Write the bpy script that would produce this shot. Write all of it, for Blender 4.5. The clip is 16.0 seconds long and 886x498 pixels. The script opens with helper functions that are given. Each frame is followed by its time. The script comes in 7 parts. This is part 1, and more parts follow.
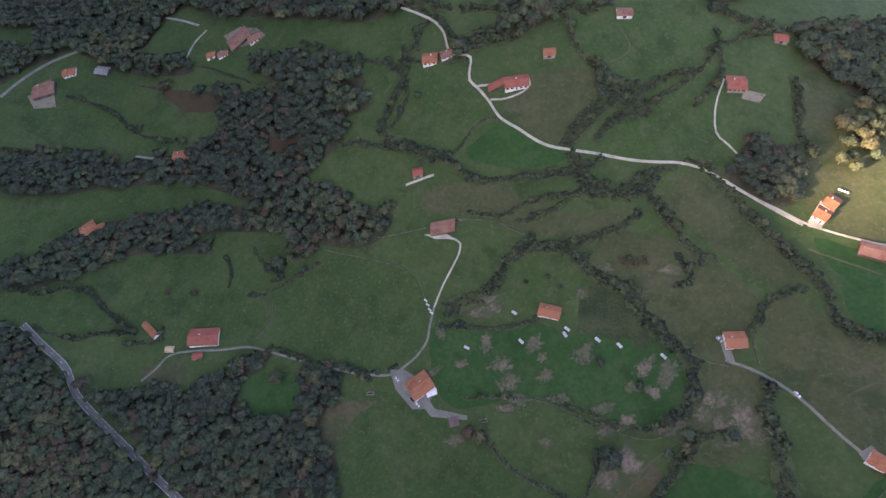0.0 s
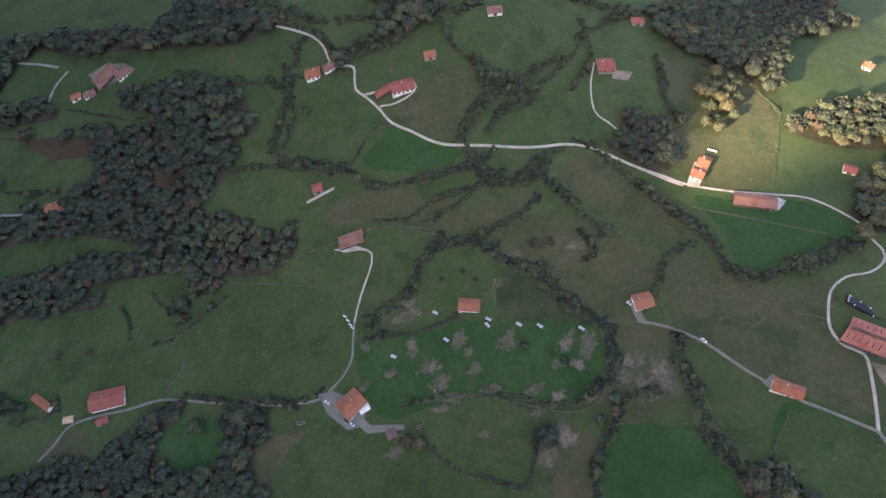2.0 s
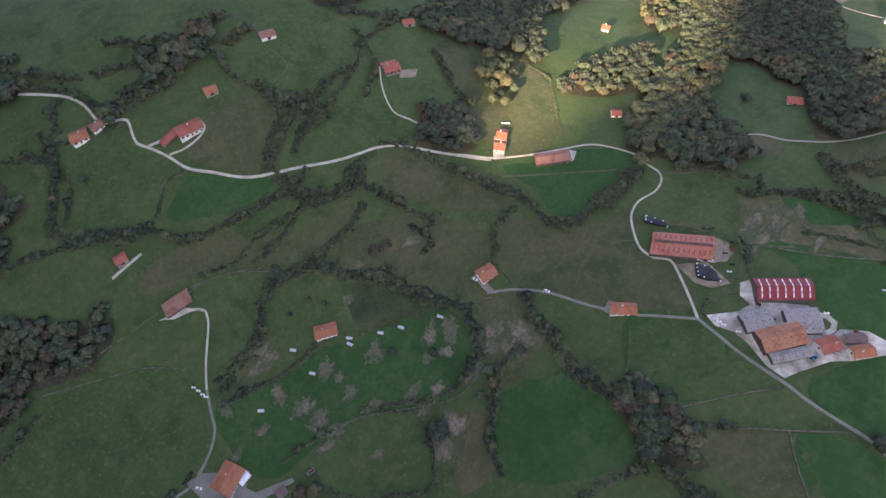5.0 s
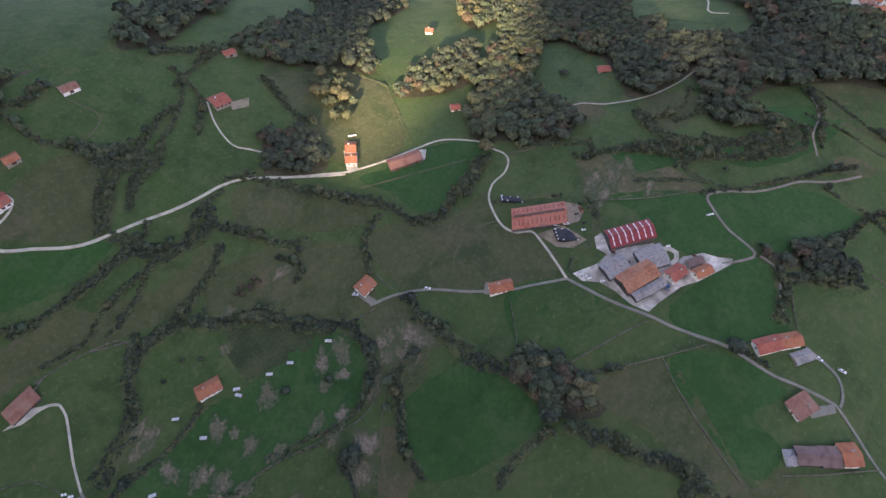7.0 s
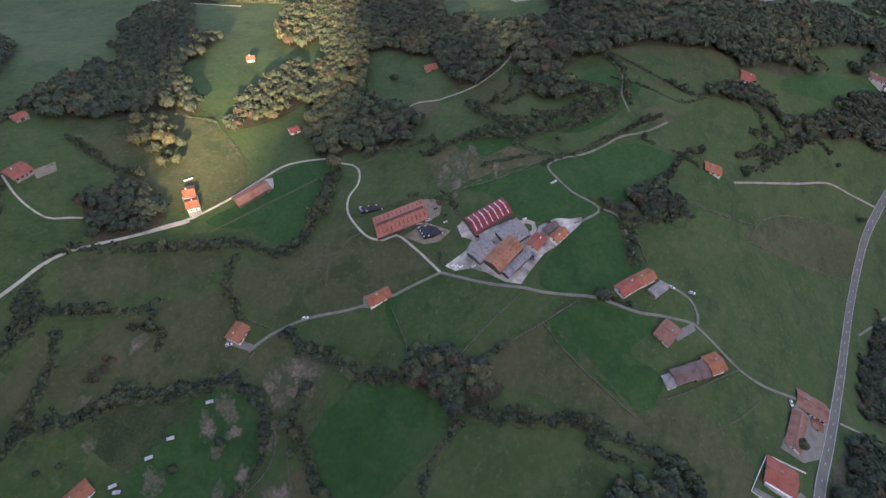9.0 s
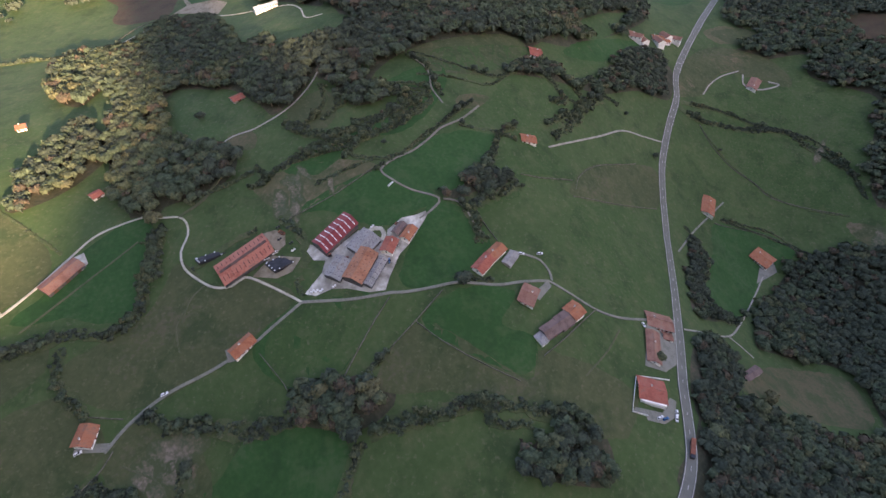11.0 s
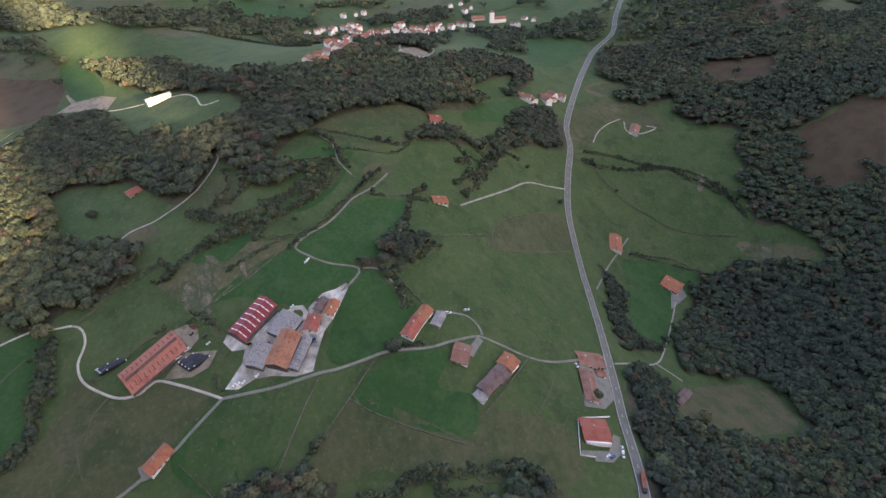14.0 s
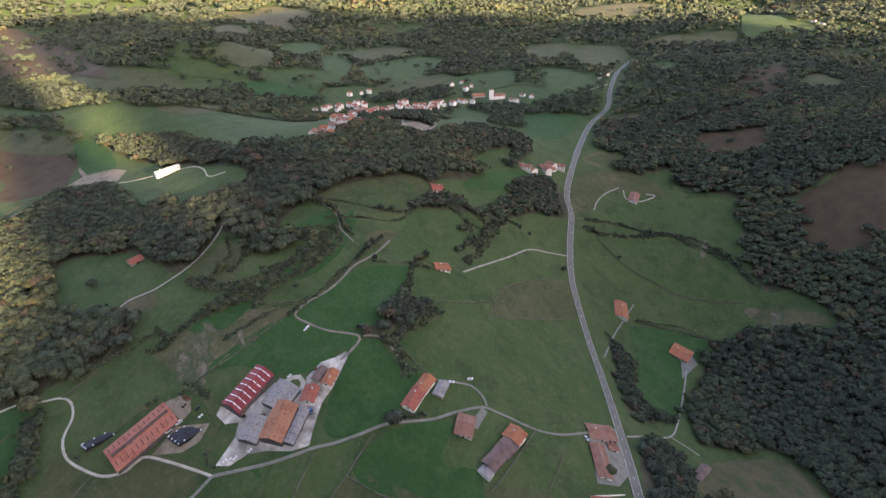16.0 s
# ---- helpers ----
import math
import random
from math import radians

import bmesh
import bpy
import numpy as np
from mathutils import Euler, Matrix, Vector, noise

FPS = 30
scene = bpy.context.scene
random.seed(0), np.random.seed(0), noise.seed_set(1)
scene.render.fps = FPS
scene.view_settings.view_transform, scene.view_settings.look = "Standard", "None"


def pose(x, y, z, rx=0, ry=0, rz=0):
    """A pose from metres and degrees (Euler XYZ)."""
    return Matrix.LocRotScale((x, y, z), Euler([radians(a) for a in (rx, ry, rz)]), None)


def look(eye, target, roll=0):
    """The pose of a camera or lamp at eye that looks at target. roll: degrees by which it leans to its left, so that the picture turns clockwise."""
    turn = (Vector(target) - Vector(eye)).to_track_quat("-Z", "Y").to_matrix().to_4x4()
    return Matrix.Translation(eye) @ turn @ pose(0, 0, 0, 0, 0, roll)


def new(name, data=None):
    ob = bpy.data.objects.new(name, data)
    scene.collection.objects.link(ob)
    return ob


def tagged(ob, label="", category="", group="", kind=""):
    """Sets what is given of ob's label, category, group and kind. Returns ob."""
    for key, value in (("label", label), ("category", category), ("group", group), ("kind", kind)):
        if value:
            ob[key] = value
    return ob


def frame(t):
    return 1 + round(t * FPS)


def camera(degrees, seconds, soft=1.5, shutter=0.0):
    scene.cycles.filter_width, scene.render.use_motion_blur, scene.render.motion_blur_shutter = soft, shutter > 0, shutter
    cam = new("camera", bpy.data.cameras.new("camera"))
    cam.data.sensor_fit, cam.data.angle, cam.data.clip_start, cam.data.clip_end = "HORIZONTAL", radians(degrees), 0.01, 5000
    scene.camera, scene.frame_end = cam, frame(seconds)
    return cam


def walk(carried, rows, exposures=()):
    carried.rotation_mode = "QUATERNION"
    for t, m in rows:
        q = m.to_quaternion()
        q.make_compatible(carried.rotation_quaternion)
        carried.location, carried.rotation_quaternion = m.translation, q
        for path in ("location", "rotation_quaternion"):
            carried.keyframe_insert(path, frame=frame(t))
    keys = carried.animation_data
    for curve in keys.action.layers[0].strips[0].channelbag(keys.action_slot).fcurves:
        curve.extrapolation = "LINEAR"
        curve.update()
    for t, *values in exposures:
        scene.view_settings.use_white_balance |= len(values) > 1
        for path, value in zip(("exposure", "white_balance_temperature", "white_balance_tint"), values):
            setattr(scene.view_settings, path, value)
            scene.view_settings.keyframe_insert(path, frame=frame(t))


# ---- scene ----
cam = camera(80.40, 16.0)
PATH = [
    (0, (0.02, 0.01, 359.67), (-12.26, 56.06, 277.77), -3.6),
    (0.5, (2.25, -2.48, 356.3), (-7.67, 54.84, 274.96), -3.04),
    (1, (4.84, -4.54, 353.27), (-1.29, 54.09, 272.49), -2.34),
    (1.5, (7.5, -6.16, 350.87), (5.32, 53.41, 270.58), -1.58),
    (2, (10.57, -7.61, 349.06), (12.43, 52.56, 269.21), -1),
    (2.5, (13.88, -8.98, 347.81), (20, 51.44, 268.35), -0.54),
    (3, (16.97, -10.05, 345.99), (27.55, 50.32, 266.98), -0.1),
    (3.5, (18.48, -11.7, 343.84), (33.28, 48.5, 265.38), 0.47),
    (4, (19.42, -13.35, 340.95), (39.08, 46.39, 263.2), 1.07),
    (6.5, (28.92, -24.67, 332.2), (71.15, 26.9, 257.65), 1.9),
    (7, (31.39, -27.88, 330.54), (78.5, 20.46, 256.76), 1.8),
    (7.5, (33.99, -31.36, 328), (85.16, 13.96, 255.01), 1.54),
    (8, (36.27, -33.83, 326.34), (91.18, 7.85, 253.91), 1.35),
    (8.5, (37.75, -35.9, 325.75), (96.02, 1.77, 253.74), 1.17),
    (9, (39, -37.77, 324.36), (100.82, -4.91, 252.96), 0.98),
    (9.5, (39.4, -38.96, 322.38), (104.31, -11.01, 251.63), 0.93),
    (10, (40.48, -41.24, 320.83), (108.42, -19.69, 250.68), 0.65),
    (12.5, (41.86, -46.63, 321.9), (115.45, -49.49, 254.24), -0.21),
    (13, (42.3, -46.68, 321.16), (117.73, -51.18, 255.66), -0.43),
    (13.5, (42.85, -46.84, 320.35), (120.34, -51.28, 257.29), -0.6),
    (14, (43.33, -47.23, 319.3), (122.97, -51.58, 258.98), -0.77),
    (14.5, (43.99, -47.48, 317.99), (125.53, -51.9, 260.28), -0.87),
    (15, (44.53, -47.81, 316.7), (128.03, -52.12, 261.84), -1.06),
    (15.5, (44.86, -48.06, 315.62), (130.08, -52.4, 263.49), -1.16),
    (16, (45.25, -48.04, 314.62), (132.22, -52.4, 265.44), -1.26),
]
walk(cam, [(t, look(eye, target, roll)) for t, eye, target, roll in PATH], [(0.0, 2.46, 7050, 39), (2.0, 2.40, 7000, 38), (4.0, 2.32, 6950, 37), (7.0, 2.16, 6850, 36), (9.5, 2.05, 6900, 35), (12.5, 2.32, 7200, 34), (16.0, 2.26, 7350, 33)])

# ---- light: a low sun behind an added western ridge, under a wide evening sky ----
SUN_EL, SUN_AZ = radians(13.0), radians(37.0)  # the way the light travels, from +x towards +y
world = bpy.data.worlds.new("evening_sky")
scene.world = world
world.use_nodes = True
wn = world.node_tree
sky = wn.nodes.new("ShaderNodeTexSky")
sky.sky_type = "NISHITA"
sky.sun_disc = False
sky.sun_elevation = SUN_EL
sky.sun_rotation = radians(270) - SUN_AZ
sky.air_density, sky.dust_density, sky.ozone_density = 1.0, 2.0, 1.0
wn.links.new(sky.outputs[0], wn.nodes["Background"].inputs[0])
wn.nodes["Background"].inputs[1].default_value = 0.15
sun = new("sun", bpy.data.lights.new("sun", "SUN"))
sun.data.energy, sun.data.angle, sun.data.color = 5.0, radians(1.2), (1.0, 0.83, 0.52)
sun.matrix_basis = look((0, 0, 0), (math.cos(SUN_AZ) * math.cos(SUN_EL), math.sin(SUN_AZ) * math.cos(SUN_EL), -math.sin(SUN_EL)))


# ---- materials ----
def material(name, dark, light, scale, rough=0.9, bump=0.0, fine=6.0, third=None, metal=0.0, island=0.0, through_light=0.0, fleck=None):
    """Two or three colours mixed by a broad and a fine noise, both in metres."""
    m = bpy.data.materials.new(name)
    m.use_nodes = True
    n, l = m.node_tree.nodes, m.node_tree.links
    bsdf = n["Principled BSDF"]
    geo = n.new("ShaderNodeNewGeometry")
    broad = n.new("ShaderNodeTexNoise")
    broad.inputs["Scale"].default_value = 1.0 / scale
    broad.inputs["Detail"].default_value = 4.0
    small = n.new("ShaderNodeTexNoise")
    small.inputs["Scale"].default_value = fine / scale
    small.inputs["Detail"].default_value = 3.0
    l.new(geo.outputs["Position"], broad.inputs["Vector"])
    l.new(geo.outputs["Position"], small.inputs["Vector"])
    mix = n.new("ShaderNodeMath")
    mix.operation = "MULTIPLY_ADD"
    l.new(small.outputs["Fac"], mix.inputs[0])
    mix.inputs[1].default_value = 0.45
    half = n.new("ShaderNodeMath")
    half.operation = "MULTIPLY"
    half.inputs[1].default_value = 0.55
    l.new(broad.outputs["Fac"], half.inputs[0])
    l.new(half.outputs[0], mix.inputs[2])
    last = mix.outputs[0]
    if island:
        add = n.new("ShaderNodeMath")
        add.operation = "MULTIPLY_ADD"
        l.new(geo.outputs["Random Per Island"], add.inputs[0])
        add.inputs[1].default_value = island
        l.new(mix.outputs[0], add.inputs[2])
        sub = n.new("ShaderNodeMath")
        sub.operation = "SUBTRACT"
        sub.inputs[1].default_value = island / 2
        l.new(add.outputs[0], sub.inputs[0])
        last = sub.outputs[0]
    ramp = n.new("ShaderNodeValToRGB")
    ramp.color_ramp.elements[0].position, ramp.color_ramp.elements[1].position = 0.40, 0.54
    ramp.color_ramp.elements[0].color, ramp.color_ramp.elements[1].color = (*dark, 1), (*light, 1)
    if third:
        e = ramp.color_ramp.elements.new(0.63)
        e.color = (*third, 1)
    l.new(last, ramp.inputs[0])
    colour = ramp.outputs[0]
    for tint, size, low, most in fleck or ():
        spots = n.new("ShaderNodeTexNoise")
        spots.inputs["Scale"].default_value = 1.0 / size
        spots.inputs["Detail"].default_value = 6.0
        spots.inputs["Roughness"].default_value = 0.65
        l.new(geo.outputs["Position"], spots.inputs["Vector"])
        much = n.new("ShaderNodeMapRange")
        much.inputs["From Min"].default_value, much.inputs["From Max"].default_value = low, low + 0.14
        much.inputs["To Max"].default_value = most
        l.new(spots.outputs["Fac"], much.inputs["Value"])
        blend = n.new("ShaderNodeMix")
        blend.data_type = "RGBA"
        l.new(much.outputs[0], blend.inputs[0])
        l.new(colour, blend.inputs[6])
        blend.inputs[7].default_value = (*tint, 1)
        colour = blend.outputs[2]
    l.new(colour, bsdf.inputs["Base Color"])
    bsdf.inputs["Roughness"].default_value = rough
    bsdf.inputs["Metallic"].default_value = metal
    bsdf.inputs["Specular IOR Level"].default_value = 0.2
    if through_light:
        thin = n.new("ShaderNodeBsdfTranslucent")
        l.new(ramp.outputs[0], thin.inputs["Color"])
        both = n.new("ShaderNodeMixShader")
        both.inputs[0].default_value = through_light
        l.new(bsdf.outputs[0], both.inputs[1])
        l.new(thin.outputs[0], both.inputs[2])
        l.new(both.outputs[0], n["Material Output"].inputs["Surface"])
    if bump:
        b = n.new("ShaderNodeBump")
        b.inputs["Strength"].default_value = 0.6
        b.inputs["Distance"].default_value = bump
        l.new(small.outputs["Fac"], b.inputs["Height"])
        l.new(b.outputs[0], bsdf.inputs["Normal"])
    return m


TURF = [((0.093, 0.101, 0.047), 13, 0.52, 0.42), ((0.025, 0.050, 0.018), 23, 0.51, 0.7), ((0.125, 0.118, 0.067), 3.0, 0.56, 0.6)]
pasture = material("pasture", (0.040, 0.073, 0.024), (0.049, 0.086, 0.029), 60, third=(0.063, 0.092, 0.034), bump=0.3, fine=14, fleck=TURF)
mid = material("meadow_green", (0.033, 0.069, 0.021), (0.043, 0.082, 0.026), 50, third=(0.057, 0.086, 0.034), bump=0.3, fine=18, fleck=TURF)
vivid = material("meadow_fresh", (0.020, 0.064, 0.017), (0.025, 0.076, 0.021), 45, third=(0.040, 0.082, 0.030), bump=0.3, fine=16, fleck=[((0.046, 0.085, 0.030), 14, 0.52, 0.65), ((0.016, 0.050, 0.015), 19, 0.52, 0.65)])
olive = material("meadow_olive", (0.050, 0.065, 0.028), (0.063, 0.076, 0.033), 45, third=(0.083, 0.081, 0.047), bump=0.3, fine=14, fleck=TURF)
straw = material("meadow_dry", (0.070, 0.076, 0.036), (0.089, 0.087, 0.044), 30, third=(0.130, 0.108, 0.070), bump=0.3, fine=10, fleck=TURF)
brown = material("fallow", (0.070, 0.072, 0.036), (0.100, 0.086, 0.048), 25, third=(0.066, 0.078, 0.036), bump=0.3, fine=12, fleck=[((0.044, 0.066, 0.026), 16, 0.44, 0.8), ((0.125, 0.108, 0.064), 5, 0.55, 0.5)])


def worn_material(rim):
    """Trodden turf that gives way to grass of the rim's colour."""
    m = material("bare_turf", (0.060, 0.078, 0.042), (0.121, 0.110, 0.075), 9, third=(0.184, 0.150, 0.117), bump=0.2, fine=5)
    n, l = m.node_tree.nodes, m.node_tree.links
    worn, blotch, much, mixed = n.new("ShaderNodeAttribute"), n.new("ShaderNodeTexNoise"), n.new("ShaderNodeMapRange"), n.new("ShaderNodeMix")
    worn.attribute_name, mixed.data_type = "worn", "RGBA"
    blotch.inputs["Scale"].default_value, blotch.inputs["Detail"].default_value = 0.35, 5.0
    l.new(n["Geometry"].outputs["Position"], blotch.inputs["Vector"])
    both = n.new("ShaderNodeMath")
    both.operation = "MULTIPLY_ADD"
    both.inputs[1].default_value = 1.3
    l.new(blotch.outputs["Fac"], both.inputs[0])
    l.new(worn.outputs["Fac"], both.inputs[2])
    much.inputs["From Min"].default_value, much.inputs["From Max"].default_value = 0.80, 1.12
    l.new(both.outputs[0], much.inputs["Value"])
    l.new(much.outputs[0], mixed.inputs[0])
    mixed.inputs[6].default_value = (*rim, 1)
    l.new(n["Principled BSDF"].inputs["Base Color"].links[0].from_socket, mixed.inputs[7])
    l.new(mixed.outputs[2], n["Principled BSDF"].inputs["Base Color"])
    return m


# darker green than the meadows, for the hollow behind the hens' field
dark_hollow = material("dark_hollow", (0.028, 0.044, 0.020), (0.042, 0.060, 0.026), 12, third=(0.058, 0.068, 0.032), bump=0.5, fine=8)
bare, bare_dry = worn_material((0.026, 0.066, 0.022)), worn_material((0.054, 0.072, 0.032))
heather = material("heather", (0.050, 0.038, 0.022), (0.074, 0.050, 0.029), 16, third=(0.053, 0.058, 0.027), bump=0.6, fine=12)
litter = material("leaf_litter", (0.034, 0.040, 0.024), (0.056, 0.056, 0.034), 14, third=(0.082, 0.064, 0.046), bump=0.5)
asphalt = material("asphalt", (0.112, 0.116, 0.102), (0.142, 0.145, 0.128), 9, rough=0.8, fine=10)
tarmac = material("worn_tarmac", (0.140, 0.143, 0.122), (0.195, 0.196, 0.168), 7, rough=0.85, fine=8)
rank_grass = material("rank_grass", (0.045, 0.066, 0.028), (0.066, 0.086, 0.036), 7, third=(0.088, 0.088, 0.046), bump=0.3, fine=5)
worn_grass = material("worn_grass", (0.058, 0.074, 0.036), (0.088, 0.092, 0.054), 8)
gravel = material("pale_gravel", (0.287, 0.275, 0.224), (0.443, 0.425, 0.352), 6, bump=0.1, fine=10)
gravel_track = material("track_gravel", (0.20, 0.188, 0.165), (0.300, 0.285, 0.255), 6, bump=0.1, fine=10)
gravel_grey = material("grey_gravel", (0.14, 0.13, 0.11), (0.205, 0.19, 0.16), 6, bump=0.1, fine=10)
dirt = material("dirt", (0.150, 0.125, 0.085), (0.240, 0.205, 0.150), 14, bump=0.1, fine=4)
concrete = material("concrete", (0.20, 0.19, 0.16), (0.38, 0.365, 0.32), 16, third=(0.60, 0.58, 0.53), rough=0.85, fine=3)
paint = material("road_paint", (0.42, 0.42, 0.41), (0.60, 0.60, 0.58), 3)
plaster = material("white_render", (0.68, 0.66, 0.62), (0.82, 0.81, 0.78), 5, rough=0.85, fine=6)
stone = material("rubble_stone", (0.200, 0.175, 0.150), (0.330, 0.295, 0.255), 2.5, bump=0.05, fine=5)
mossy_stone = material("mossy_stone", (0.050, 0.060, 0.036), (0.135, 0.130, 0.105), 2.5, bump=0.05, fine=5)
# barn wall grey, darkened to take in the shade of the open sides
sheeting = material("shaded_boarding", (0.055, 0.052, 0.050), (0.100, 0.096, 0.092), 4, rough=0.6, fine=5)
timber = material("dark_timber", (0.070, 0.042, 0.030), (0.110, 0.062, 0.042), 2)
shutter_red = material("oxblood_paint", (0.150, 0.030, 0.022), (0.210, 0.045, 0.032), 2, rough=0.6)
glass = material("window_glass", (0.020, 0.024, 0.030), (0.035, 0.040, 0.048), 3, rough=0.08)
orange_tile = material("orange_tiles", (0.270, 0.098, 0.054), (0.370, 0.148, 0.082), 5, third=(0.225, 0.125, 0.085), bump=0.08, fine=9)
red_tile = material("red_tiles", (0.250, 0.075, 0.055), (0.350, 0.115, 0.080), 5, third=(0.215, 0.110, 0.085), bump=0.08, fine=9)
brown_tile = material("brown_tiles", (0.195, 0.095, 0.070), (0.280, 0.145, 0.105), 5, third=(0.210, 0.150, 0.120), bump=0.08, fine=9)
dark_tile = material("dark_tiles", (0.110, 0.075, 0.068), (0.170, 0.120, 0.108), 5, bump=0.08, fine=9)
straw_roof = material("straw_roof", (0.420, 0.290, 0.170), (0.560, 0.410, 0.260), 4, bump=0.1)
orange_sheet = material("weathered_orange_sheet", (0.270, 0.115, 0.065), (0.370, 0.175, 0.105), 9, third=(0.240, 0.160, 0.120), rough=0.7, fine=6)
salmon_sheet = material("faded_red_sheet", (0.300, 0.100, 0.068), (0.420, 0.160, 0.110), 9, third=(0.250, 0.120, 0.090), rough=0.7, fine=6)
stained_sheet = material("stained_ridge", (0.070, 0.045, 0.038), (0.130, 0.080, 0.064), 4, rough=0.8)
red_sheet = material("red_sheet", (0.185, 0.030, 0.034), (0.250, 0.048, 0.048), 9, rough=0.5, fine=5)
grey_sheet = material("grey_sheet", (0.190, 0.185, 0.180), (0.290, 0.282, 0.272), 8, third=(0.220, 0.190, 0.165), rough=0.7, fine=6)
white_sheet = material("white_sheet", (0.620, 0.620, 0.610), (0.760, 0.760, 0.750), 5, rough=0.5)
pale_sheet = material("pale_sheet", (0.36, 0.37, 0.37), (0.50, 0.51, 0.51), 3, rough=0.5)
black_sheet = material("black_silage_sheet", (0.014, 0.015, 0.018), (0.030, 0.031, 0.036), 5, rough=0.35, bump=0.1)
tyre = material("tyre_rubber", (0.020, 0.020, 0.020), (0.035, 0.035, 0.035), 1, rough=0.8)
bark = material("bark", (0.060, 0.048, 0.036), (0.110, 0.090, 0.070), 1.5)
car_white = material("car_white", (0.74, 0.74, 0.74), (0.80, 0.80, 0.80), 5, rough=0.25)
car_blue = material("car_blue", (0.035, 0.130, 0.300), (0.045, 0.160, 0.340), 5, rough=0.25)
car_dark = material("car_dark", (0.040, 0.042, 0.050), (0.060, 0.062, 0.070), 5, rough=0.25)
rust = material("rust_red", (0.200, 0.070, 0.045), (0.280, 0.110, 0.070), 4)
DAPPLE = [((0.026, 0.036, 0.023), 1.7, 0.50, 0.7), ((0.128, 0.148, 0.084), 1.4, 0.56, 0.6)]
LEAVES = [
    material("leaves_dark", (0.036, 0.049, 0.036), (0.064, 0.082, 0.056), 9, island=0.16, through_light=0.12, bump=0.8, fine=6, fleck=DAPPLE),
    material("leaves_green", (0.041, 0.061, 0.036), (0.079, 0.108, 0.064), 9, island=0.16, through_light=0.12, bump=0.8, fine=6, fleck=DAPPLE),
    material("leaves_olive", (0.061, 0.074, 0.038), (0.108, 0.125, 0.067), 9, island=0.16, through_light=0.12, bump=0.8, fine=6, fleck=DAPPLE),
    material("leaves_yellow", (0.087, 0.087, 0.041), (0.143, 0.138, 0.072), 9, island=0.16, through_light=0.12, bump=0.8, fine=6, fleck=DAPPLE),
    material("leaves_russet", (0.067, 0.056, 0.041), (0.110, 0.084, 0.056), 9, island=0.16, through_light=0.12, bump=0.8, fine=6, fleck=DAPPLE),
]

# ---- the land ----
HILLS = [
    (-320, 170, -85), (260, 240, -58), (-50, 370, 151), (280, 100, 2), (1140, -220, -14), (1240, -480, 20),
    (260, -70, 203), (40, 190, -200), (440, -70, -4), (530, -280, -111), (730, -360, -59), (700, -210, 63),
    (150, 360, 124), (500, 100, -19), (670, -50, 117), (340, -290, -146), (920, 40, -15), (590, 220, 33),
    (1200, -930, 44), (800, -930, 24), (2000, -400, -11), (2000, -1200, 52), (1870, 670, 51), (1070, 800, 50),
    (400, 1070, 51), (-400, 800, 24), (-670, 400, -12), (-400, -270, -74), (0, -270, -15), (270, -530, 17),
    (530, -530, 13), (670, -600, 43), (130, -330, -19), (1330, 270, 25),
]
# knolls added to catch the low sun and shade the land behind them
ADDED_KNOLLS = [(980, 430, 60, 110), (1500, 520, 90, 150), (860, 300, 25, 90)]
BASE, SPREAD = 25.0, 225.0


def smooth_step(a, b, v):
    u = np.clip((v - a) / (b - a), 0, 1)
    return u * u * (3 - 2 * u)


def ground(x, y):
    """The height of the land, for numbers or arrays."""
    x, y = np.asarray(x, float), np.asarray(y, float)
    z = np.full(np.broadcast(x, y).shape, BASE)
    for hx, hy, hh in HILLS:
        z = z + hh * np.exp(-((x - hx) ** 2 + (y - hy) ** 2) / (2 * SPREAD**2))
    for hx, hy, hh, hs in ADDED_KNOLLS:
        z = z + hh * np.exp(-((x - hx) ** 2 + (y - hy) ** 2) / (2 * hs**2))
    # far hills beyond the village
    far = smooth_step(1700, 4200, np.hypot(x, y))
    z = z + far * (90 + 70 * np.sin(x / 430 + 1.0) * np.cos(y / 510) + 40 * np.sin((x + y) / 210))
    # unseen western ridge added for shade, gaps along the sun's way letting light through
    crest = 1250 + 50 * np.sin(y / 330) + 25 * np.sin(y / 140 + 1)
    across = y * math.cos(SUN_AZ) - x * math.sin(SUN_AZ)
    along = -1300 * math.cos(SUN_AZ) + (across - 1300 * math.sin(SUN_AZ)) * math.tan(SUN_AZ)
    gap = np.interp(across, (-232, -218, -200, -155, -142, -132, -62, -52, -42, -22, 0, 30, 42, 50, 75, 92, 116, 124, 136), (1250, 234, 234, 232, 234, 1250, 1250, 216, 206, 194, 187, 177, 167, 147, 139, 140, 165, 190, 1250))
    crest = np.minimum(crest, gap - math.tan(SUN_EL) * along)
    z = z + np.exp(-(((x + 1300) / 230) ** 2)) * (crest - BASE) * smooth_step(4600, 3000, np.abs(y))
    return z


def height(x, y):
    return float(ground(x, y))


def mesh_object(name, verts, faces, mats, slots=None, parent=None, smooth=False):
    me = bpy.data.meshes.new(name)
    me.from_pydata([tuple(v) for v in verts], [], [tuple(f) for f in faces])
    for m in mats:
        me.materials.append(m)
    if slots is not None:
        me.polygons.foreach_set("material_index", np.asarray(slots, np.int32))
    if smooth:
        me.polygons.foreach_set("use_smooth", np.ones(len(me.polygons), bool))
    me.update()
    ob = new(name, me)
    ob.parent = parent
    return ob


def part(name, bm, mat, parent, label=""):
    """Links a bmesh as one mesh object under a thing."""
    me = bpy.data.meshes.new(name)
    bm.to_mesh(me)
    bm.free()
    me.materials.append(mat)
    ob = new(name, me)
    ob.parent = parent
    return tagged(ob, label)


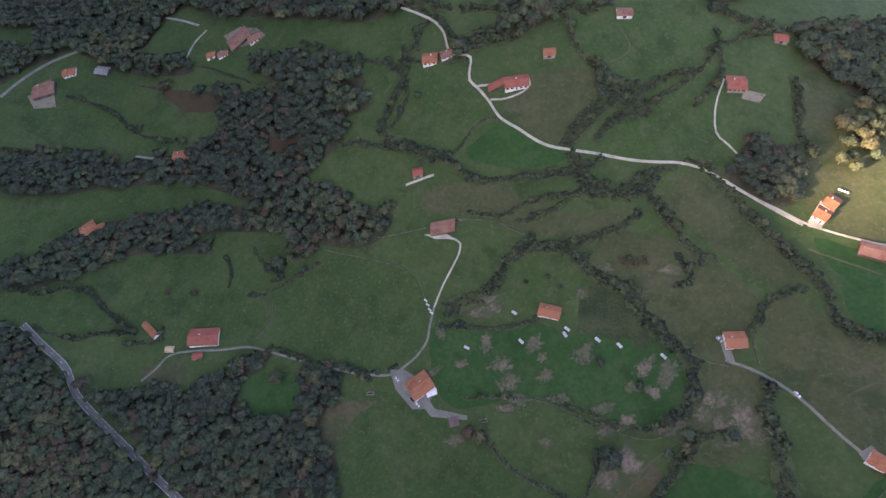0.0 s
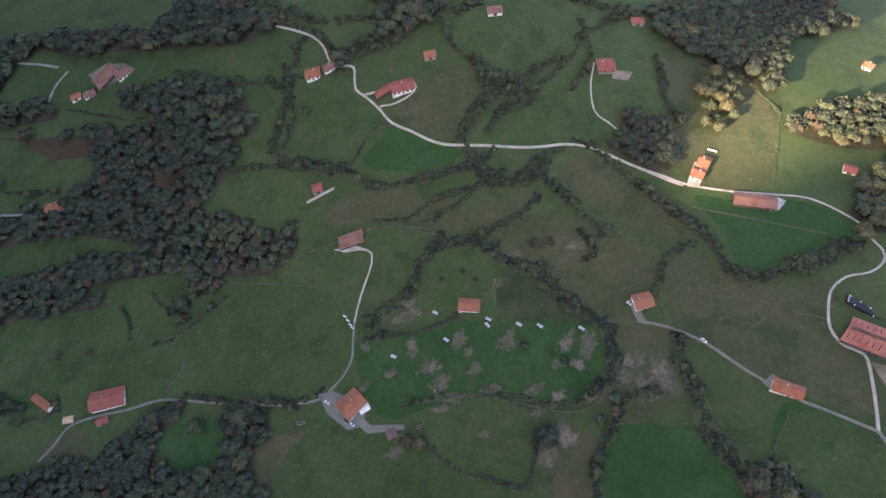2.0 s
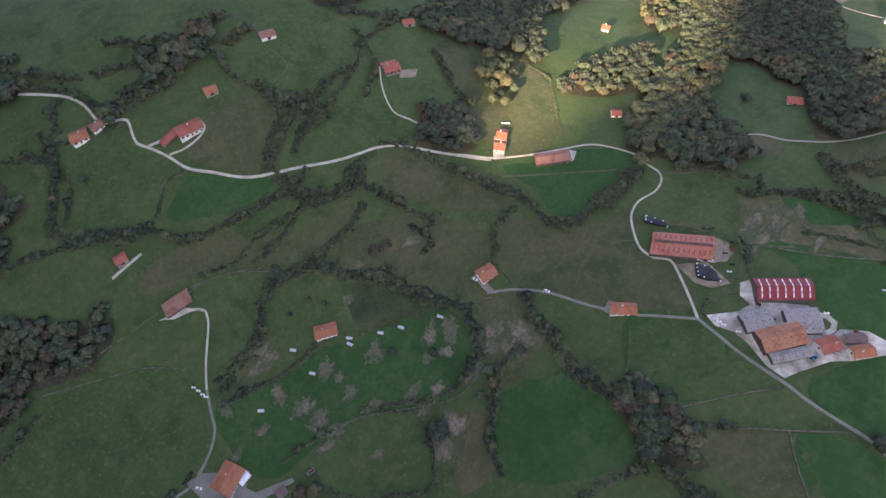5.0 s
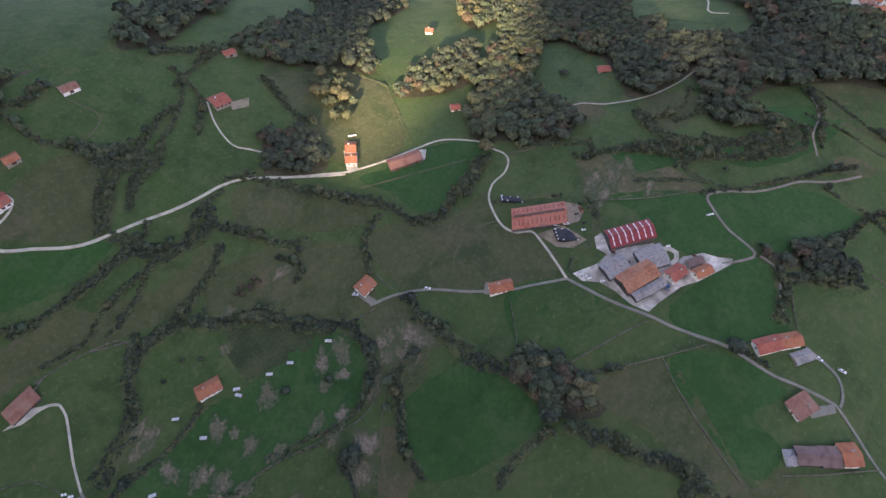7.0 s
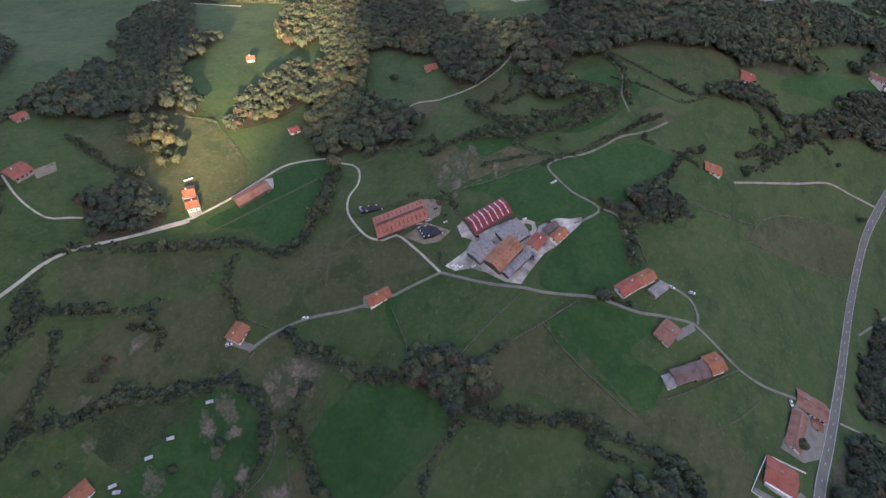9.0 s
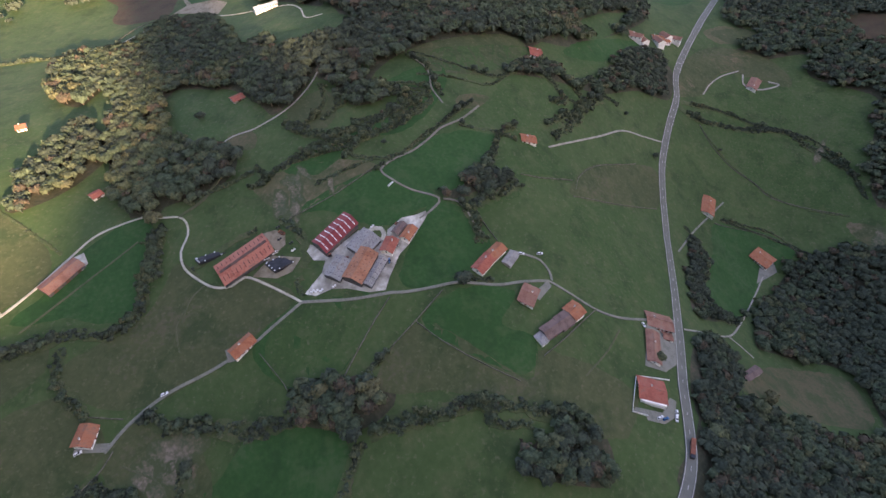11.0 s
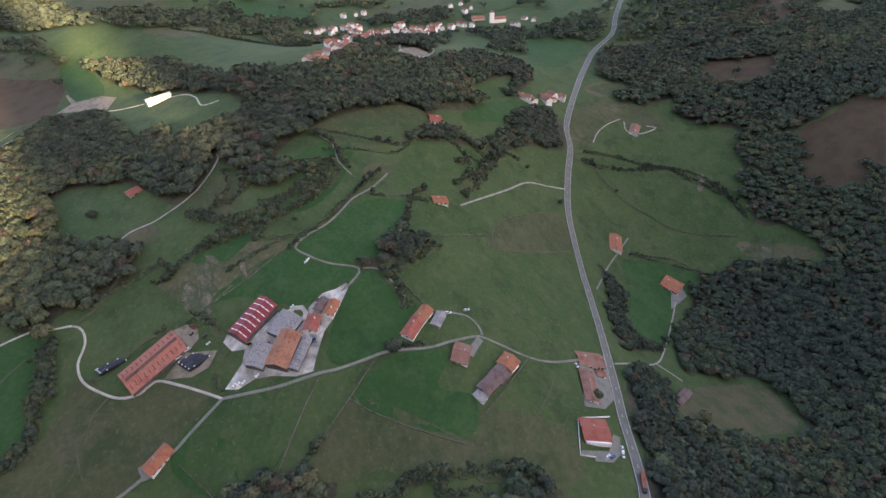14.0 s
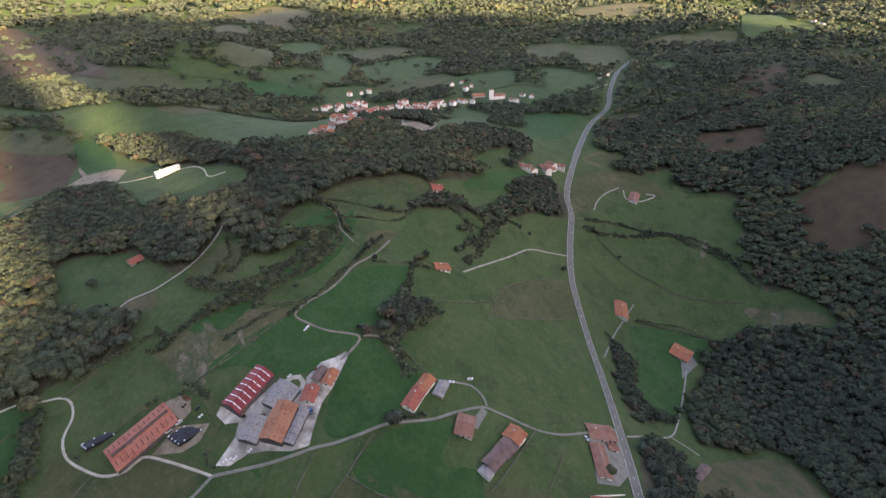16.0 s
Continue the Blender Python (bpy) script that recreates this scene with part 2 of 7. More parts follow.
def curve_points(pts, step, closed=False):
    """A smooth line through the points, a point every step metres."""
    p = np.array(pts, float)
    n, out = len(p), []
    for i in range(n if closed else n - 1):
        a, b = p[i], p[(i + 1) % n]
        before = p[i - 1] if closed or i else a + (a - b)
        after = p[(i + 2) % n] if closed or i + 2 < n else b + (b - a)
        k = max(1, int(np.ceil(np.linalg.norm(b - a) / step)))
        for u in np.arange(k) / k:
            out.append(0.5 * (2 * a + (b - before) * u + (2 * before - 5 * a + 4 * b - after) * u**2 + (3 * a - before - 3 * b + after) * u**3))
    if not closed:
        out.append(p[-1])
    return np.array(out)


def inside(pts, x, y):
    """Which of the places x, y lie in the polygon."""
    p = np.array(pts, float)
    hit = np.zeros(np.shape(x), bool)
    for (ax, ay), (bx, by) in zip(p, np.roll(p, -1, axis=0)):
        cross = (ay > y) != (by > y)
        with np.errstate(divide="ignore", invalid="ignore"):
            hit ^= cross & (x < (bx - ax) * (y - ay) / (by - ay if by != ay else 1e-9) + ax)
    return hit


core_x, core_y = np.arange(-700, 1501, 12.0), np.arange(-1000, 1001, 12.0)
gx = np.concatenate([np.arange(-4700, -1660, 95.0), np.arange(-1650, -960, 16.0), np.arange(-950, -705, 35.0), core_x, np.arange(1520, 4751, 55.0)])
gy = np.concatenate([np.arange(-4700, -1560, 75.0), np.arange(-1550, -1005, 16.0), core_y, np.arange(1010, 4751, 55.0)])
mx, my = np.meshgrid(gx, gy)
nx, ny = len(gx), len(gy)
idx = np.arange(nx * ny).reshape(ny, nx)
land = mesh_object(
    "ground",
    np.stack([mx, my, ground(mx, my)], -1).reshape(-1, 3),
    np.stack([idx[:-1, :-1], idx[:-1, 1:], idx[1:, 1:], idx[1:, :-1]], -1).reshape(-1, 4),
    [pasture],
    smooth=True,
)
tagged(land, "rolling green pasture land with an added western ridge that shades it", "ground", kind="structure")

KEEP_OUT = []  # centre and radius of what no tree may stand on


def drape(name, outline, mat, lift, step=14.0):
    """A sheet of the outline's shape laid on the land."""
    bm = bmesh.new()
    bm.faces.new([bm.verts.new((x, y, 0)) for x, y in outline])
    bmesh.ops.triangulate(bm, faces=bm.faces[:])
    lo, hi = outline.min(0), outline.max(0)
    for axis in (0, 1):
        for v in np.arange(np.ceil(lo[axis] / step) * step, hi[axis], step):
            co, no = [0, 0, 0], [0, 0, 0]
            co[axis], no[axis] = v, 1
            bmesh.ops.bisect_plane(bm, geom=bm.verts[:] + bm.edges[:] + bm.faces[:], plane_co=co, plane_no=no)
    flat = np.array([v.co[:2] for v in bm.verts])
    for v, z in zip(bm.verts, ground(flat[:, 0], flat[:, 1])):
        v.co.z = z + lift
    for f in bm.faces:
        f.smooth = True
        if f.normal.z < 0:
            f.normal_flip()
    bm.normal_update()
    me = bpy.data.meshes.new(name)
    bm.to_mesh(me)
    bm.free()
    me.materials.append(mat)
    return new(name, me)


FIELD_WORDS = {
    "meadow_green": "evenly grazed mid-green meadow between hedges",
    "meadow_fresh": "fresh dark green mown meadow",
    "meadow_olive": "olive green rough pasture with faded patches",
    "meadow_dry": "dry yellowish hill pasture",
    "fallow": "brown fallow ground with thin grass",
    "bare_turf": "worn bare patch of pale straw and turf",
    "dark_hollow": "darker green hollow behind the hens' field",
    "heather": "brown heather moor on the hillside",
}
lifts = 0
CLEAR = []  # outlines that stay free of trees


def field(pts, mat):
    global lifts
    lifts += 1
    p = np.array(pts, float)
    size = np.linalg.norm(p.max(0) - p.min(0))
    far = max(0.0, np.linalg.norm(p.mean(0)) - 900)
    lift = 0.2 + 0.002 * (lifts % 40) + 0.003 * far
    edge = curve_points(p, max(5.0, size / 45), True)
    r = np.random.default_rng(lifts)
    edge += r.normal(size=edge.shape) * 0.5
    if mat is heather:
        u = np.linspace(0, 2 * math.pi, len(edge), endpoint=False)
        edge = p.mean(0) + (edge - p.mean(0)) * (1 + sum(0.06 * np.sin(k * u + r.uniform(0, 6)) for k in (2, 3, 5, 7)))[:, None]
    CLEAR.append((edge, 0.16 if mat is heather else 0.015))
    ob = drape("field", edge, mat, lift, max(14.0, size / 20))
    tagged(ob, FIELD_WORDS[mat.name], "field", kind="structure")


HEN_FIELD = [(-52, 190), (30, 190), (115, 180), (132, 158), (126, 136), (90, 120), (30, 134), (-30, 126)]


def worn_patch(x, y, long, wide, yaw):
    """A trodden patch of turf that thins out towards its rim."""
    r = np.random.default_rng(int(abs(x * 31) + abs(y * 17)))
    k, rings = 28, (0.0, 0.35, 0.6, 0.8, 1.0)
    a = np.arange(k) * 2 * math.pi / k
    wave = 1 + sum(r.uniform(0.04, 0.13) * np.sin(m * a + r.uniform(0, 6)) for m in (2, 3, 4, 5, 7))
    ca, sa = math.cos(radians(yaw)), math.sin(radians(yaw))
    verts, worn = [], []
    for q in rings:
        u, v = long * q * np.cos(a) * wave, wide * q * np.sin(a) * wave
        px, py = x + u * ca - v * sa, y + u * sa + v * ca
        verts += list(zip(px, py, ground(px, py) + 0.46))
        worn += [1 - q] * k
    faces = [(i * k + j, i * k + k + j, i * k + k + (j + 1) % k, i * k + (j + 1) % k) for i in range(len(rings) - 1) for j in range(k)]
    ob = mesh_object("field", verts, faces, [bare if inside(HEN_FIELD, x, y) else bare_dry], smooth=True)
    ob.data.attributes.new("worn", "FLOAT", "POINT").data.foreach_set("value", worn)
    tagged(ob, FIELD_WORDS["bare_turf"], "field", kind="structure")


def yard(pts, mat):
    p = np.array(pts, float)
    tagged(drape("yard", p, mat, 0.55, 10.0), "open farmyard of " + {"concrete": "pale dusty concrete", "dirt": "trodden brown dirt", "worn_tarmac": "grey worn tarmac", "pale_gravel": "pale gravel"}[mat.name], "yard", kind="structure")
    KEEP_OUT.append((*p.mean(0), np.linalg.norm(p - p.mean(0), axis=1).max() * 0.8))


def ribbon(name, line, w, mat, lift, parent=None, shift=0.0):
    """A strip of width w along the line, laid on the land with thin edges."""
    d = np.gradient(line, axis=0)
    d /= np.linalg.norm(d, axis=1)[:, None] + 1e-9
    n = np.stack([-d[:, 1], d[:, 0]], 1)
    rows = []
    for off, drop in ((-w / 2 - 0.12, -0.4), (-w / 2, 0), (0, 0.03), (w / 2, 0), (w / 2 + 0.12, -0.4)):
        q = line + n * np.reshape(off + shift, (-1, 1))
        rows.append(np.column_stack([q, ground(q[:, 0], q[:, 1]) + lift + drop]))
    k = len(line)
    v = np.concatenate(rows)
    f = [(r * k + i, r * k + k + i, r * k + k + i + 1, r * k + i + 1)[::-1] for r in range(4) for i in range(k - 1)]
    return mesh_object(name, v, f, [mat], parent=parent, smooth=False)


def road(pts, w, mat):
    line = curve_points(pts, 5.0)
    w = w * (1.0 if mat is asphalt else 0.36 if mat is gravel_grey else 0.33 if mat in (gravel, gravel_track) else 0.42)
    ob = ribbon("road", line, w, mat, 0.62 if mat is asphalt else 0.6)
    words = {"asphalt": "grey two-lane asphalt country road with white markings", "worn_tarmac": "narrow grey tarmac farm lane", "pale_gravel": "pale gravel farm track", "grey_gravel": "grey stony farm track", "track_gravel": "narrow pale stony track", "dirt": "brown dirt track", "worn_grass": "faint wheel track worn into the grass"}
    tagged(ob, words[mat.name], "road", kind="structure")
    for x, y in line[::2] if mat is not worn_grass else ():
        KEEP_OUT.append((x, y, w / 2 + ((13.0 if x > 650 else 5.0) if mat is asphalt and x > 0 else 1.6)))
    if mat is asphalt:
        dash = curve_points(pts, 1.5)
        for i in range(0, len(dash) - 3, 9):
            tagged(ribbon("lane_dash", dash[i : i + 3], 0.25, paint, 0.72, parent=ob), "")
        for side in (-1, 1):
            ribbon("edge_line", line, 0.2, paint, 0.71, parent=ob, shift=side * (w / 2 - 0.5))


# ---- trees ----
def round_form(sub):
    bm = bmesh.new()
    bmesh.ops.create_icosphere(bm, subdivisions=sub, radius=1)
    v, f = np.array([q.co[:] for q in bm.verts]), np.array([[q.index for q in p.verts] for p in bm.faces])
    bm.free()
    return v, f


def crown_shape(seed, sub, sprays, size, deep=0.36):
    """One crown in a unit box: a lobed body of leaves with loose sprays standing out of it. Corners, triangles, and which are smooth."""
    r = np.random.default_rng(seed)
    lobes = r.normal(size=(7, 3))
    lobes[:, 2] = np.abs(lobes[:, 2]) * 0.9 - 0.1
    lobes /= np.linalg.norm(lobes, axis=1)[:, None]
    reach = lambda d: 0.66 + 0.34 * np.exp(-(1 - d @ lobes.T) / 0.16).max(1) + r.normal(size=len(d)) * 0.03  # noqa: E731
    d, f = round_form(sub)
    body = d * (reach(d) - 0.13)[:, None] * (0.97, 0.97, deep) + (0, 0, 1 - deep)
    f = f[body[f][:, :, 2].max(1) > 1 - 1.6 * deep]
    d = r.normal(size=(sprays, 3))
    d[:, 2] = np.abs(d[:, 2]) - 0.35
    d /= np.linalg.norm(d, axis=1)[:, None]
    c = d * reach(d)[:, None] * r.uniform(0.78, 1.06, (sprays, 1)) * (0.97, 0.97, deep) + (0, 0, 1 - deep)
    w = d + (0, 0, 0.5) + r.normal(size=d.shape) * 0.5
    w /= np.linalg.norm(w, axis=1)[:, None]
    side = np.cross(w, r.normal(size=w.shape))
    side /= np.linalg.norm(side, axis=1)[:, None]
    up = np.cross(w, side)
    k = (r.uniform(0.6, 1.35, sprays) * size)[:, None]
    card = np.stack([c - side * k - up * k * 0.6, c + side * k * 0.7 - up * k - w * k * 0.3, c + side * k + up * k * 0.8, c - side * k * 0.6 + up * k - w * k * 0.35], 1)
    b = len(body) + 4 * np.arange(sprays)[:, None]
    tri = np.concatenate([f, b + (0, 1, 2), b + (0, 2, 3)])
    return np.concatenate([body, card.reshape(-1, 3)]), tri, np.arange(len(tri)) < len(f)


NEAR = [crown_shape(k, 2, 64, 0.17, 0.40) for k in range(9)]
FAR = [crown_shape(20 + k, 1, 17, 0.25) for k in range(9)]
FILL = [crown_shape(60 + k, 1, 8, 0.30) for k in range(9)]
SHRUB = [crown_shape(40 + k, 1, 18, 0.28, 0.5) for k in range(9)]


def fill_mesh(me, v, f, slots, smooth):
    """Triangles from arrays."""
    me.vertices.add(len(v))
    me.vertices.foreach_set("co", np.asarray(v, float).ravel())
    me.loops.add(3 * len(f))
    me.loops.foreach_set("vertex_index", f.ravel().astype(np.int32))
    me.polygons.add(len(f))
    me.polygons.foreach_set("loop_start", np.arange(0, 3 * len(f), 3, dtype=np.int32))
    me.polygons.foreach_set("material_index", slots.astype(np.int32))
    me.polygons.foreach_set("use_smooth", smooth)
    me.update(calc_edges=True)


def plant_mesh(name, places, kinds, shapes, seed, trunks=True):
    """Many crowns, with trunks, as one mesh. places: x, y, z, radius, height."""
    r = np.random.default_rng(seed)
    verts, tris, slots, smooth, n = [], [], [], [], 0
    stem = np.array([(0, 1, 5), (0, 5, 4), (1, 2, 6), (1, 6, 5), (2, 3, 7), (2, 7, 6), (3, 0, 4), (3, 4, 7)])
    for (x, y, z, rad, hgt), kind in zip(places, kinds):
        body, f, soft = shapes[r.integers(len(shapes))]
        a = r.uniform(0, 6.28)
        rot = np.array([[math.cos(a), -math.sin(a), 0], [math.sin(a), math.cos(a), 0], [0, 0, 1]])
        verts.append(body @ rot.T * (rad, rad * r.uniform(0.85, 1.15), hgt * 0.9) + (x, y, z + hgt * 0.1))
        tris.append(f + n)
        slots.append(np.full(len(f), kind))
        smooth.append(soft)
        n += len(body)
        if trunks:
            verts.append(np.array([(x + t * p, y + t * q, z + h) for t, h in ((0.045 * hgt, -0.6), (0.025 * hgt, hgt * 0.55)) for p, q in ((1, 0), (0, 1), (-1, 0), (0, -1))]))
            tris.append(stem + n)
            slots.append(np.full(8, len(LEAVES)))
            smooth.append(np.ones(8, bool))
            n += 8
    me = bpy.data.meshes.new(name)
    for m in (*LEAVES, bark):
        me.materials.append(m)
    fill_mesh(me, np.concatenate(verts), np.concatenate(tris), np.concatenate(slots), np.concatenate(smooth))
    return me


def clear_of(x, y):
    ok = np.ones(len(x), bool)
    k = np.array(KEEP_OUT)
    for i in range(0, len(k), 400):
        q = k[i : i + 400]
        ok &= ((x[:, None] - q[:, 0]) ** 2 + (y[:, None] - q[:, 1]) ** 2 > (q[:, 2] ** 2)).all(1)
    return ok


SEED = [100]
WOODS = []  # outlines of the woods


def wood(pts, spacing):
    """A wood: leaf litter and trees of mixed age inside the outline."""
    SEED[0] += 1
    r = np.random.default_rng(SEED[0])
    p = curve_points(pts, 8.0, True)
    WOODS.append(p)
    lo, hi = p.min(0), p.max(0)
    xs, ys = np.meshgrid(np.arange(lo[0], hi[0], spacing), np.arange(lo[1], hi[1], spacing))
    xs, ys = xs.ravel() + r.uniform(-0.45, 0.45, xs.size) * spacing, ys.ravel() + r.uniform(-0.45, 0.45, xs.size) * spacing
    ok = inside(p, xs + 3.5 * np.sin(ys / 9.0 + SEED[0]) + r.normal(size=len(xs)) * 2.0, ys + 3.5 * np.sin(xs / 11.0) + r.normal(size=len(xs)) * 2.0)
    xs, ys = xs[ok], ys[ok]
    ok = clear_of(xs, ys) & (r.uniform(size=len(xs)) > 0.05)
    for edge, keep in CLEAR:
        a, b = edge.min(0), edge.max(0)
        if (a < hi).all() and (b > lo).all():
            ok &= ~inside(edge, xs, ys) | (r.uniform(size=len(xs)) < keep)
    xs, ys = xs[ok], ys[ok]
    if len(xs) == 0:
        return
    if len(xs) > 4000:
        pick = r.choice(len(xs), 4000, replace=False)
        xs, ys = xs[pick], ys[pick]
    rad = r.uniform(0.58, 1.0, len(xs)) * spacing
    hgt = (0.55 * rad + 0.75 * spacing) * r.uniform(0.85, 1.2, len(xs))
    patch = np.sin(xs / 37 + SEED[0]) + np.sin(ys / 29) + np.sin((xs - ys) / 83) + r.normal(size=len(xs)) * 1.0
    kinds = np.digitize(patch, (0.1, 1.6, 2.7, 3.3))
    kinds[r.uniform(size=len(xs)) < 0.05] = 4
    distance = np.hypot(*(p.mean(0) - (40, 0)))
    me = plant_mesh("wood", np.column_stack([xs, ys, ground(xs, ys), rad, hgt]), kinds, NEAR if distance < 620 else FAR, SEED[0], trunks=distance < 620)
    home = tagged(new("wood", me), "dense mixed broadleaf wood in early autumn colours", "wood", kind="stuff")
    q = np.column_stack([xs, ys])[r.uniform(size=len(xs)) < 0.8] + r.uniform(0.4, 0.6, 2) * spacing
    q = q[clear_of(q[:, 0], q[:, 1])]
    if len(q):
        low = plant_mesh("undergrowth", np.column_stack([q, ground(q[:, 0], q[:, 1]), r.uniform(0.7, 0.95, len(q)) * spacing, r.uniform(0.75, 1.05, len(q)) * spacing]), r.choice((0, 0, 1, 1, 2, 4), len(q)), FILL, SEED[0], trunks=False)
        tagged(new("undergrowth", low), "young trees and scrub filling the wood", kind="stuff").parent = home
    size = np.linalg.norm(hi - lo)
    tagged(drape("wood_floor", p, litter, 0.12, max(14.0, size / 20)), "dark leaf litter under the trees", "ground", kind="structure")


def hedge(pts, w, h):
    """A hedgerow: shrubs and a few trees along the line."""
    SEED[0] += 1
    r = np.random.default_rng(SEED[0])
    gap = max(1.3, 0.28 * w)
    line = curve_points(pts, gap)
    n = np.gradient(line, axis=0)
    n = np.stack([-n[:, 1], n[:, 0]], 1) / (np.linalg.norm(n, axis=1)[:, None] + 1e-9)
    layers = 1 + int(w > 3.5) + int(w > 8)
    along = np.tile(np.arange(len(line)) * gap, layers)
    q = np.concatenate([line + n * (r.normal(size=(len(line), 1)) * w * 0.19) for _ in range(layers)])
    lush = np.sin(along / 7.1 + SEED[0]) + np.sin(along / 17.0 + 2.0 * SEED[0]) + r.normal(size=len(along)) * 0.45
    ok = clear_of(q[:, 0], q[:, 1]) & (lush > -1.95)
    q, along, lush = q[ok], along[ok], lush[ok]
    if len(q) < 3:
        return
    home = tagged(new("hedge"), "overgrown hedgerow of dark shrubs and small trees" if h > 4 else "low dark field hedge", "hedge")
    swell = 0.8 + 0.2 * np.clip(lush, -1, 1.6)
    rad = r.uniform(0.15, 0.30, len(q)) * w * swell + 0.6
    hgt = h * r.uniform(0.4, 0.9, len(q)) * swell
    kinds = np.digitize(r.normal(size=len(q)) + 0.8 * np.sin(along / 26.0), (-0.2, 1.0, 2.4, 3.0))
    places = np.column_stack([q, ground(q[:, 0], q[:, 1]) - 0.3, rad, hgt])
    tall = (r.uniform(size=len(q)) < (0.09 if h > 4.5 else 0.025)) & (lush > 0)
    low = np.flatnonzero(~tall)
    if len(low):
        tagged(new("shrubs", plant_mesh("shrubs", places[low], kinds[low], SHRUB, SEED[0], trunks=False)), kind="stuff").parent = home
    for i in np.flatnonzero(tall):
        big = r.uniform(2.2, 4.4)
        one = plant_mesh("hedge_tree", [(*places[i, :3], big, big * r.uniform(1.6, 2.1))], kinds[i : i + 1], NEAR, SEED[0] * 50 + i)
        new("hedge_tree", one).parent = home
    verge = curve_points(pts, 3.0)
    ribbon("verge", verge + r.normal(size=verge.shape) * 0.4, w * r.uniform(0.6, 1.15, len(verge)), rank_grass, 0.42, parent=home)


def field_wall(pts):
    """A low dry-stone field wall with posts of stone."""
    line = curve_points(pts, 2.5)
    d = np.gradient(line, axis=0)
    d /= np.linalg.norm(d, axis=1)[:, None] + 1e-9
    n = np.stack([-d[:, 1], d[:, 0]], 1)
    r = np.random.default_rng(len(pts) * 7 + int(abs(line[0, 0])))
    k, rows = len(line), []
    g = ground(line[:, 0], line[:, 1])
    top = g + 0.9 + r.uniform(-0.25, 0.35, k)
    for off, z in ((-0.3, g - 0.5), (-0.2, top), (0.2, top + 0.05), (0.3, g - 0.5)):
        rows.append(np.column_stack([line + n * off, z]))
    v = np.concatenate(rows)
    f = [(a * k + i, a * k + i + 1, a * k + k + i + 1, a * k + k + i) for a in range(3) for i in range(k - 1)]
    tagged(mesh_object("field_wall", v, f, [mossy_stone]), "low grey dry-stone field wall overgrown with grass", "wall")


# ---- buildings ----
def box(bm, x0, x1, y0, y1, z0, z1):
    v = [bm.verts.new((x, y, z)) for z in (z0, z1) for x, y in ((x0, y0), (x1, y0), (x1, y1), (x0, y1))]
    for f in ((3, 2, 1, 0), (4, 5, 6, 7), (0, 1, 5, 4), (1, 2, 6, 5), (2, 3, 7, 6), (3, 0, 4, 7)):
        bm.faces.new([v[i] for i in f])


def one_box(name, dims, mat, parent, label=""):
    bm = bmesh.new()
    box(bm, *dims)
    return part(name, bm, mat, parent, label)


def prism(bm, outline, x0, x1):
    """An outline in y, z drawn out along x."""
    a = [bm.verts.new((x0, y, z)) for y, z in outline]
    b = [bm.verts.new((x1, y, z)) for y, z in outline]
    k = len(outline)
    bm.faces.new(a[::-1])
    bm.faces.new(b)
    for i in range(k):
        bm.faces.new((a[i], a[(i + 1) % k], b[(i + 1) % k], b[i]))


def roof_slope(parent, mat, L, W, eave, rise, side, over=0.6, thick=0.22):
    """One pitched side of a roof, with rows of tiles standing slightly proud."""
    bm = bmesh.new()
    s, drop = W / 2 + over, rise / (W / 2) * over
    prism(bm, [(0, eave + rise), (0, eave + rise + thick), (side * s, eave - drop + thick), (side * s, eave - drop)], -L / 2 - over, L / 2 + over)
    bmesh.ops.recalc_face_normals(bm, faces=bm.faces[:])
    return part("roof", bm, mat, parent)


CATEGORY = {"house": "house", "balcony": "house", "barn": "barn", "skybarn": "barn", "shed": "shed"}


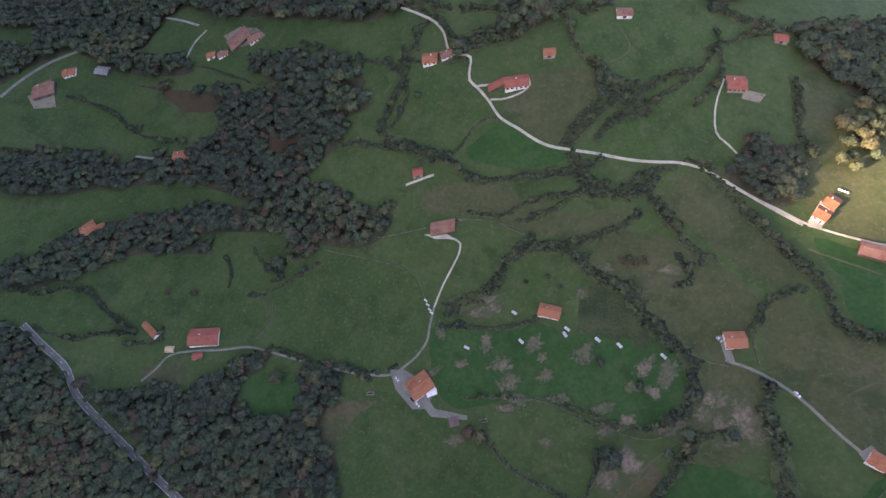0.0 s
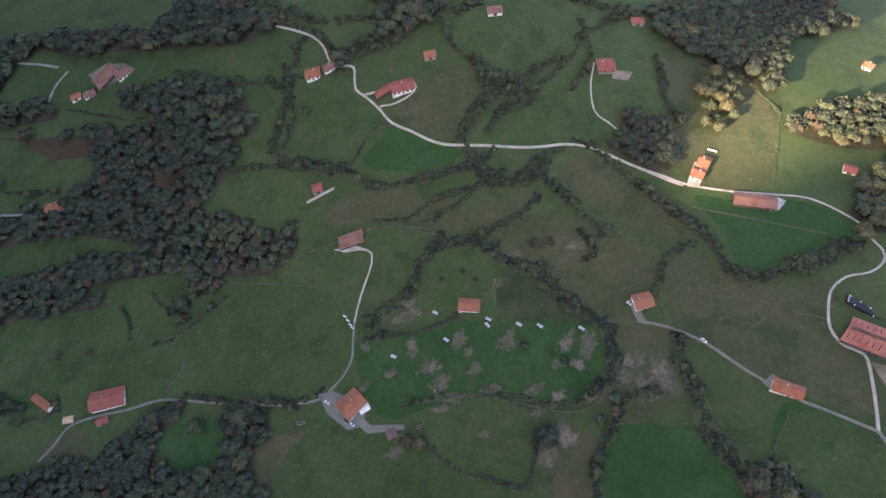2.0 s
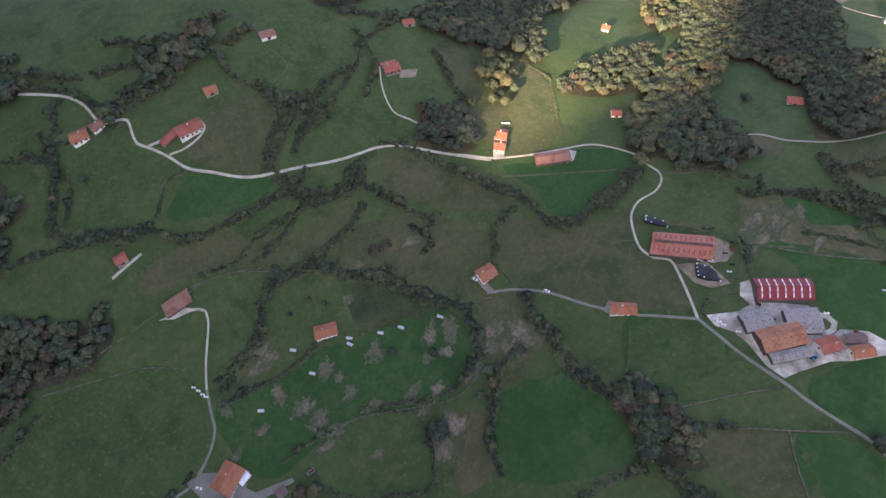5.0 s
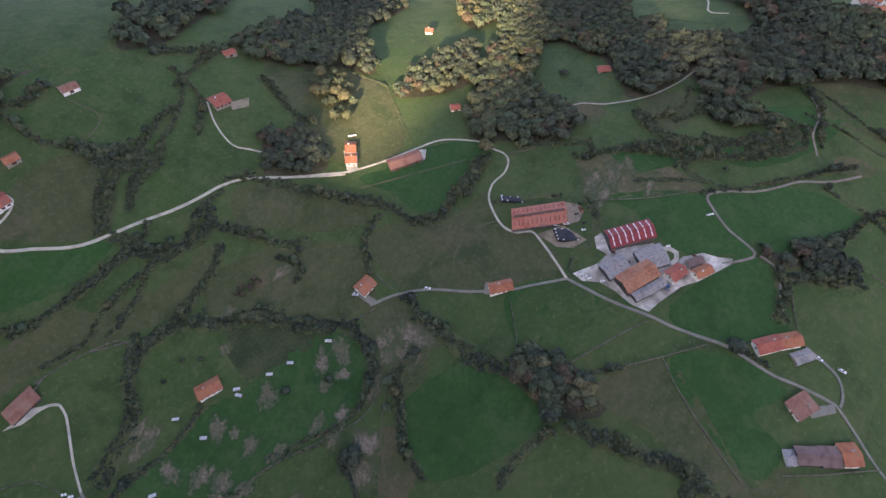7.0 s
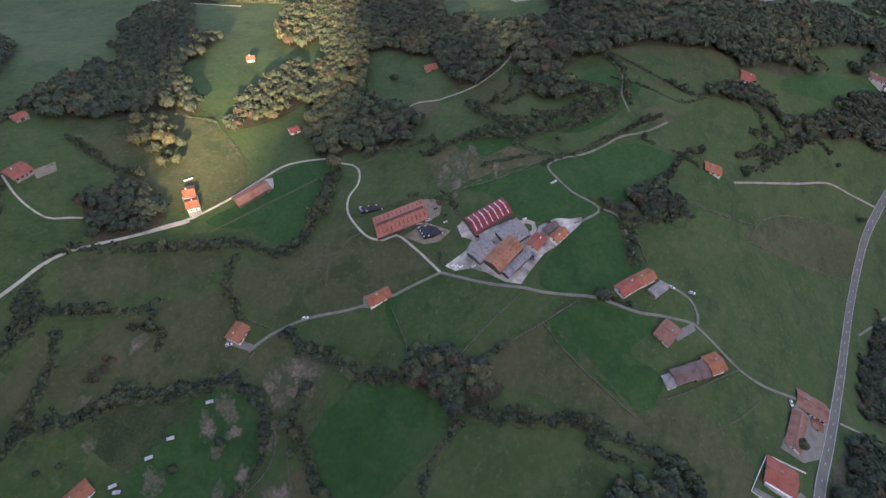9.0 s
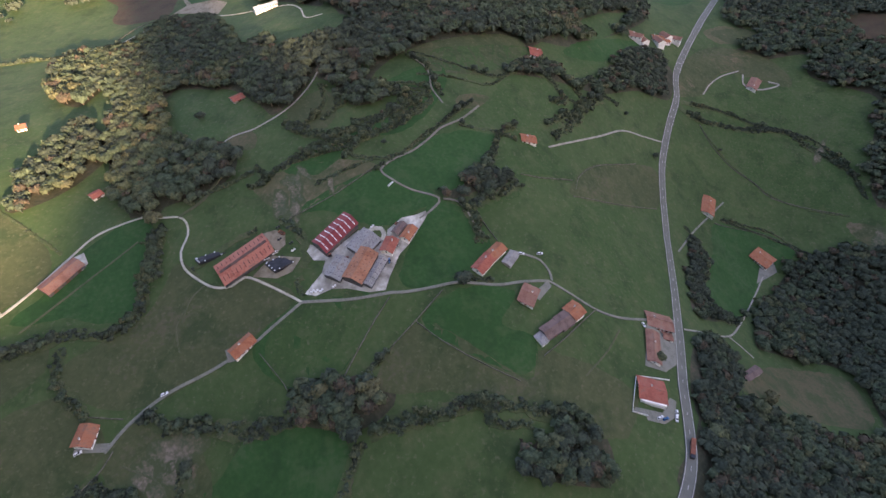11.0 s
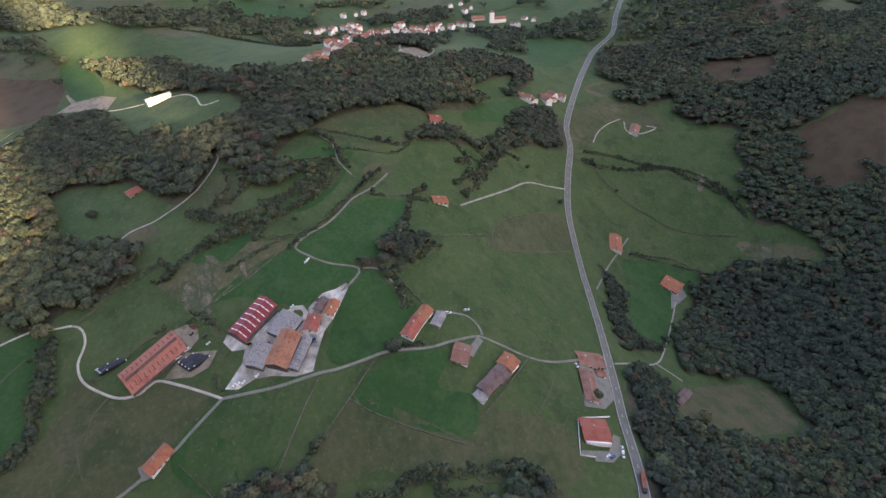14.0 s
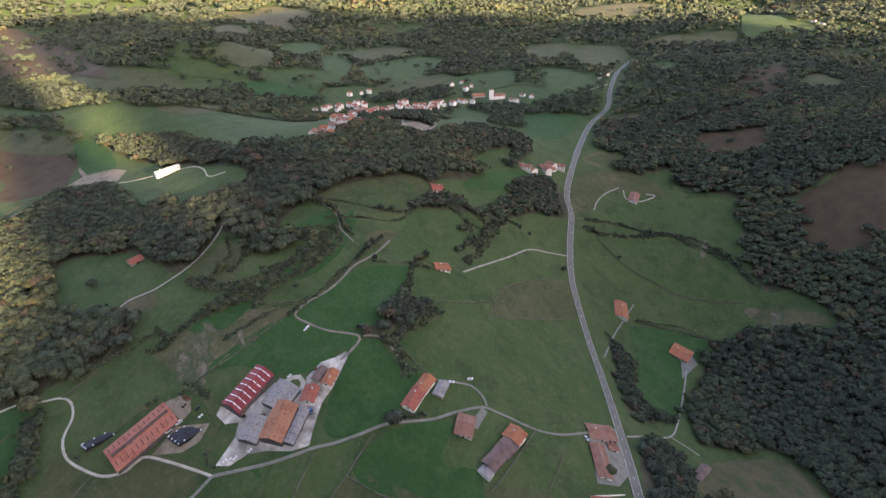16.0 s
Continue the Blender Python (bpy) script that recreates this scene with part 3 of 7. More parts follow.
def building(kind, label, x, y, L, W, yaw, eave, rise, roof, wall):
    """A pitched-roof building; its long front faces -y before it is turned."""
    r = np.random.default_rng(int(abs(x) * 13 + abs(y) * 7))
    ca, sa = math.cos(radians(yaw)), math.sin(radians(yaw))
    corners = [height(x + ca * u * L / 2 - sa * v * W / 2, y + sa * u * L / 2 + ca * v * W / 2) for u in (-1, 1) for v in (-1, 1)]
    base = sum(corners) / 4
    follow = 1.0 if "barn" in kind else 0.5
    fall = follow * (corners[2] + corners[3] - corners[0] - corners[1]) / 2 / L, follow * (corners[1] + corners[3] - corners[0] - corners[2]) / 2 / W
    home = new("farmhouse" if kind in ("house", "balcony") else "barn" if "barn" in kind else "shed")
    tagged(home, label, CATEGORY[kind])
    bm = bmesh.new()
    prism(bm, [(-W / 2, -6), (W / 2, -6), (W / 2, eave), (0, eave + rise), (-W / 2, eave)], -L / 2, L / 2)
    bmesh.ops.recalc_face_normals(bm, faces=bm.faces[:])
    part("wall", bm, wall, home)
    slopes = [roof_slope(home, roof, L, W, eave, rise, side, 0.9 if kind in ("house", "balcony") else 0.5) for side in (-1, 1)]
    one_box("ridge", (-L / 2 - 0.6, L / 2 + 0.6, -0.22, 0.22, eave + rise + 0.12, eave + rise + 0.38), roof, home)
    pitch = rise / (W / 2)
    if kind in ("house", "balcony"):
        floors = 2 if eave > 4.6 else 1
        for side in (-1, 1):
            count = max(2, int(L / 3.2))
            for fl in range(floors):
                z = 0.9 + 2.6 * fl
                for i in range(count):
                    u = -L / 2 + L * (i + 0.5) / count
                    if fl == 0 and i == count // 2 and side < 0:
                        one_box("door", (u - 0.6, u + 0.6, -W / 2 - 0.05, -W / 2 + 0.1, 0, 2.1), shutter_red, home, "oxblood painted plank door")
                        continue
                    ys = sorted((side * (W / 2 + 0.06), side * (W / 2 - 0.1)))
                    win = one_box("window", (u - 0.5, u + 0.5, *ys, z, z + 1.3), glass, home)
                    for s in (-1, 1):
                        ys2 = sorted((side * (W / 2 + 0.1), side * (W / 2 - 0.05)))
                        one_box("shutter", (u + s * 0.78 - 0.26, u + s * 0.78 + 0.26, *ys2, z - 0.05, z + 1.35), shutter_red, win, "oxblood wooden shutter")
        for s in (-1, 1):
            one_box("gable_window", (*sorted((s * (L / 2 + 0.06), s * (L / 2 - 0.1))), -0.5, 0.5, eave - 1.6, eave - 0.3), glass, home)
        u, v = r.uniform(-0.3, 0.3) * L, W * 0.12
        stack = one_box("chimney", (u - 0.45, u + 0.45, v - 0.35, v + 0.35, eave, eave + rise + 0.9), plaster, home, "white rendered chimney")
        one_box("chimney_cap", (u - 0.55, u + 0.55, v - 0.45, v + 0.45, eave + rise + 0.9, eave + rise + 1.05), stone, stack)
    else:
        ys = (-W / 2 - 0.05, -W / 2 + 0.1)
        for i in range(max(1, int(L / 8))):
            u = -L / 2 + L * (i + 0.5) / max(1, int(L / 8))
            one_box("barn_door", (u - 1.4, u + 1.4, *ys, 0, min(eave - 0.4, 3.2)), timber, home, "dark wooden barn door")
    if kind == "balcony":
        one_box("balcony", (-L / 2 + 0.3, L / 2 - 0.3, -W / 2 - 1.8, -W / 2, 2.7, 3.75), plaster, home, "white rendered balcony")
        one_box("terrace", (-L / 2 + 0.3, L / 2 - 0.3, -W / 2 - 1.8, -W / 2, 0, 2.4), plaster, home)
    if "slots" in label:
        one_box("ridge_vent", (-L / 2 + 1, L / 2 - 1, -1.0, 1.0, eave + rise + 0.02, eave + rise + 0.42), stained_sheet, home, "raised ridge vent stained dark")
        count = int(L / 3)
        for side in (-1, 1):
            for i in range(count):
                u = -L / 2 + L * (i + 0.5) / count
                bm = bmesh.new()
                a, b = 0.42 * W / 2, 0.80 * W / 2
                z = lambda q: eave + rise + 0.30 - pitch * q  # noqa: E731
                prism(bm, [(side * a, z(a)), (side * a, z(a) + 0.12), (side * b, z(b) + 0.12), (side * b, z(b))], u - 0.17, u + 0.17)
                bmesh.ops.recalc_face_normals(bm, faces=bm.faces[:])
                part("roof_slot", bm, tyre, home, "dark narrow roof vent")
    elif kind == "barn" and roof in (grey_sheet, orange_sheet):
        for side in (-1, 1):
            for row in (0.30, 0.72):
                for i in range(max(3, int(L / 3))):
                    u = -L / 2 + L * (i + 0.5) / max(3, int(L / 3))
                    q = row * W / 2
                    bm = bmesh.new()
                    zz = eave + rise + 0.30 - pitch * q
                    prism(bm, [(side * (q - 0.28), zz + pitch * 0.28), (side * (q - 0.28), zz + pitch * 0.28 + 0.1), (side * (q + 0.28), zz - pitch * 0.28 + 0.1), (side * (q + 0.28), zz - pitch * 0.28)], u - 0.16, u + 0.16)
                    bmesh.ops.recalc_face_normals(bm, faces=bm.faces[:])
                    part("roof_pane", bm, car_dark, home, "small dark roof pane")
    if kind == "skybarn":
        for side in (-1, 1):
            for i in range(7):
                u = -L / 2 + L * (i + 0.5) / 7
                for a, b in ((0.06, 0.42), (0.52, 0.92)):
                    bm = bmesh.new()
                    a2, b2 = a * W / 2, b * W / 2
                    z = lambda q: eave + rise + 0.30 - pitch * q  # noqa: E731
                    prism(bm, [(side * a2, z(a2)), (side * a2, z(a2) + 0.12), (side * b2, z(b2) + 0.12), (side * b2, z(b2))], u - 0.3, u + 0.3)
                    bmesh.ops.recalc_face_normals(bm, faces=bm.faces[:])
                    part("skylight", bm, white_sheet, home, "white translucent skylight strip")
    for ob in home.children_recursive:
        for v in ob.data.vertices:
            v.co.z += fall[0] * v.co.x + fall[1] * v.co.y
    home.matrix_basis = pose(x, y, base, 0, 0, yaw)
    KEEP_OUT.append((x, y, 0.55 * math.hypot(L, W)))
    return home


# ---- the plan ----
# roads and tracks
road([(155, -157), (169.1, -163.6), (183.3, -169.9), (198.1, -174.7), (209.8, -176.6), (226.7, -178.6), (253, -181.4), (284.7, -187.6), (318.6, -193.9), (365, -201.8), (409.4, -207.2), (433.7, -209.2), (461.9, -211.8), (496.4, -214.4), (534, -217.8), (570.5, -225), (612.6, -236), (656.5, -248.9), (687.9, -250.9), (713.9, -257.4), (760, -274.4), (821.5, -298.7)], 8, asphalt)
road([(821.5, -298.7), (894.7, -329), (1001.2, -378.9), (1089.6, -440.3), (1198, -482.2), (1397.5, -572.4), (1619, -695.8)], 9, asphalt)
road([(-433.1, 150.8), (-408.5, 137.2), (-379.6, 122.1), (-359.3, 101.8), (-329.4, 84.4), (-297.1, 67.9), (-265.1, 51.7), (-242.7, 41.0), (-220.29999999999995, 30.299999999999997)], 6.4, asphalt)
road([(-38.6, 243.8), (-39, 236.7), (-44.3, 224.8), (-49.6, 212.7), (-54, 198.4)], 4, gravel)
road([(-54, 198.4), (-55.5, 183.9), (-56.2, 173.6), (-62.5, 162.9), (-73.2, 153.3), (-82.7, 147.7), (-107.1, 146.9), (-127.8, 149.1), (-165.5, 154.2), (-193.6, 158.6), (-216.3, 161), (-242.8, 156.3), (-269.6, 152.6), (-289.8, 146.3), (-298.6, 132.8), (-307.7, 121.7)], 4, tarmac)
road([(-38.6, 243.8), (-43.7, 247.1), (-53.4, 248.8), (-63.1, 249.8)], 4, gravel)
road([(147.9, 163.2), (164.7, 155.3), (182.9, 139.9), (198.7, 117.1), (215.2, 96.7), (226.1, 87.2), (243.0, 72.3)], 4, tarmac)
road([(243.0, 72.3), (244.7, 57.2), (246.8, 41.8), (250.3, 28.0), (253.8, 16.6), (255.8, 6.3), (260.8, -7.5), (267.9, -23.5), (270.9, -38.5), (274.0, -51.6), (281.6, -66.1), (290.2, -84.7), (289.6, -89.0), (286.9, -100.7), (283.1, -118.8), (285.9, -136.7), (297.6, -159.1), (309.5, -176.6)], 4, tarmac)
road([(291.5, -87), (298.9, -85), (305.4, -78.5), (305.5, -67.5), (303.8, -56.1)], 4, tarmac)
road([(243.0, 72.3), (248.2, 85.1), (254.7, 102.9), (257.7, 115.7), (251.1, 122.7), (249.6, 134.8), (254.8, 148.9), (262.1, 161.1), (273.8, 168.4), (287.5, 169.1), (298.1, 175.0), (302.4, 183.1), (301.0, 194.8), (299.6, 210.7), (281.9, 233.5), (257.7, 242.1), (232.7, 248.5), (203.7, 258.4), (187.2, 267.7), (169.2, 277.2), (149.5, 289.1)], 4, gravel)
road([(199.7, 258.3), (184.2, 267.6), (168.6, 277.3), (152.6, 286.6), (136.5, 295.5), (118.9, 299.8), (100.2, 299.9), (82, 301), (55.8, 305.1), (27.4, 308.8), (12.9, 313.4), (-2.7, 322), (-18.5, 330.3), (-28.9, 342.1), (-39.8, 352.6), (-47.3, 359), (-48.3, 368.5), (-48.9, 376.4), (-58.7, 379.7)], 5, gravel)
road([(-57.7, 378.9), (-67.8, 382.8), (-74.6, 398.6), (-84.2, 410), (-101.2, 421), (-118.7, 431)], 5, gravel)
road([(-40.1, 353.9), (-28.6, 354.4), (-19.7, 356)], 4, gravel)
road([(0.3, 358.2), (2.2, 353.2), (-2.9, 348), (-15.8, 343.6), (-28, 343.4)], 3, gravel)
road([(147.9, 365.2), (142.2, 343.9), (143.1, 323.7), (152.3, 314.5), (160.3, 306.3)], 3.5, gravel)
road([(372.6, 181.5), (385.1, 173.9), (392.4, 158.4), (400.3, 149.4), (410.8, 139.5), (426.2, 130.9), (450.1, 124.7), (477.6, 123.5), (508.8, 124.2), (520.3, 114.5), (534.2, 102.7)], 4, gravel_track)
road([(493.8, 45.0), (482.3, 30.7), (470.9, 23.6), (453.8, 19.6), (437.1, 7.5)], 4, gravel_grey)
road([(448.9, -21.9), (424.9, -9.8), (406.4, 5.0), (390.3, 12.7), (374.7, 22.1), (361.8, 35.3), (350.7, 42.2), (343.2, 33.4), (335.8, 17.2), (332.8, -3.3), (321.3, 0.1), (311.6, 7.2)], 4, gravel_grey)
road([(333.2, -6.4), (334.2, -16.1), (327.6, -24.1), (318.3, -29.9), (308.8, -38.3)], 4, gravel_grey)
road([(440.4, -85.1), (469.4, -108.3), (509.2, -140.1), (544.1, -168.4), (560.4, -195.7), (574.2, -222.7)], 4, gravel_track)
road([(425.6, -220.8), (474.9, -250.1), (518.8, -281.7), (539.4, -297.6)], 3.5, tarmac)
road([(313.9, -198.3), (326, -221), (341.6, -251.9), (368.6, -274.1), (421.2, -307.8), (454.5, -327.1)], 4, gravel_track)
road([(341.6, -251.9), (335.2, -264.1), (328.4, -272.8)], 4, gravel_track)
road([(686.9, -289.4), (711.0, -302.1), (735.3, -322.8), (753.7, -347.7)], 4, gravel_track)
road([(748.8, 409.9), (699.3, 365.1), (659.8, 319.2)], 5, dirt)
road([(603.2, 422.6), (637.1, 411.9), (671.1, 397.6), (674.5, 355.8), (649.5, 292.7), (641.1, 239.8), (633.5, 209.3), (609.9, 187.5), (579, 170.7), (579.5, 152.4)], 4, gravel)
road([(1248.6, -492.9), (1219.5, -426.1), (1244.2, -342.8), (1273.7, -270.2)], 5, gravel)
road([(1800.3, -1115.2), (1946.1, -1217.9), (3005.5, -1903)], 8, gravel)
road([(-91.5, 286.6), (-78.6, 290), (-67.8, 292.7)], 4.5, gravel)
road([(510.8, 705.8), (495.9, 651.7), (516.9, 594), (537.9, 534.8)], 5, gravel)
road([(588.6, 420.2), (622.8, 409.6), (651.8, 393.4)], 5, gravel)
road([(201.8, 240.6), (240.3, 223.1), (279.2, 202.8)], 2.5, worn_grass)
road([(143.2, 150.7), (137.6, 127), (119.4, 110.9), (102, 95.3), (86.1, 72.7)], 2.5, worn_grass)
road([(224.6, 147.4), (240.6, 147.3), (250.3, 141.7)], 2, worn_grass)
road([(228.2, -108.6), (252.3, -124.9), (274.9, -136.3)], 2, worn_grass)
road([(206.3, 141.5), (221.8, 149.7), (233, 148.6)], 2, worn_grass)
road([(63.1, 404.2), (76.2, 381.3), (61.5, 369.3)], 3, worn_grass)
road([(302, 183), (318.8, 170.3), (337.2, 166.3), (363.2, 161.4)], 6, worn_grass)
road([(748.8, 409.9), (714.7, 383), (666, 323.7)], 6, dirt)
road([(1806.2, -1118.4), (2028.7, -1261.9), (3005.5, -1903)], 9, tarmac)
road([(294.4, 47.2), (294.4, 41.7), (298.8, 36.5), (299.1, 31.7), (295.5, 28.9), (289.9, 29.1)], 9, gravel)
road([(-577.5, 384.2), (-565.0, 412.0), (-543.1, 438.9), (-514.9, 456.9)], 9, tarmac)
road([(-418.4, 500.7), (-388.8, 490.8), (-363.8, 479.6)], 7, gravel_track)
road([(-363.9, 437.3), (-359.9, 456.0), (-349.8, 470.4)], 7, gravel_track)
road([(-387.9, 327.3), (-346.5, 324.2), (-314.2, 328.4)], 6, gravel_track)
road([(1290.0, -246.2), (1247.2, -330.5), (1237.7, -405.6), (1310.7, -493.4), (1405.6, -560.8)], 14, gravel_track)
road([(752.6, -32.1), (1024.9, -50.6), (829.2, -75.4), (767.7, -77.0), (717.4, -60.1), (702.2, -39.7), (752.6, -32.1)], 6, gravel_track)
road([(748.5, -353.1), (729.2, -351.0), (724.5, -366.5), (730.2, -385.0), (738.4, -398.3), (742.0, -385.2)], 6, gravel_track)
# yards
yard([(277.6, 78.3), (283.0, 77.1), (278.5, 64.2), (284.8, 55.9), (295.8, 46.9), (295.0, 39.2), (290.1, 26.4), (298.6, 27.3), (309.8, 19.3), (313.5, 10.8), (319.0, 4.2), (315.0, 2.6), (292.1, 9.7), (280.7, 15.8), (263.0, 19.3), (255.0, 20.2), (252.3, 30.3), (253.6, 45.0), (252.5, 54.8), (247.3, 63.7), (248.1, 71.6), (263.0, 64.0), (271.7, 63.8), (271.4, 71.6)], concrete)
yard([(293.3, 105.3), (291.1, 97.4), (282.2, 94.7), (273.6, 100.5), (273.2, 81.0), (262.8, 84.1), (257.6, 93.3), (258.1, 110.5), (277.2, 99.6), (289.5, 115.3)], dirt)
yard([(215, -138.3), (218.9, -140.2), (222.2, -159.6), (236.2, -167.4), (235.3, -172.1), (222.2, -168.4), (214.6, -159.8), (213.1, -147.8), (216.6, -147)], tarmac)
yard([(306.1, -163.1), (319.1, -193.1), (272.3, -183.6), (256.4, -168.7), (253.5, -152.3)], tarmac)
yard([(273, -73.2), (290.1, -83.5), (286.7, -86.8), (271.5, -78.4)], tarmac)
yard([(210.4, 113), (212.8, 108.6), (217.6, 95.5), (205.6, 102.7), (203.4, 108.3)], tarmac)
yard([(-83.4, 151.5), (-71.5, 152.1), (-41.5, 138.8), (-50.3, 124), (-59.3, 123.4), (-75.9, 137.1)], tarmac)
yard([(144.7, 179.4), (149.6, 179.4), (153.1, 162.3), (148.4, 162.3)], tarmac)
yard([(464.9, -325.6), (477.5, -344.5), (465.2, -345.3), (441.5, -316.3)], tarmac)
yard([(-70.4, 250.7), (-51.4, 251.1), (-43.7, 247.1), (-60.3, 247.3)], gravel)
yard([(716.3, -23.8), (776.5, -53.7), (749.7, -70), (706.1, -59.7), (685.6, -34.8)], dirt)
yard([(695.3, 396.9), (719.9, 387.3), (720.1, 348.7), (701.9, 321.1), (659, 315.2), (680.5, 351.6)], dirt)
yard([(259.1, 240.3), (264.8, 235), (257.3, 227.8), (251.2, 228.1), (251.2, 235.7)], concrete)
yard([(212.1, 277), (202.6, 260.2), (210.3, 256.2), (220.2, 269.5)], gravel)
yard([(-322.5, 456.1), (-304.0, 463.0), (-280.2, 455.0), (-266.1, 442.9), (-274.2, 435.9), (-302.1, 436.2)], dirt)
yard([(-547.4, 389.8), (-520.5, 401.8), (-506.3, 378.9), (-530.8, 374.1)], dirt)
yard([(162.6, 358.3), (178.8, 356.8), (173.7, 349.0), (160.5, 350.8)], dirt)
yard([(-48.3, 132.3), (-41.7, 124.8), (-16.1, 121.3), (-15.7, 118.1), (-43.8, 118.9), (-53.5, 127.9)], tarmac)
yard([(202.0, 257.2), (210.0, 270.4), (213.5, 264.2), (208.1, 255.4)], gravel)
# farms and houses
building("barn", "big livestock barn with orange sheet roof and dark roof slots", 268.4, 119.2, 36.2, 17.8, 135, 3.4, 2.2, salmon_sheet, sheeting)
building("skybarn", "dark red sheet metal barn with white skylight strips", 290.0, 61.0, 28.4, 14.0, 146, 4.6, 2.2, red_sheet, sheeting)
building("barn", "long cattle shed with weathered orange roof", 267.8, 38.8, 22.6, 13.6, 163.5, 4.2, 2.0, orange_sheet, sheeting)
building("barn", "grey corrugated cattle shed beside the farmyard", 265.3, 53.4, 14.6, 11.8, 161.5, 3.4, 1.2, grey_sheet, sheeting)
building("barn", "low grey lean-to shed with white posts", 265.4, 28.4, 20.8, 5.6, 161.5, 3.0, 0.8, grey_sheet, sheeting)
building("barn", "pale grey sheet roofed cattle shed", 284.6, 40.4, 17.0, 15.2, 150, 3.3, 1.2, grey_sheet, sheeting)
building("house", "small red roofed farm building in the yard", 284.7, 23.2, 11.0, 8.0, 170, 3.6, 1.6, red_tile, plaster)
building("house", "white farmhouse with orange tiled roof by the yard", 296.0, 12.2, 11.0, 6.0, 162, 3.7, 1.6, orange_tile, plaster)
building("shed", "old dark roofed outbuilding behind the farmhouse", 299.6, 19.4, 10.4, 5.0, 157, 2.5, 1.2, dark_tile, stone)
building("house", "white roadside farmhouse with orange tiled roof", 212.6, 101.9, 14.5, 7.3, -34, 3.1, 1.7, orange_tile, plaster)
building("barn", "long brown red roofed barn beside the lane", 243.1, 237, 27.3, 10.1, -19, 2.9, 1.4, brown_tile, sheeting)
building("house", "white farmhouse with orange roof under the sunlit hill", 217.4, 273.9, 7.3, 10.9, -39, 3.7, 1.7, orange_tile, plaster)
building("house", "white house with orange roof at the lane end", 210.8, 265, 7.7, 9.5, -35, 3.7, 1.7, orange_tile, plaster)
building("shed", "small red roofed field shed", 317.1, 255.8, 8.1, 8.1, -31, 1.9, 1, red_tile, plaster)
building("house", "lone white farmhouse on the sunlit hilltop", 397, 378.4, 7.0, 10.6, -50, 3.1, 1.7, orange_tile, plaster)
building("house", "white farmhouse with bright red tiled roof", 285.1, -39.8, 15.9, 7.9, -28, 3.1, 1.7, red_tile, plaster)
building("house", "white house with orange roof joined to its neighbour", 297.8, -47.2, 12.5, 7.6, -31, 3.1, 1.7, orange_tile, plaster)
building("shed", "low grey roofed cart shed", 296.3, -57.3, 12.8, 6.4, -24, 1.9, 1, grey_sheet, stone)
building("house", "white bungalow with brown tiled roof", 271.5, -70.9, 9.9, 14.9, -106, 2.5, 1.7, brown_tile, plaster)
building("barn", "long brown roofed barn with white walls", 251.1, -86, 13.8, 8.3, -42, 2.9, 1.4, dark_tile, sheeting)
building("barn", "middle barn of the long farm row", 261.3, -95, 12.2, 9.5, -40, 2.9, 1.4, dark_tile, sheeting)
building("house", "white farmhouse with orange tiled roof ending the long row", 271.4, -101.9, 10.5, 10.6, -38, 3.7, 1.7, orange_tile, plaster)
building("shed", "grey flat roofed lean-to at the row's end", 243.1, -79.9, 5.5, 7.5, -41, 1.9, 0.7, grey_sheet, plaster)
building("house", "brown tiled roadside inn wing with white gable", 301.6, -171.7, 19.5, 12.9, -87, 3.7, 1.7, brown_tile, plaster)
building("house", "narrow brown tiled back wing of the roadside inn", 272.4, -161.4, 26.9, 8.9, 174, 3.1, 1.4, brown_tile, plaster)
building("shed", "small tiled annex in the inn yard", 292, -177.4, 7.2, 6.4, -85, 1.9, 1, brown_tile, plaster)
building("balcony", "large red tiled house with white balcony", 233.8, -153.1, 17.1, 15.3, -90, 3.7, 1.7, red_tile, plaster)
building("house", "long orange roofed house in the meadow", 521.7, -275, 27.0, 13.5, 165, 2.5, 1.7, orange_tile, plaster)
building("house", "white house with brown orange roof beside the wood", 477.6, -331.3, 19.9, 20.3, -133, 3.1, 1.7, orange_tile, plaster)
building("shed", "long narrow dark roofed field barn with a white gable", 301.6, -257.3, 27.0, 6.8, -49, 1.9, 1, dark_tile, stone)
building("house", "small white house with orange roof among pastures", 433.3, -66.3, 12.2, 9.1, -77, 2.5, 1.4, orange_tile, plaster)
building("house", "red roofed farmhouse on the far pasture", 566, -69.5, 11.9, 14.1, -81, 2.5, 1.7, red_tile, plaster)
building("shed", "weathered red roofed stone barn on the slope", 436.7, 189.5, 10.4, 10.3, -44, 1.9, 1.4, red_tile, stone)
building("house", "white house with brown roof behind a gravel loop", 731.7, -363.9, 24.6, 12.3, 152, 2.5, 1.7, brown_tile, plaster)
building("house", "brown roofed hamlet house", 725.8, -193.8, 8.9, 13.4, -95, 2.5, 1.4, brown_tile, plaster)
building("house", "white hamlet house with orange roof", 730.9, -204.2, 9.5, 11.0, -70, 2.5, 1.4, orange_tile, plaster)
building("house", "hamlet farmhouse with orange roof", 752, -230.8, 12.1, 8.5, -75, 3.1, 1.4, orange_tile, plaster)
building("house", "hamlet house beside the main road", 757, -241.2, 13.3, 14.7, -67, 3.1, 1.4, orange_tile, plaster)
building("house", "long white building on the far slope", 637, 240, 26.0, 10.0, -54, 5.4, 1.2, pale_sheet, plaster)
building("shed", "narrow orange roofed barn", -315, 165.1, 18.5, 5.3, 328, 2.5, 1.4, orange_tile, plaster)
building("house", "big white farmhouse with red tiled roof", -260.1, 164.5, 27.0, 14.0, 10, 3.7, 2, red_tile, plaster)
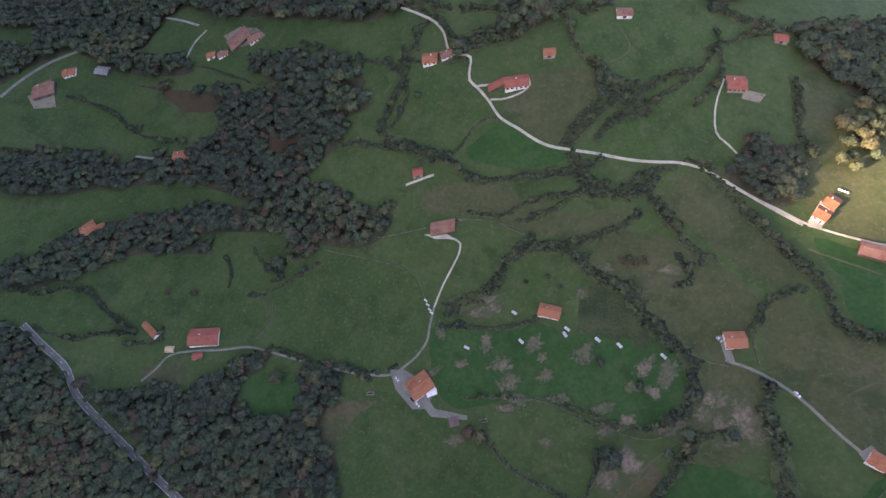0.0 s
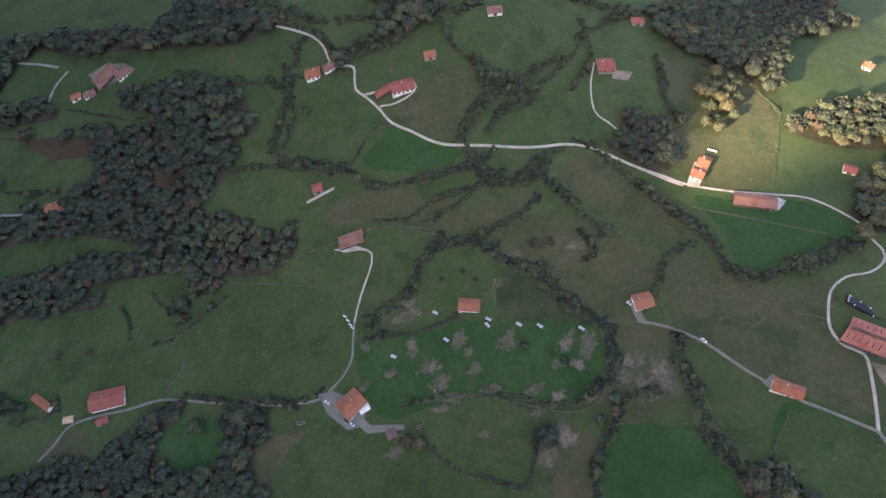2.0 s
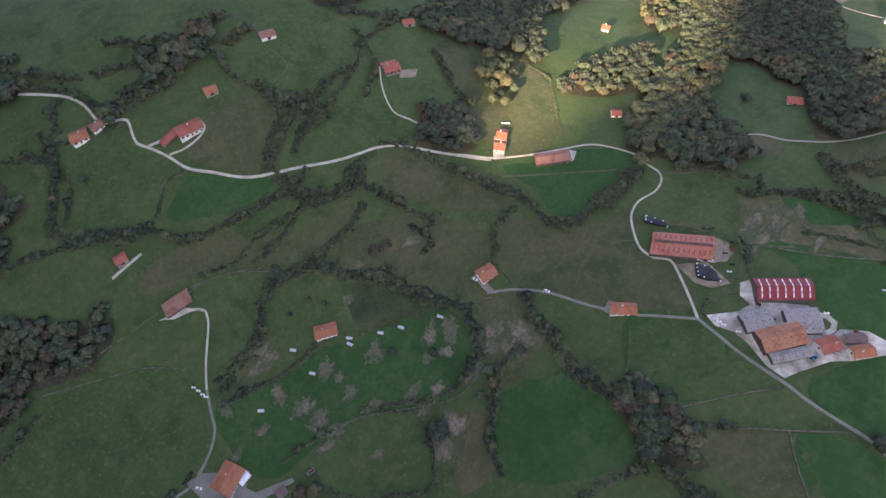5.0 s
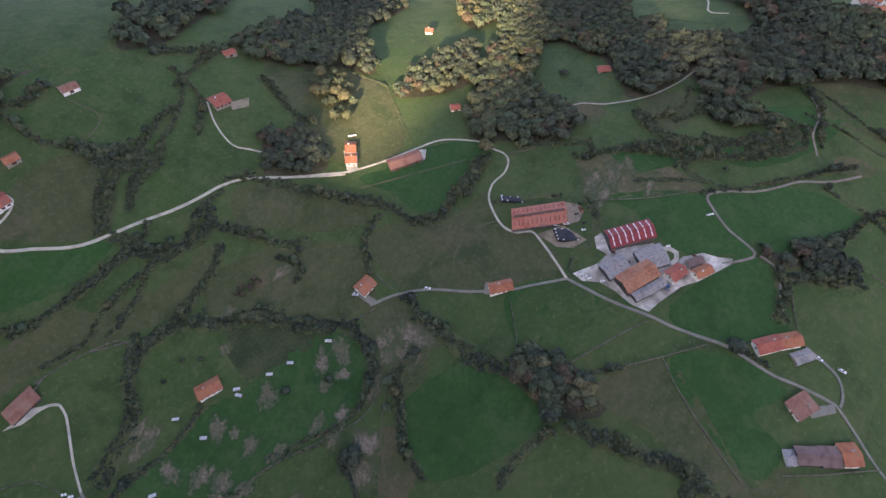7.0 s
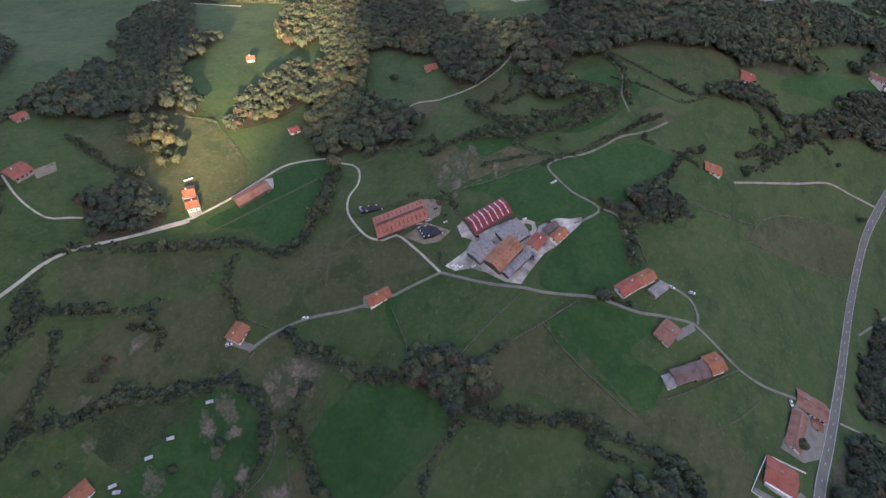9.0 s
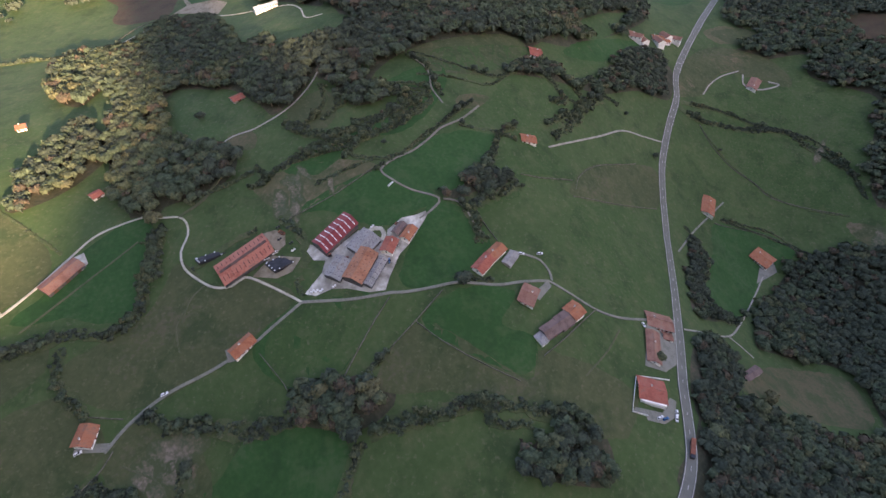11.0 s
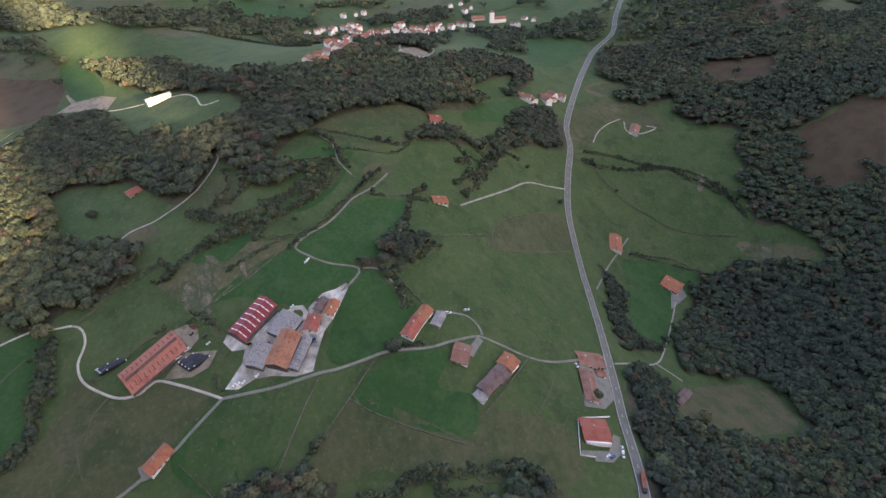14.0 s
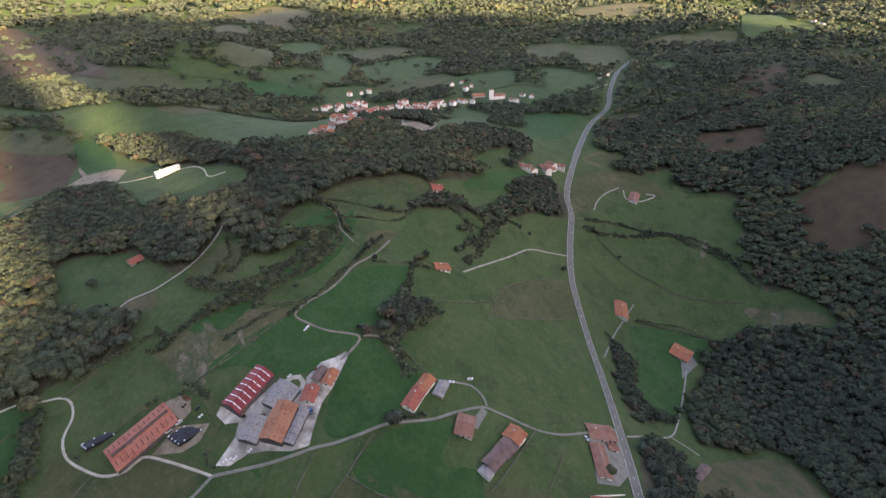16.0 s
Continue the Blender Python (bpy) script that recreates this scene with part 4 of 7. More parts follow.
building("shed", "small red roofed outbuilding by the lane", -262.2, 148.9, 8.9, 5.2, 19, 1.9, 1, red_tile, stone)
building("shed", "small straw coloured shed at the lane", -290.5, 151.2, 7.3, 4.9, 8, 1.9, 1, straw_roof, stone)
building("house", "white farmhouse with orange and red roof at the crossing", -56.1, 140.2, 17.0, 15.0, 42, 3.7, 2, orange_tile, plaster)
building("shed", "white roofed annex of the crossing farmhouse", -46.1, 136, 7.3, 4.5, 26, 1.9, 0.7, white_sheet, plaster)
building("shed", "small dark stone shed ruin", -25.5, 116.3, 6.4, 6.2, 20, 1.6, 0.7, dark_tile, stone)
building("house", "white farmhouse with orange roof above the hen field", 35.8, 195.3, 14.9, 8.2, -10, 3.1, 1.7, orange_tile, plaster)
building("barn", "stone farm barn with faded brown roof", -54.9, 254.4, 19.3, 8.1, 8, 2.9, 1.4, brown_tile, sheeting)
building("shed", "red roofed stone barn at the wood's edge", -81.8, 294.2, 8.0, 6.5, 12, 2.5, 1.4, red_tile, stone)
building("house", "white farmhouse with orange roof by the gravel lane", -83.7, 377.4, 11.4, 8.6, 7, 3.1, 1.7, orange_tile, plaster)
building("house", "brown roofed house in the trees", -70, 379.7, 8.7, 6.5, 22, 2.5, 1.4, brown_tile, plaster)
building("house", "long white farmhouse with red roof", -8.7, 353.5, 17.9, 8.9, 9, 3.7, 1.7, red_tile, plaster)
building("barn", "low red roofed barn beside the white farmhouse", -24.8, 352.4, 12.8, 4.5, 23, 2.9, 1.4, red_tile, sheeting)
building("shed", "orange roofed field barn", 14.4, 375.4, 9.3, 6.7, 6, 2.5, 1.4, orange_tile, stone)
building("shed", "faded roofed barn on the ridge pasture", 69.7, 409.9, 11.8, 8.0, 6, 2.5, 1.4, brown_tile, plaster)
building("house", "hill farm with faded red roof", 156.1, 360.8, 13.0, 11.5, 4, 3.1, 1.7, red_tile, stone)
building("shed", "red roofed barn under the wood", 192.2, 408.4, 10.0, 7.5, 2, 2.5, 1.4, red_tile, stone)
building("house", "white house with red orange roof and dark drive", 153.5, 175.5, 11.4, 10.1, 6, 3.1, 1.7, orange_tile, plaster)
building("house", "white house with orange roof beside the big wood", -332.3, 326.4, 15.1, 9.0, 13, 3.1, 1.7, orange_tile, plaster)
building("house", "orange roofed farmhouse in the western pasture", -410.9, 249.3, 14.1, 11.5, 51, 3.1, 1.7, orange_tile, stone)
building("shed", "small orange roofed barn", -400.1, 252.6, 9.0, 6.2, 31, 2.5, 1.4, orange_tile, stone)
building("barn", "brown roofed hill farm barns", -299.1, 444.4, 22.3, 17.7, 41, 3.6, 1.7, brown_tile, sheeting)
building("house", "brown roofed hill farmhouse", -278.8, 441.6, 12.7, 11.0, 33, 3.1, 1.7, brown_tile, plaster)
building("shed", "small orange roofed shed in trees", -330, 433, 8.7, 8.4, 19, 2.5, 1.4, orange_tile, plaster)
building("house", "pale house among trees", -314, 431.4, 10.4, 7.3, 17, 2.5, 1.4, brown_tile, plaster)
building("house", "far white house with orange roof", -509.7, 424, 13.5, 10.3, 20, 3.1, 1.7, orange_tile, plaster)
building("barn", "far grey roofed white shed", -467.6, 425.9, 17.2, 9.3, -7, 3.6, 1.4, grey_sheet, sheeting)
building("barn", "brown roofed farm barns beside the far road", -528.6, 396.7, 23.5, 16.2, 26, 3.6, 1.4, brown_tile, sheeting)
building("house", "brown roofed farmhouse beside the far road", -532.7, 403.5, 17.7, 9.1, 40, 3.1, 1.4, brown_tile, plaster)
building("house", "far farmhouse with orange roof", 1391.1, -525.6, 21.7, 15.2, -80, 3.7, 2, orange_tile, plaster)
building("house", "far red roofed house", 1442.1, -559.2, 25.0, 17.5, -62, 3.7, 2, red_tile, plaster)
building("house", "far white house by the road", 1327.3, -506.8, 17.0, 11.9, -76, 3.1, 1.7, orange_tile, plaster)
building("house", "long white parish building with orange roof", 1260.4, -198.1, 27.0, 27.6, -87, 4.3, 2, orange_tile, plaster)


# ---- small things ----
def hut(x, y, yaw):
    """A low hen hut: timber body on skids under a curved white sheet roof."""
    home = tagged(new("hen_hut"), "low hen hut with a pale sheet roof in the field", "hut", group="hen huts")
    one_box("body", (-2.6, 2.6, -1.2, 1.2, -0.6, 1.3), timber, home)
    bm = bmesh.new()
    arc = [(1.5 * math.cos(a), 1.25 + 0.75 * math.sin(a)) for a in np.linspace(0, math.pi, 9)]
    prism(bm, arc + [(q * 0.93, z - 0.06) for q, z in arc[::-1]], -2.8, 2.8)
    bmesh.ops.recalc_face_normals(bm, faces=bm.faces[:])
    part("roof", bm, pale_sheet, home)
    one_box("hatch", (2.6, 2.68, -0.4, 0.4, 0, 0.9), stone, home)
    for s in (-1, 1):
        one_box("skid", (-2.7, 2.7, s * 1.0 - 0.1, s * 1.0 + 0.1, -0.8, -0.6), timber, home)
    home.matrix_basis = pose(x, y, height(x, y) + 0.55, 0, 0, yaw) @ Matrix.Scale(0.8, 4)
    KEEP_OUT.append((x, y, 4))


def silage(pts):
    """A silage clamp under black sheeting weighed down with tyres."""
    p = np.array(pts, float)
    c = p.mean(0)
    z = float(ground(*c))
    home = tagged(new("silage_clamp"), "silage clamp under black sheeting held down by old tyres", "silage clamp")
    bm = bmesh.new()
    rings = []
    for k, up in ((1.0, -1.0), (0.99, 0.5), (0.92, 1.0), (0.5, 1.15)):
        rings.append([bm.verts.new((*((p[i] * (1 - u) + p[(i + 1) % 4] * u - c) * k), up + 0.12 * math.sin(9 * u + i))) for i in range(4) for u in np.arange(6) / 6])
    for a, b in zip(rings, rings[1:]):
        for i in range(len(a)):
            bm.faces.new((a[i], a[(i + 1) % len(a)], b[(i + 1) % len(b)], b[i]))
    bm.faces.new(rings[-1])
    bmesh.ops.recalc_face_normals(bm, faces=bm.faces[:])
    part("sheet", bm, black_sheet, home)
    for i in range(len(p)):
        a, b = p[i] - c, p[(i + 1) % len(p)] - c
        for u in np.linspace(0.05, 0.95, 7):
            q = (a + (b - a) * u) * 0.93
            bm = bmesh.new()
            bmesh.ops.create_cone(bm, cap_ends=True, segments=10, radius1=0.5, radius2=0.42, depth=0.3, matrix=Matrix.Translation((*q, 1.05)))
            part("tyre", bm, tyre if (i + int(u * 10)) % 3 else white_sheet, home)
    home.matrix_basis = pose(*c, z + 0.5)
    KEEP_OUT.append((*c, 14))


def bales(pts, wrap):
    for x, y in pts:
        for k in range(2):
            home = tagged(new("round_bale"), "round bale in " + ("white" if wrap is white_sheet else "black") + " wrapping beside the track", "bale", group="wrapped bales")
            bm = bmesh.new()
            bmesh.ops.create_cone(bm, cap_ends=True, segments=14, radius1=0.68, radius2=0.68, depth=1.25)
            bmesh.ops.bevel(bm, geom=bm.edges[:], offset=0.09, segments=1, affect="EDGES")
            part("wrap", bm, wrap, home)
            home.matrix_basis = pose(x + 1.5 * k, y - 0.9 * k, height(x, y) + 1.2, 90, 0, 20 * k)


def car(x, y, yaw, colour):
    home = tagged(new("car"), "parked " + {"car_white": "white", "car_blue": "blue", "car_dark": "dark grey"}[colour.name] + " family car", "car", group="parked cars")
    bm = bmesh.new()
    prism(bm, [(-0.85, 0.35), (0.85, 0.35), (0.88, 0.7), (0.78, 0.95), (-0.78, 0.95), (-0.88, 0.7)], -2.1, 2.1)
    bmesh.ops.recalc_face_normals(bm, faces=bm.faces[:])
    part("body", bm, colour, home)
    bm = bmesh.new()
    v = [bm.verts.new(q) for q in ((-1.9, -0.74, 0.95), (0.95, -0.74, 0.95), (0.95, 0.74, 0.95), (-1.9, 0.74, 0.95), (-1.5, -0.6, 1.45), (0.25, -0.6, 1.45), (0.25, 0.6, 1.45), (-1.5, 0.6, 1.45))]
    for f in ((3, 2, 1, 0), (4, 5, 6, 7), (0, 1, 5, 4), (1, 2, 6, 5), (2, 3, 7, 6), (3, 0, 4, 7)):
        bm.faces.new([v[i] for i in f])
    part("cabin", bm, glass, home, "dark glazed cabin")
    one_box("roof", (-1.45, 0.2, -0.58, 0.58, 1.45, 1.49), colour, home)
    for u in (-1.3, 1.3):
        for s in (-1, 1):
            bm = bmesh.new()
            bmesh.ops.create_cone(bm, cap_ends=True, segments=12, radius1=0.32, radius2=0.32, depth=0.22, matrix=pose(u, s * 0.78, 0.32, 90))
            part("wheel", bm, tyre, home)
    home.matrix_basis = pose(x, y, height(x, y) + 0.66, 0, 0, yaw)
    KEEP_OUT.append((x, y, 4))


def truck(x, y, yaw):
    home = tagged(new("truck"), "loaded timber lorry with a rust red trailer on the road", "truck")
    one_box("cab", (4.6, 6.8, -1.2, 1.2, 0.7, 3.2), car_dark, home)
    one_box("windscreen", (6.8, 6.86, -1.0, 1.0, 1.9, 2.9), glass, home)
    one_box("chassis", (-6.5, 6.6, -0.5, 0.5, 0.6, 0.95), tyre, home)
    one_box("trailer", (-6.6, 4.2, -1.25, 1.25, 0.95, 2.9), rust, home, "rust red load bed")
    for u in (-5.4, -4.1, -2.8, 3.2, 5.6):
        for s in (-1, 1):
            bm = bmesh.new()
            bmesh.ops.create_cone(bm, cap_ends=True, segments=12, radius1=0.5, radius2=0.5, depth=0.35, matrix=pose(u, s * 1.05, 0.5, 90))
            part("wheel", bm, tyre, home)
    home.matrix_basis = pose(x, y, height(x, y) + 0.68, 0, 0, yaw)


def tree(x, y, rad, kind):
    """A free-standing tree: tapered trunk, limbs and a leafy crown."""
    SEED[0] += 1
    r = np.random.default_rng(SEED[0])
    home = tagged(new("tree"), "lone broadleaf tree with " + ("dense dark green", "green", "olive green", "yellowing", "russet")[kind] + " crown", "tree")
    h = rad * r.uniform(1.5, 1.9)
    bm = bmesh.new()
    bmesh.ops.create_cone(bm, cap_ends=True, segments=7, radius1=0.09 * rad + 0.1, radius2=0.05 * rad, depth=h * 0.7 + 0.8, matrix=Matrix.Translation((0, 0, h * 0.35 - 0.4)))
    trunk = part("trunk", bm, bark, home)
    for a in r.uniform(0, 1) + np.arange(4) * 1.57:
        bm = bmesh.new()
        bmesh.ops.create_cone(bm, cap_ends=True, segments=5, radius1=0.05 * rad, radius2=0.02 * rad, depth=rad * 0.8, matrix=pose(0.28 * rad * math.cos(a), 0.28 * rad * math.sin(a), h * 0.5, 0, 45, math.degrees(a)))
        part("limb", bm, bark, trunk)
    body, f, soft = crown_shape(SEED[0], 3, 160, 0.11, 0.5)
    me = bpy.data.meshes.new("crown")
    me.materials.append(LEAVES[kind])
    fill_mesh(me, body * (rad, rad, h * 0.85) + (0, 0, h * 0.12), f, np.zeros(len(f)), soft)
    new("crown", me).parent = home
    home.matrix_basis = pose(x, y, height(x, y), 0, 0, 0)


def white_wall(pts):
    line = np.array(pts, float)
    k, rows = len(line), []
    d = np.gradient(line, axis=0)
    d /= np.linalg.norm(d, axis=1)[:, None] + 1e-9
    n = np.stack([-d[:, 1], d[:, 0]], 1)
    g = ground(line[:, 0], line[:, 1])
    for off, z in ((-0.14, g - 0.5), (-0.14, g + 1.3), (0.14, g + 1.3), (0.14, g - 0.5)):
        rows.append(np.column_stack([line + n * off, z]))
    f = [(a * k + i, a * k + i + 1, a * k + k + i + 1, a * k + k + i) for a in range(3) for i in range(k - 1)]
    tagged(mesh_object("garden_wall", np.concatenate(rows), f, [plaster]), "low white rendered garden wall round the house", "wall")


def trailer(x, y, yaw, colour, words):
    """A two-wheeled farm trailer with raised sides."""
    home = tagged(new("farm_trailer"), words, "trailer", group="farm trailers")
    one_box("bed", (-2.6, 2.6, -1.15, 1.15, 0.75, 0.9), timber, home)
    for s in (-1, 1):
        one_box("side", (-2.6, 2.6, s * 1.12 - 0.04, s * 1.12 + 0.04, 0.9, 1.6), colour, home)
        one_box("end", (s * 2.56 - 0.04, s * 2.56 + 0.04, -1.08, 1.08, 0.9, 1.6), colour, home)
        bm = bmesh.new()
        bmesh.ops.create_cone(bm, cap_ends=True, segments=14, radius1=0.45, radius2=0.45, depth=0.3, matrix=pose(-0.5, s * 1.0, 0.45, 90))
        part("wheel", bm, tyre, home)
    one_box("drawbar", (2.6, 4.2, -0.08, 0.08, 0.6, 0.75), tyre, home)
    home.matrix_basis = pose(x, y, height(x, y) + 0.58, 0, 0, yaw)


def tractor(x, y, yaw, colour, words):
    home = tagged(new("tractor"), words, "tractor")
    one_box("bonnet", (0.2, 2.0, -0.4, 0.4, 0.8, 1.5), colour, home)
    one_box("chassis", (-1.2, 2.0, -0.3, 0.3, 0.5, 0.8), tyre, home)
    one_box("cab", (-1.2, 0.2, -0.75, 0.75, 0.9, 2.4), glass, home, "glazed cab")
    one_box("cab_roof", (-1.3, 0.3, -0.85, 0.85, 2.4, 2.55), colour, home)
    for u, rad, wide in ((-0.8, 0.85, 0.5), (1.5, 0.55, 0.35)):
        for s in (-1, 1):
            bm = bmesh.new()
            bmesh.ops.create_cone(bm, cap_ends=True, segments=16, radius1=rad, radius2=rad, depth=wide, matrix=pose(u, s * 0.95, rad, 90))
            part("wheel", bm, tyre, home)
    home.matrix_basis = pose(x, y, height(x, y) + 0.58, 0, 0, yaw)


tree(78.9, 94.2, 5.5, 0)
tree(54.3, 362.5, 4, 0)
tree(-89.8, 349, 4, 1)
tree(-208.9, 223.3, 5.5, 0)
tree(-197.9, 225.3, 5, 0)
tree(-282, 200.7, 3.5, 4)
tree(-165.8, 389.6, 6, 0)
tree(-178.8, 397, 5, 0)
tree(-13.8, 108, 6, 4)
tree(-5.1, 105.4, 5.5, 3)
tree(143.8, 112.8, 4, 1)
tree(123.5, 113.9, 5, 1)
tree(-392.4, 357.7, 4, 0)
tree(83.5, 231.4, 2.5, 4)
tree(88, 232.9, 2.5, 4)
tree(93.2, 229.8, 2.5, 4)
tree(97.9, 232.1, 2.5, 4)
tree(86, 228.2, 2.2, 4)
tree(135.5, 228.3, 3.5, 0)
tree(410.9, 214.4, 4, 0)
tree(377.6, 45.3, 2.5, 0)
tree(552.4, -130.4, 5.5, 0)
tree(542.8, -210.1, 4, 0)
tree(571.5, -174.5, 3, 0)
tree(265, -164.7, 4.5, 2)
tree(560.6, -137.9, 5, 0)
tree(373, 94.9, 3, 1)
tree(412.4, 212.4, 4, 0)
tree(250.4, 313.9, 5, 1)
tree(258.7, 330.7, 5, 2)
tree(357.4, 276.3, 5, 3)
tree(32.5, 219.8, 2.2, 0)
tree(41.5, 212.7, 2.2, 0)
tree(16.1, 216.7, 2, 0)
tree(72.5, 159.7, 3.5, 0)
tree(97.5, 144.7, 3.5, 0)
tree(-308.2, 199.5, 3, 4)
tree(-183, 139.3, 5, 2)
tree(-146.2, 110.4, 5, 3)
tree(-164.1, 93.3, 5, 3)
hut(-23.1, 169.4, -22)
hut(17.5, 174.6, -40)
hut(48.3, 179.6, -56)
hut(70.7, 176.1, -38)
hut(85, 172.2, -44)
hut(112.3, 164.9, -44)
hut(10.2, 194.7, -32)
hut(49.4, 183.5, -33)
silage([(266, 103.8), (259.6, 94.6), (272.5, 82.4), (277.1, 92.6)])
silage([(266.6, 154.3), (263.3, 149.7), (276.2, 134.7), (279.6, 138.3)])
bales([(-62.4, 203.6), (-60, 200.4), (-58.1, 197.1), (-56.3, 194.7)], white_sheet)
bales([(-85.4, 151.9), (-83.3, 153.2), (-81.1, 154.6), (-79.4, 156)], black_sheet)
bales([(224.5, 285.8), (227.9, 284.4)], white_sheet)
bales([(335.5, 33.4), (337.5, 32.3)], white_sheet)
car(145.1, 176.4, -45, car_white)
car(182.2, 141.2, -50, car_white)
car(304.1, -64.6, -92, car_white)
car(310.6, -77.8, -81, car_white)
car(218.2, -160.6, -63, car_blue)
car(217.6, -156.9, -55, car_white)
car(225.9, -170.3, 173, car_white)
car(221.5, -169.2, 173, car_white)
car(-76.1, 144.5, -36, car_white)
car(280.2, -163.9, -100, car_dark)
car(290.6, -177.6, -64, car_white)
car(290.9, -157.2, -159, car_white)
car(268.5, 111.5, -44, car_white)
car(271.8, 107.7, -50, car_white)
tractor(275, 61.5, 30, rust, "orange red tractor parked in the yard")
tractor(274.5, 21.5, 200, car_blue, "blue tractor parked beside the sheds")
trailer(272.5, 48.9, 20, rust, "rusty farm trailer between the sheds")
trailer(303.2, 20.3, 80, rust, "rusty farm trailer behind the farmhouse")
trailer(285.8, 19.4, 140, pale_sheet, "pale grey farm trailer beside the lane")
trailer(290.4, 99.8, 60, rust, "rusty farm trailer by the barn yard")
bales([(249.3, 67.2), (249.6, 64.7), (250.3, 61.7), (253.6, 54.0), (259.8, 43.4), (298.8, 38.5)], white_sheet)
bales([(255.7, 124.4), (277.3, 88.2)], white_sheet)
car(263.5, 113.2, 135, car_white)
car(271, 104.7, 135, car_white)
car(275.4, 100.1, 135, car_white)
bales([(285.2, 100.4), (294.6, 104.6), (282.5, 91.5)], black_sheet)
trailer(-3.6, 117.9, 20, pale_sheet, "pale grey farm trailer beside the crossing farm")
trailer(-60.6, 130, -40, pale_sheet, "pale grey farm trailer beside the crossing farm")
car(-55.7, 126.7, -40, car_white)
trailer(-96.2, 132.4, 10, pale_sheet, "pale grey farm trailer in the pasture")
truck(204, -176.2, 166)
white_wall([(250.7, -170.3), (246, -156.5), (242, -144), (228.6, -140.8), (215.2, -138.1), (215.9, -148.4)])
tree(77.3, 99.7, 5.5, 0)
tree(112.2, 102.4, 4, 1)
tree(82.1, 96.8, 6, 0)
tree(-181.8, 137.1, 7, 2)
tree(-144.5, 139.7, 8, 2)
tree(-141.1, 107.6, 7, 3)
tree(-201.5, 228.3, 7, 1)
tree(92.2, 228.1, 2.5, 4)
tree(99.4, 228.4, 2.5, 4)
tree(268.1, -28.2, 7, 0)
tree(147, 114, 4, 0)
tree(277.7, -380.6, 6, 4)
tree(260.1, -245.9, 8, 2)
tree(280.5, -266.1, 6, 3)
tree(268.7, -350.9, 7, 2)
tree(218.5, -195.8, 8, 2)
tree(859.5, 511.7, 8, 1)
tree(780.9, 434.1, 7, 1)
tree(226.2, 306.5, 6.2, 2)
tree(235.1, 311.3, 4.6, 1)
tree(234.7, 322, 5.4, 2)
tree(244.7, 329.6, 7.0, 3)
tree(235.8, 335.2, 6.2, 2)
tree(251.5, 347, 4.6, 1)
tree(235.3, 347.5, 5.4, 2)
tree(247, 355.1, 7.0, 3)
tree(254.4, 338.9, 6.2, 2)
tree(230.7, 324.2, 4.6, 1)
tree(235.4, 302.3, 5.4, 2)
tree(246.5, 319.6, 7.0, 3)
tree(242.4, 342.1, 6.2, 2)
tree(260.7, 354.7, 4.6, 1)
tree(262.7, 345.7, 5.4, 2)
tree(229.5, 336.2, 7.0, 3)
# fields
field([(-206.6, 212.7), (-166, 233.5), (-123.4, 235.5), (-81.5, 226.9), (-64.1, 208.5), (-57.9, 183.9), (-59.9, 167.2), (-79, 153.8), (-107.8, 150.3), (-149.7, 154.4), (-194, 160.4), (-208.4, 173.3), (-199.7, 187.7)], mid)
field([(122.6, 109.3), (142.6, 95.2), (165.5, 83.6), (173.6, 60.5), (165.7, 23.9), (114.6, 41.2), (101.3, 65.9)], vivid)
field([(-51.2, 186.1), (-10.1, 183.9), (27.6, 188.2), (52.4, 180.4), (86.3, 180.5), (114.7, 177.4), (129.2, 158.4), (126.7, 139.7), (113.3, 123.1), (87.3, 118.5), (63.1, 123.2), (32.5, 135.6), (4.8, 131.9), (-28.4, 126.4), (-48, 151)], vivid)
field([(74.5, 250.9), (111.9, 247.1), (135.8, 236.5), (168.8, 204.3), (152.8, 164.2), (123.6, 175.8), (95.1, 207.6), (62.4, 232.2)], olive)
field([(179.7, 209.4), (207, 191.7), (230.8, 171.6), (265.5, 166.7), (250.6, 136.7), (257.5, 112.6), (247.5, 77.5), (224, 94.3), (190.8, 125.9), (169.7, 165.2)], olive)
field([(205.1, 248.4), (230.5, 241.6), (265.9, 236.1), (300, 213.9), (282.6, 190.3), (243.2, 178.7), (219.6, 190.8), (216.8, 222.1)], vivid)
field([(212.9, 390.8), (235.3, 370.6), (282.5, 349.2), (283.7, 299.6), (253.2, 250.6), (213.9, 257.8), (198.7, 280), (199.3, 307.1), (201.1, 352.7)], olive)
field([(-105.6, 375), (-49.1, 351.4), (-22.9, 330.4), (-40.5, 314.2), (-51.5, 306.2), (-117.3, 321.8)], mid)
field([(-15.1, 326.2), (4.6, 316.1), (37.4, 304.2), (17.1, 295.8), (-9.7, 295.7), (-42.8, 305.4), (-30.3, 318.9)], vivid)
field([(7.1, 361.2), (44.5, 365.7), (90.6, 347.6), (64, 335.1), (39.9, 313.6), (21.8, 313.1), (-9.5, 330.6), (-15.5, 342.2)], olive)
field([(126.3, 293.4), (158.3, 275.3), (186.8, 249.7), (200.3, 226.3), (182.4, 215.8), (152.6, 232.6), (128.2, 255.1), (110.3, 271.8)], olive)
field([(40.6, 299.3), (77, 283.3), (70, 274.9), (28.8, 272.9), (-6.2, 275.5), (5.9, 287.3)], mid)
field([(-66.1, 284.4), (-13, 283.3), (44.4, 264.3), (86.9, 270), (88.8, 261), (57.4, 246.1), (22.5, 249.4), (-18.7, 262.2), (-74.7, 268.5)], olive)
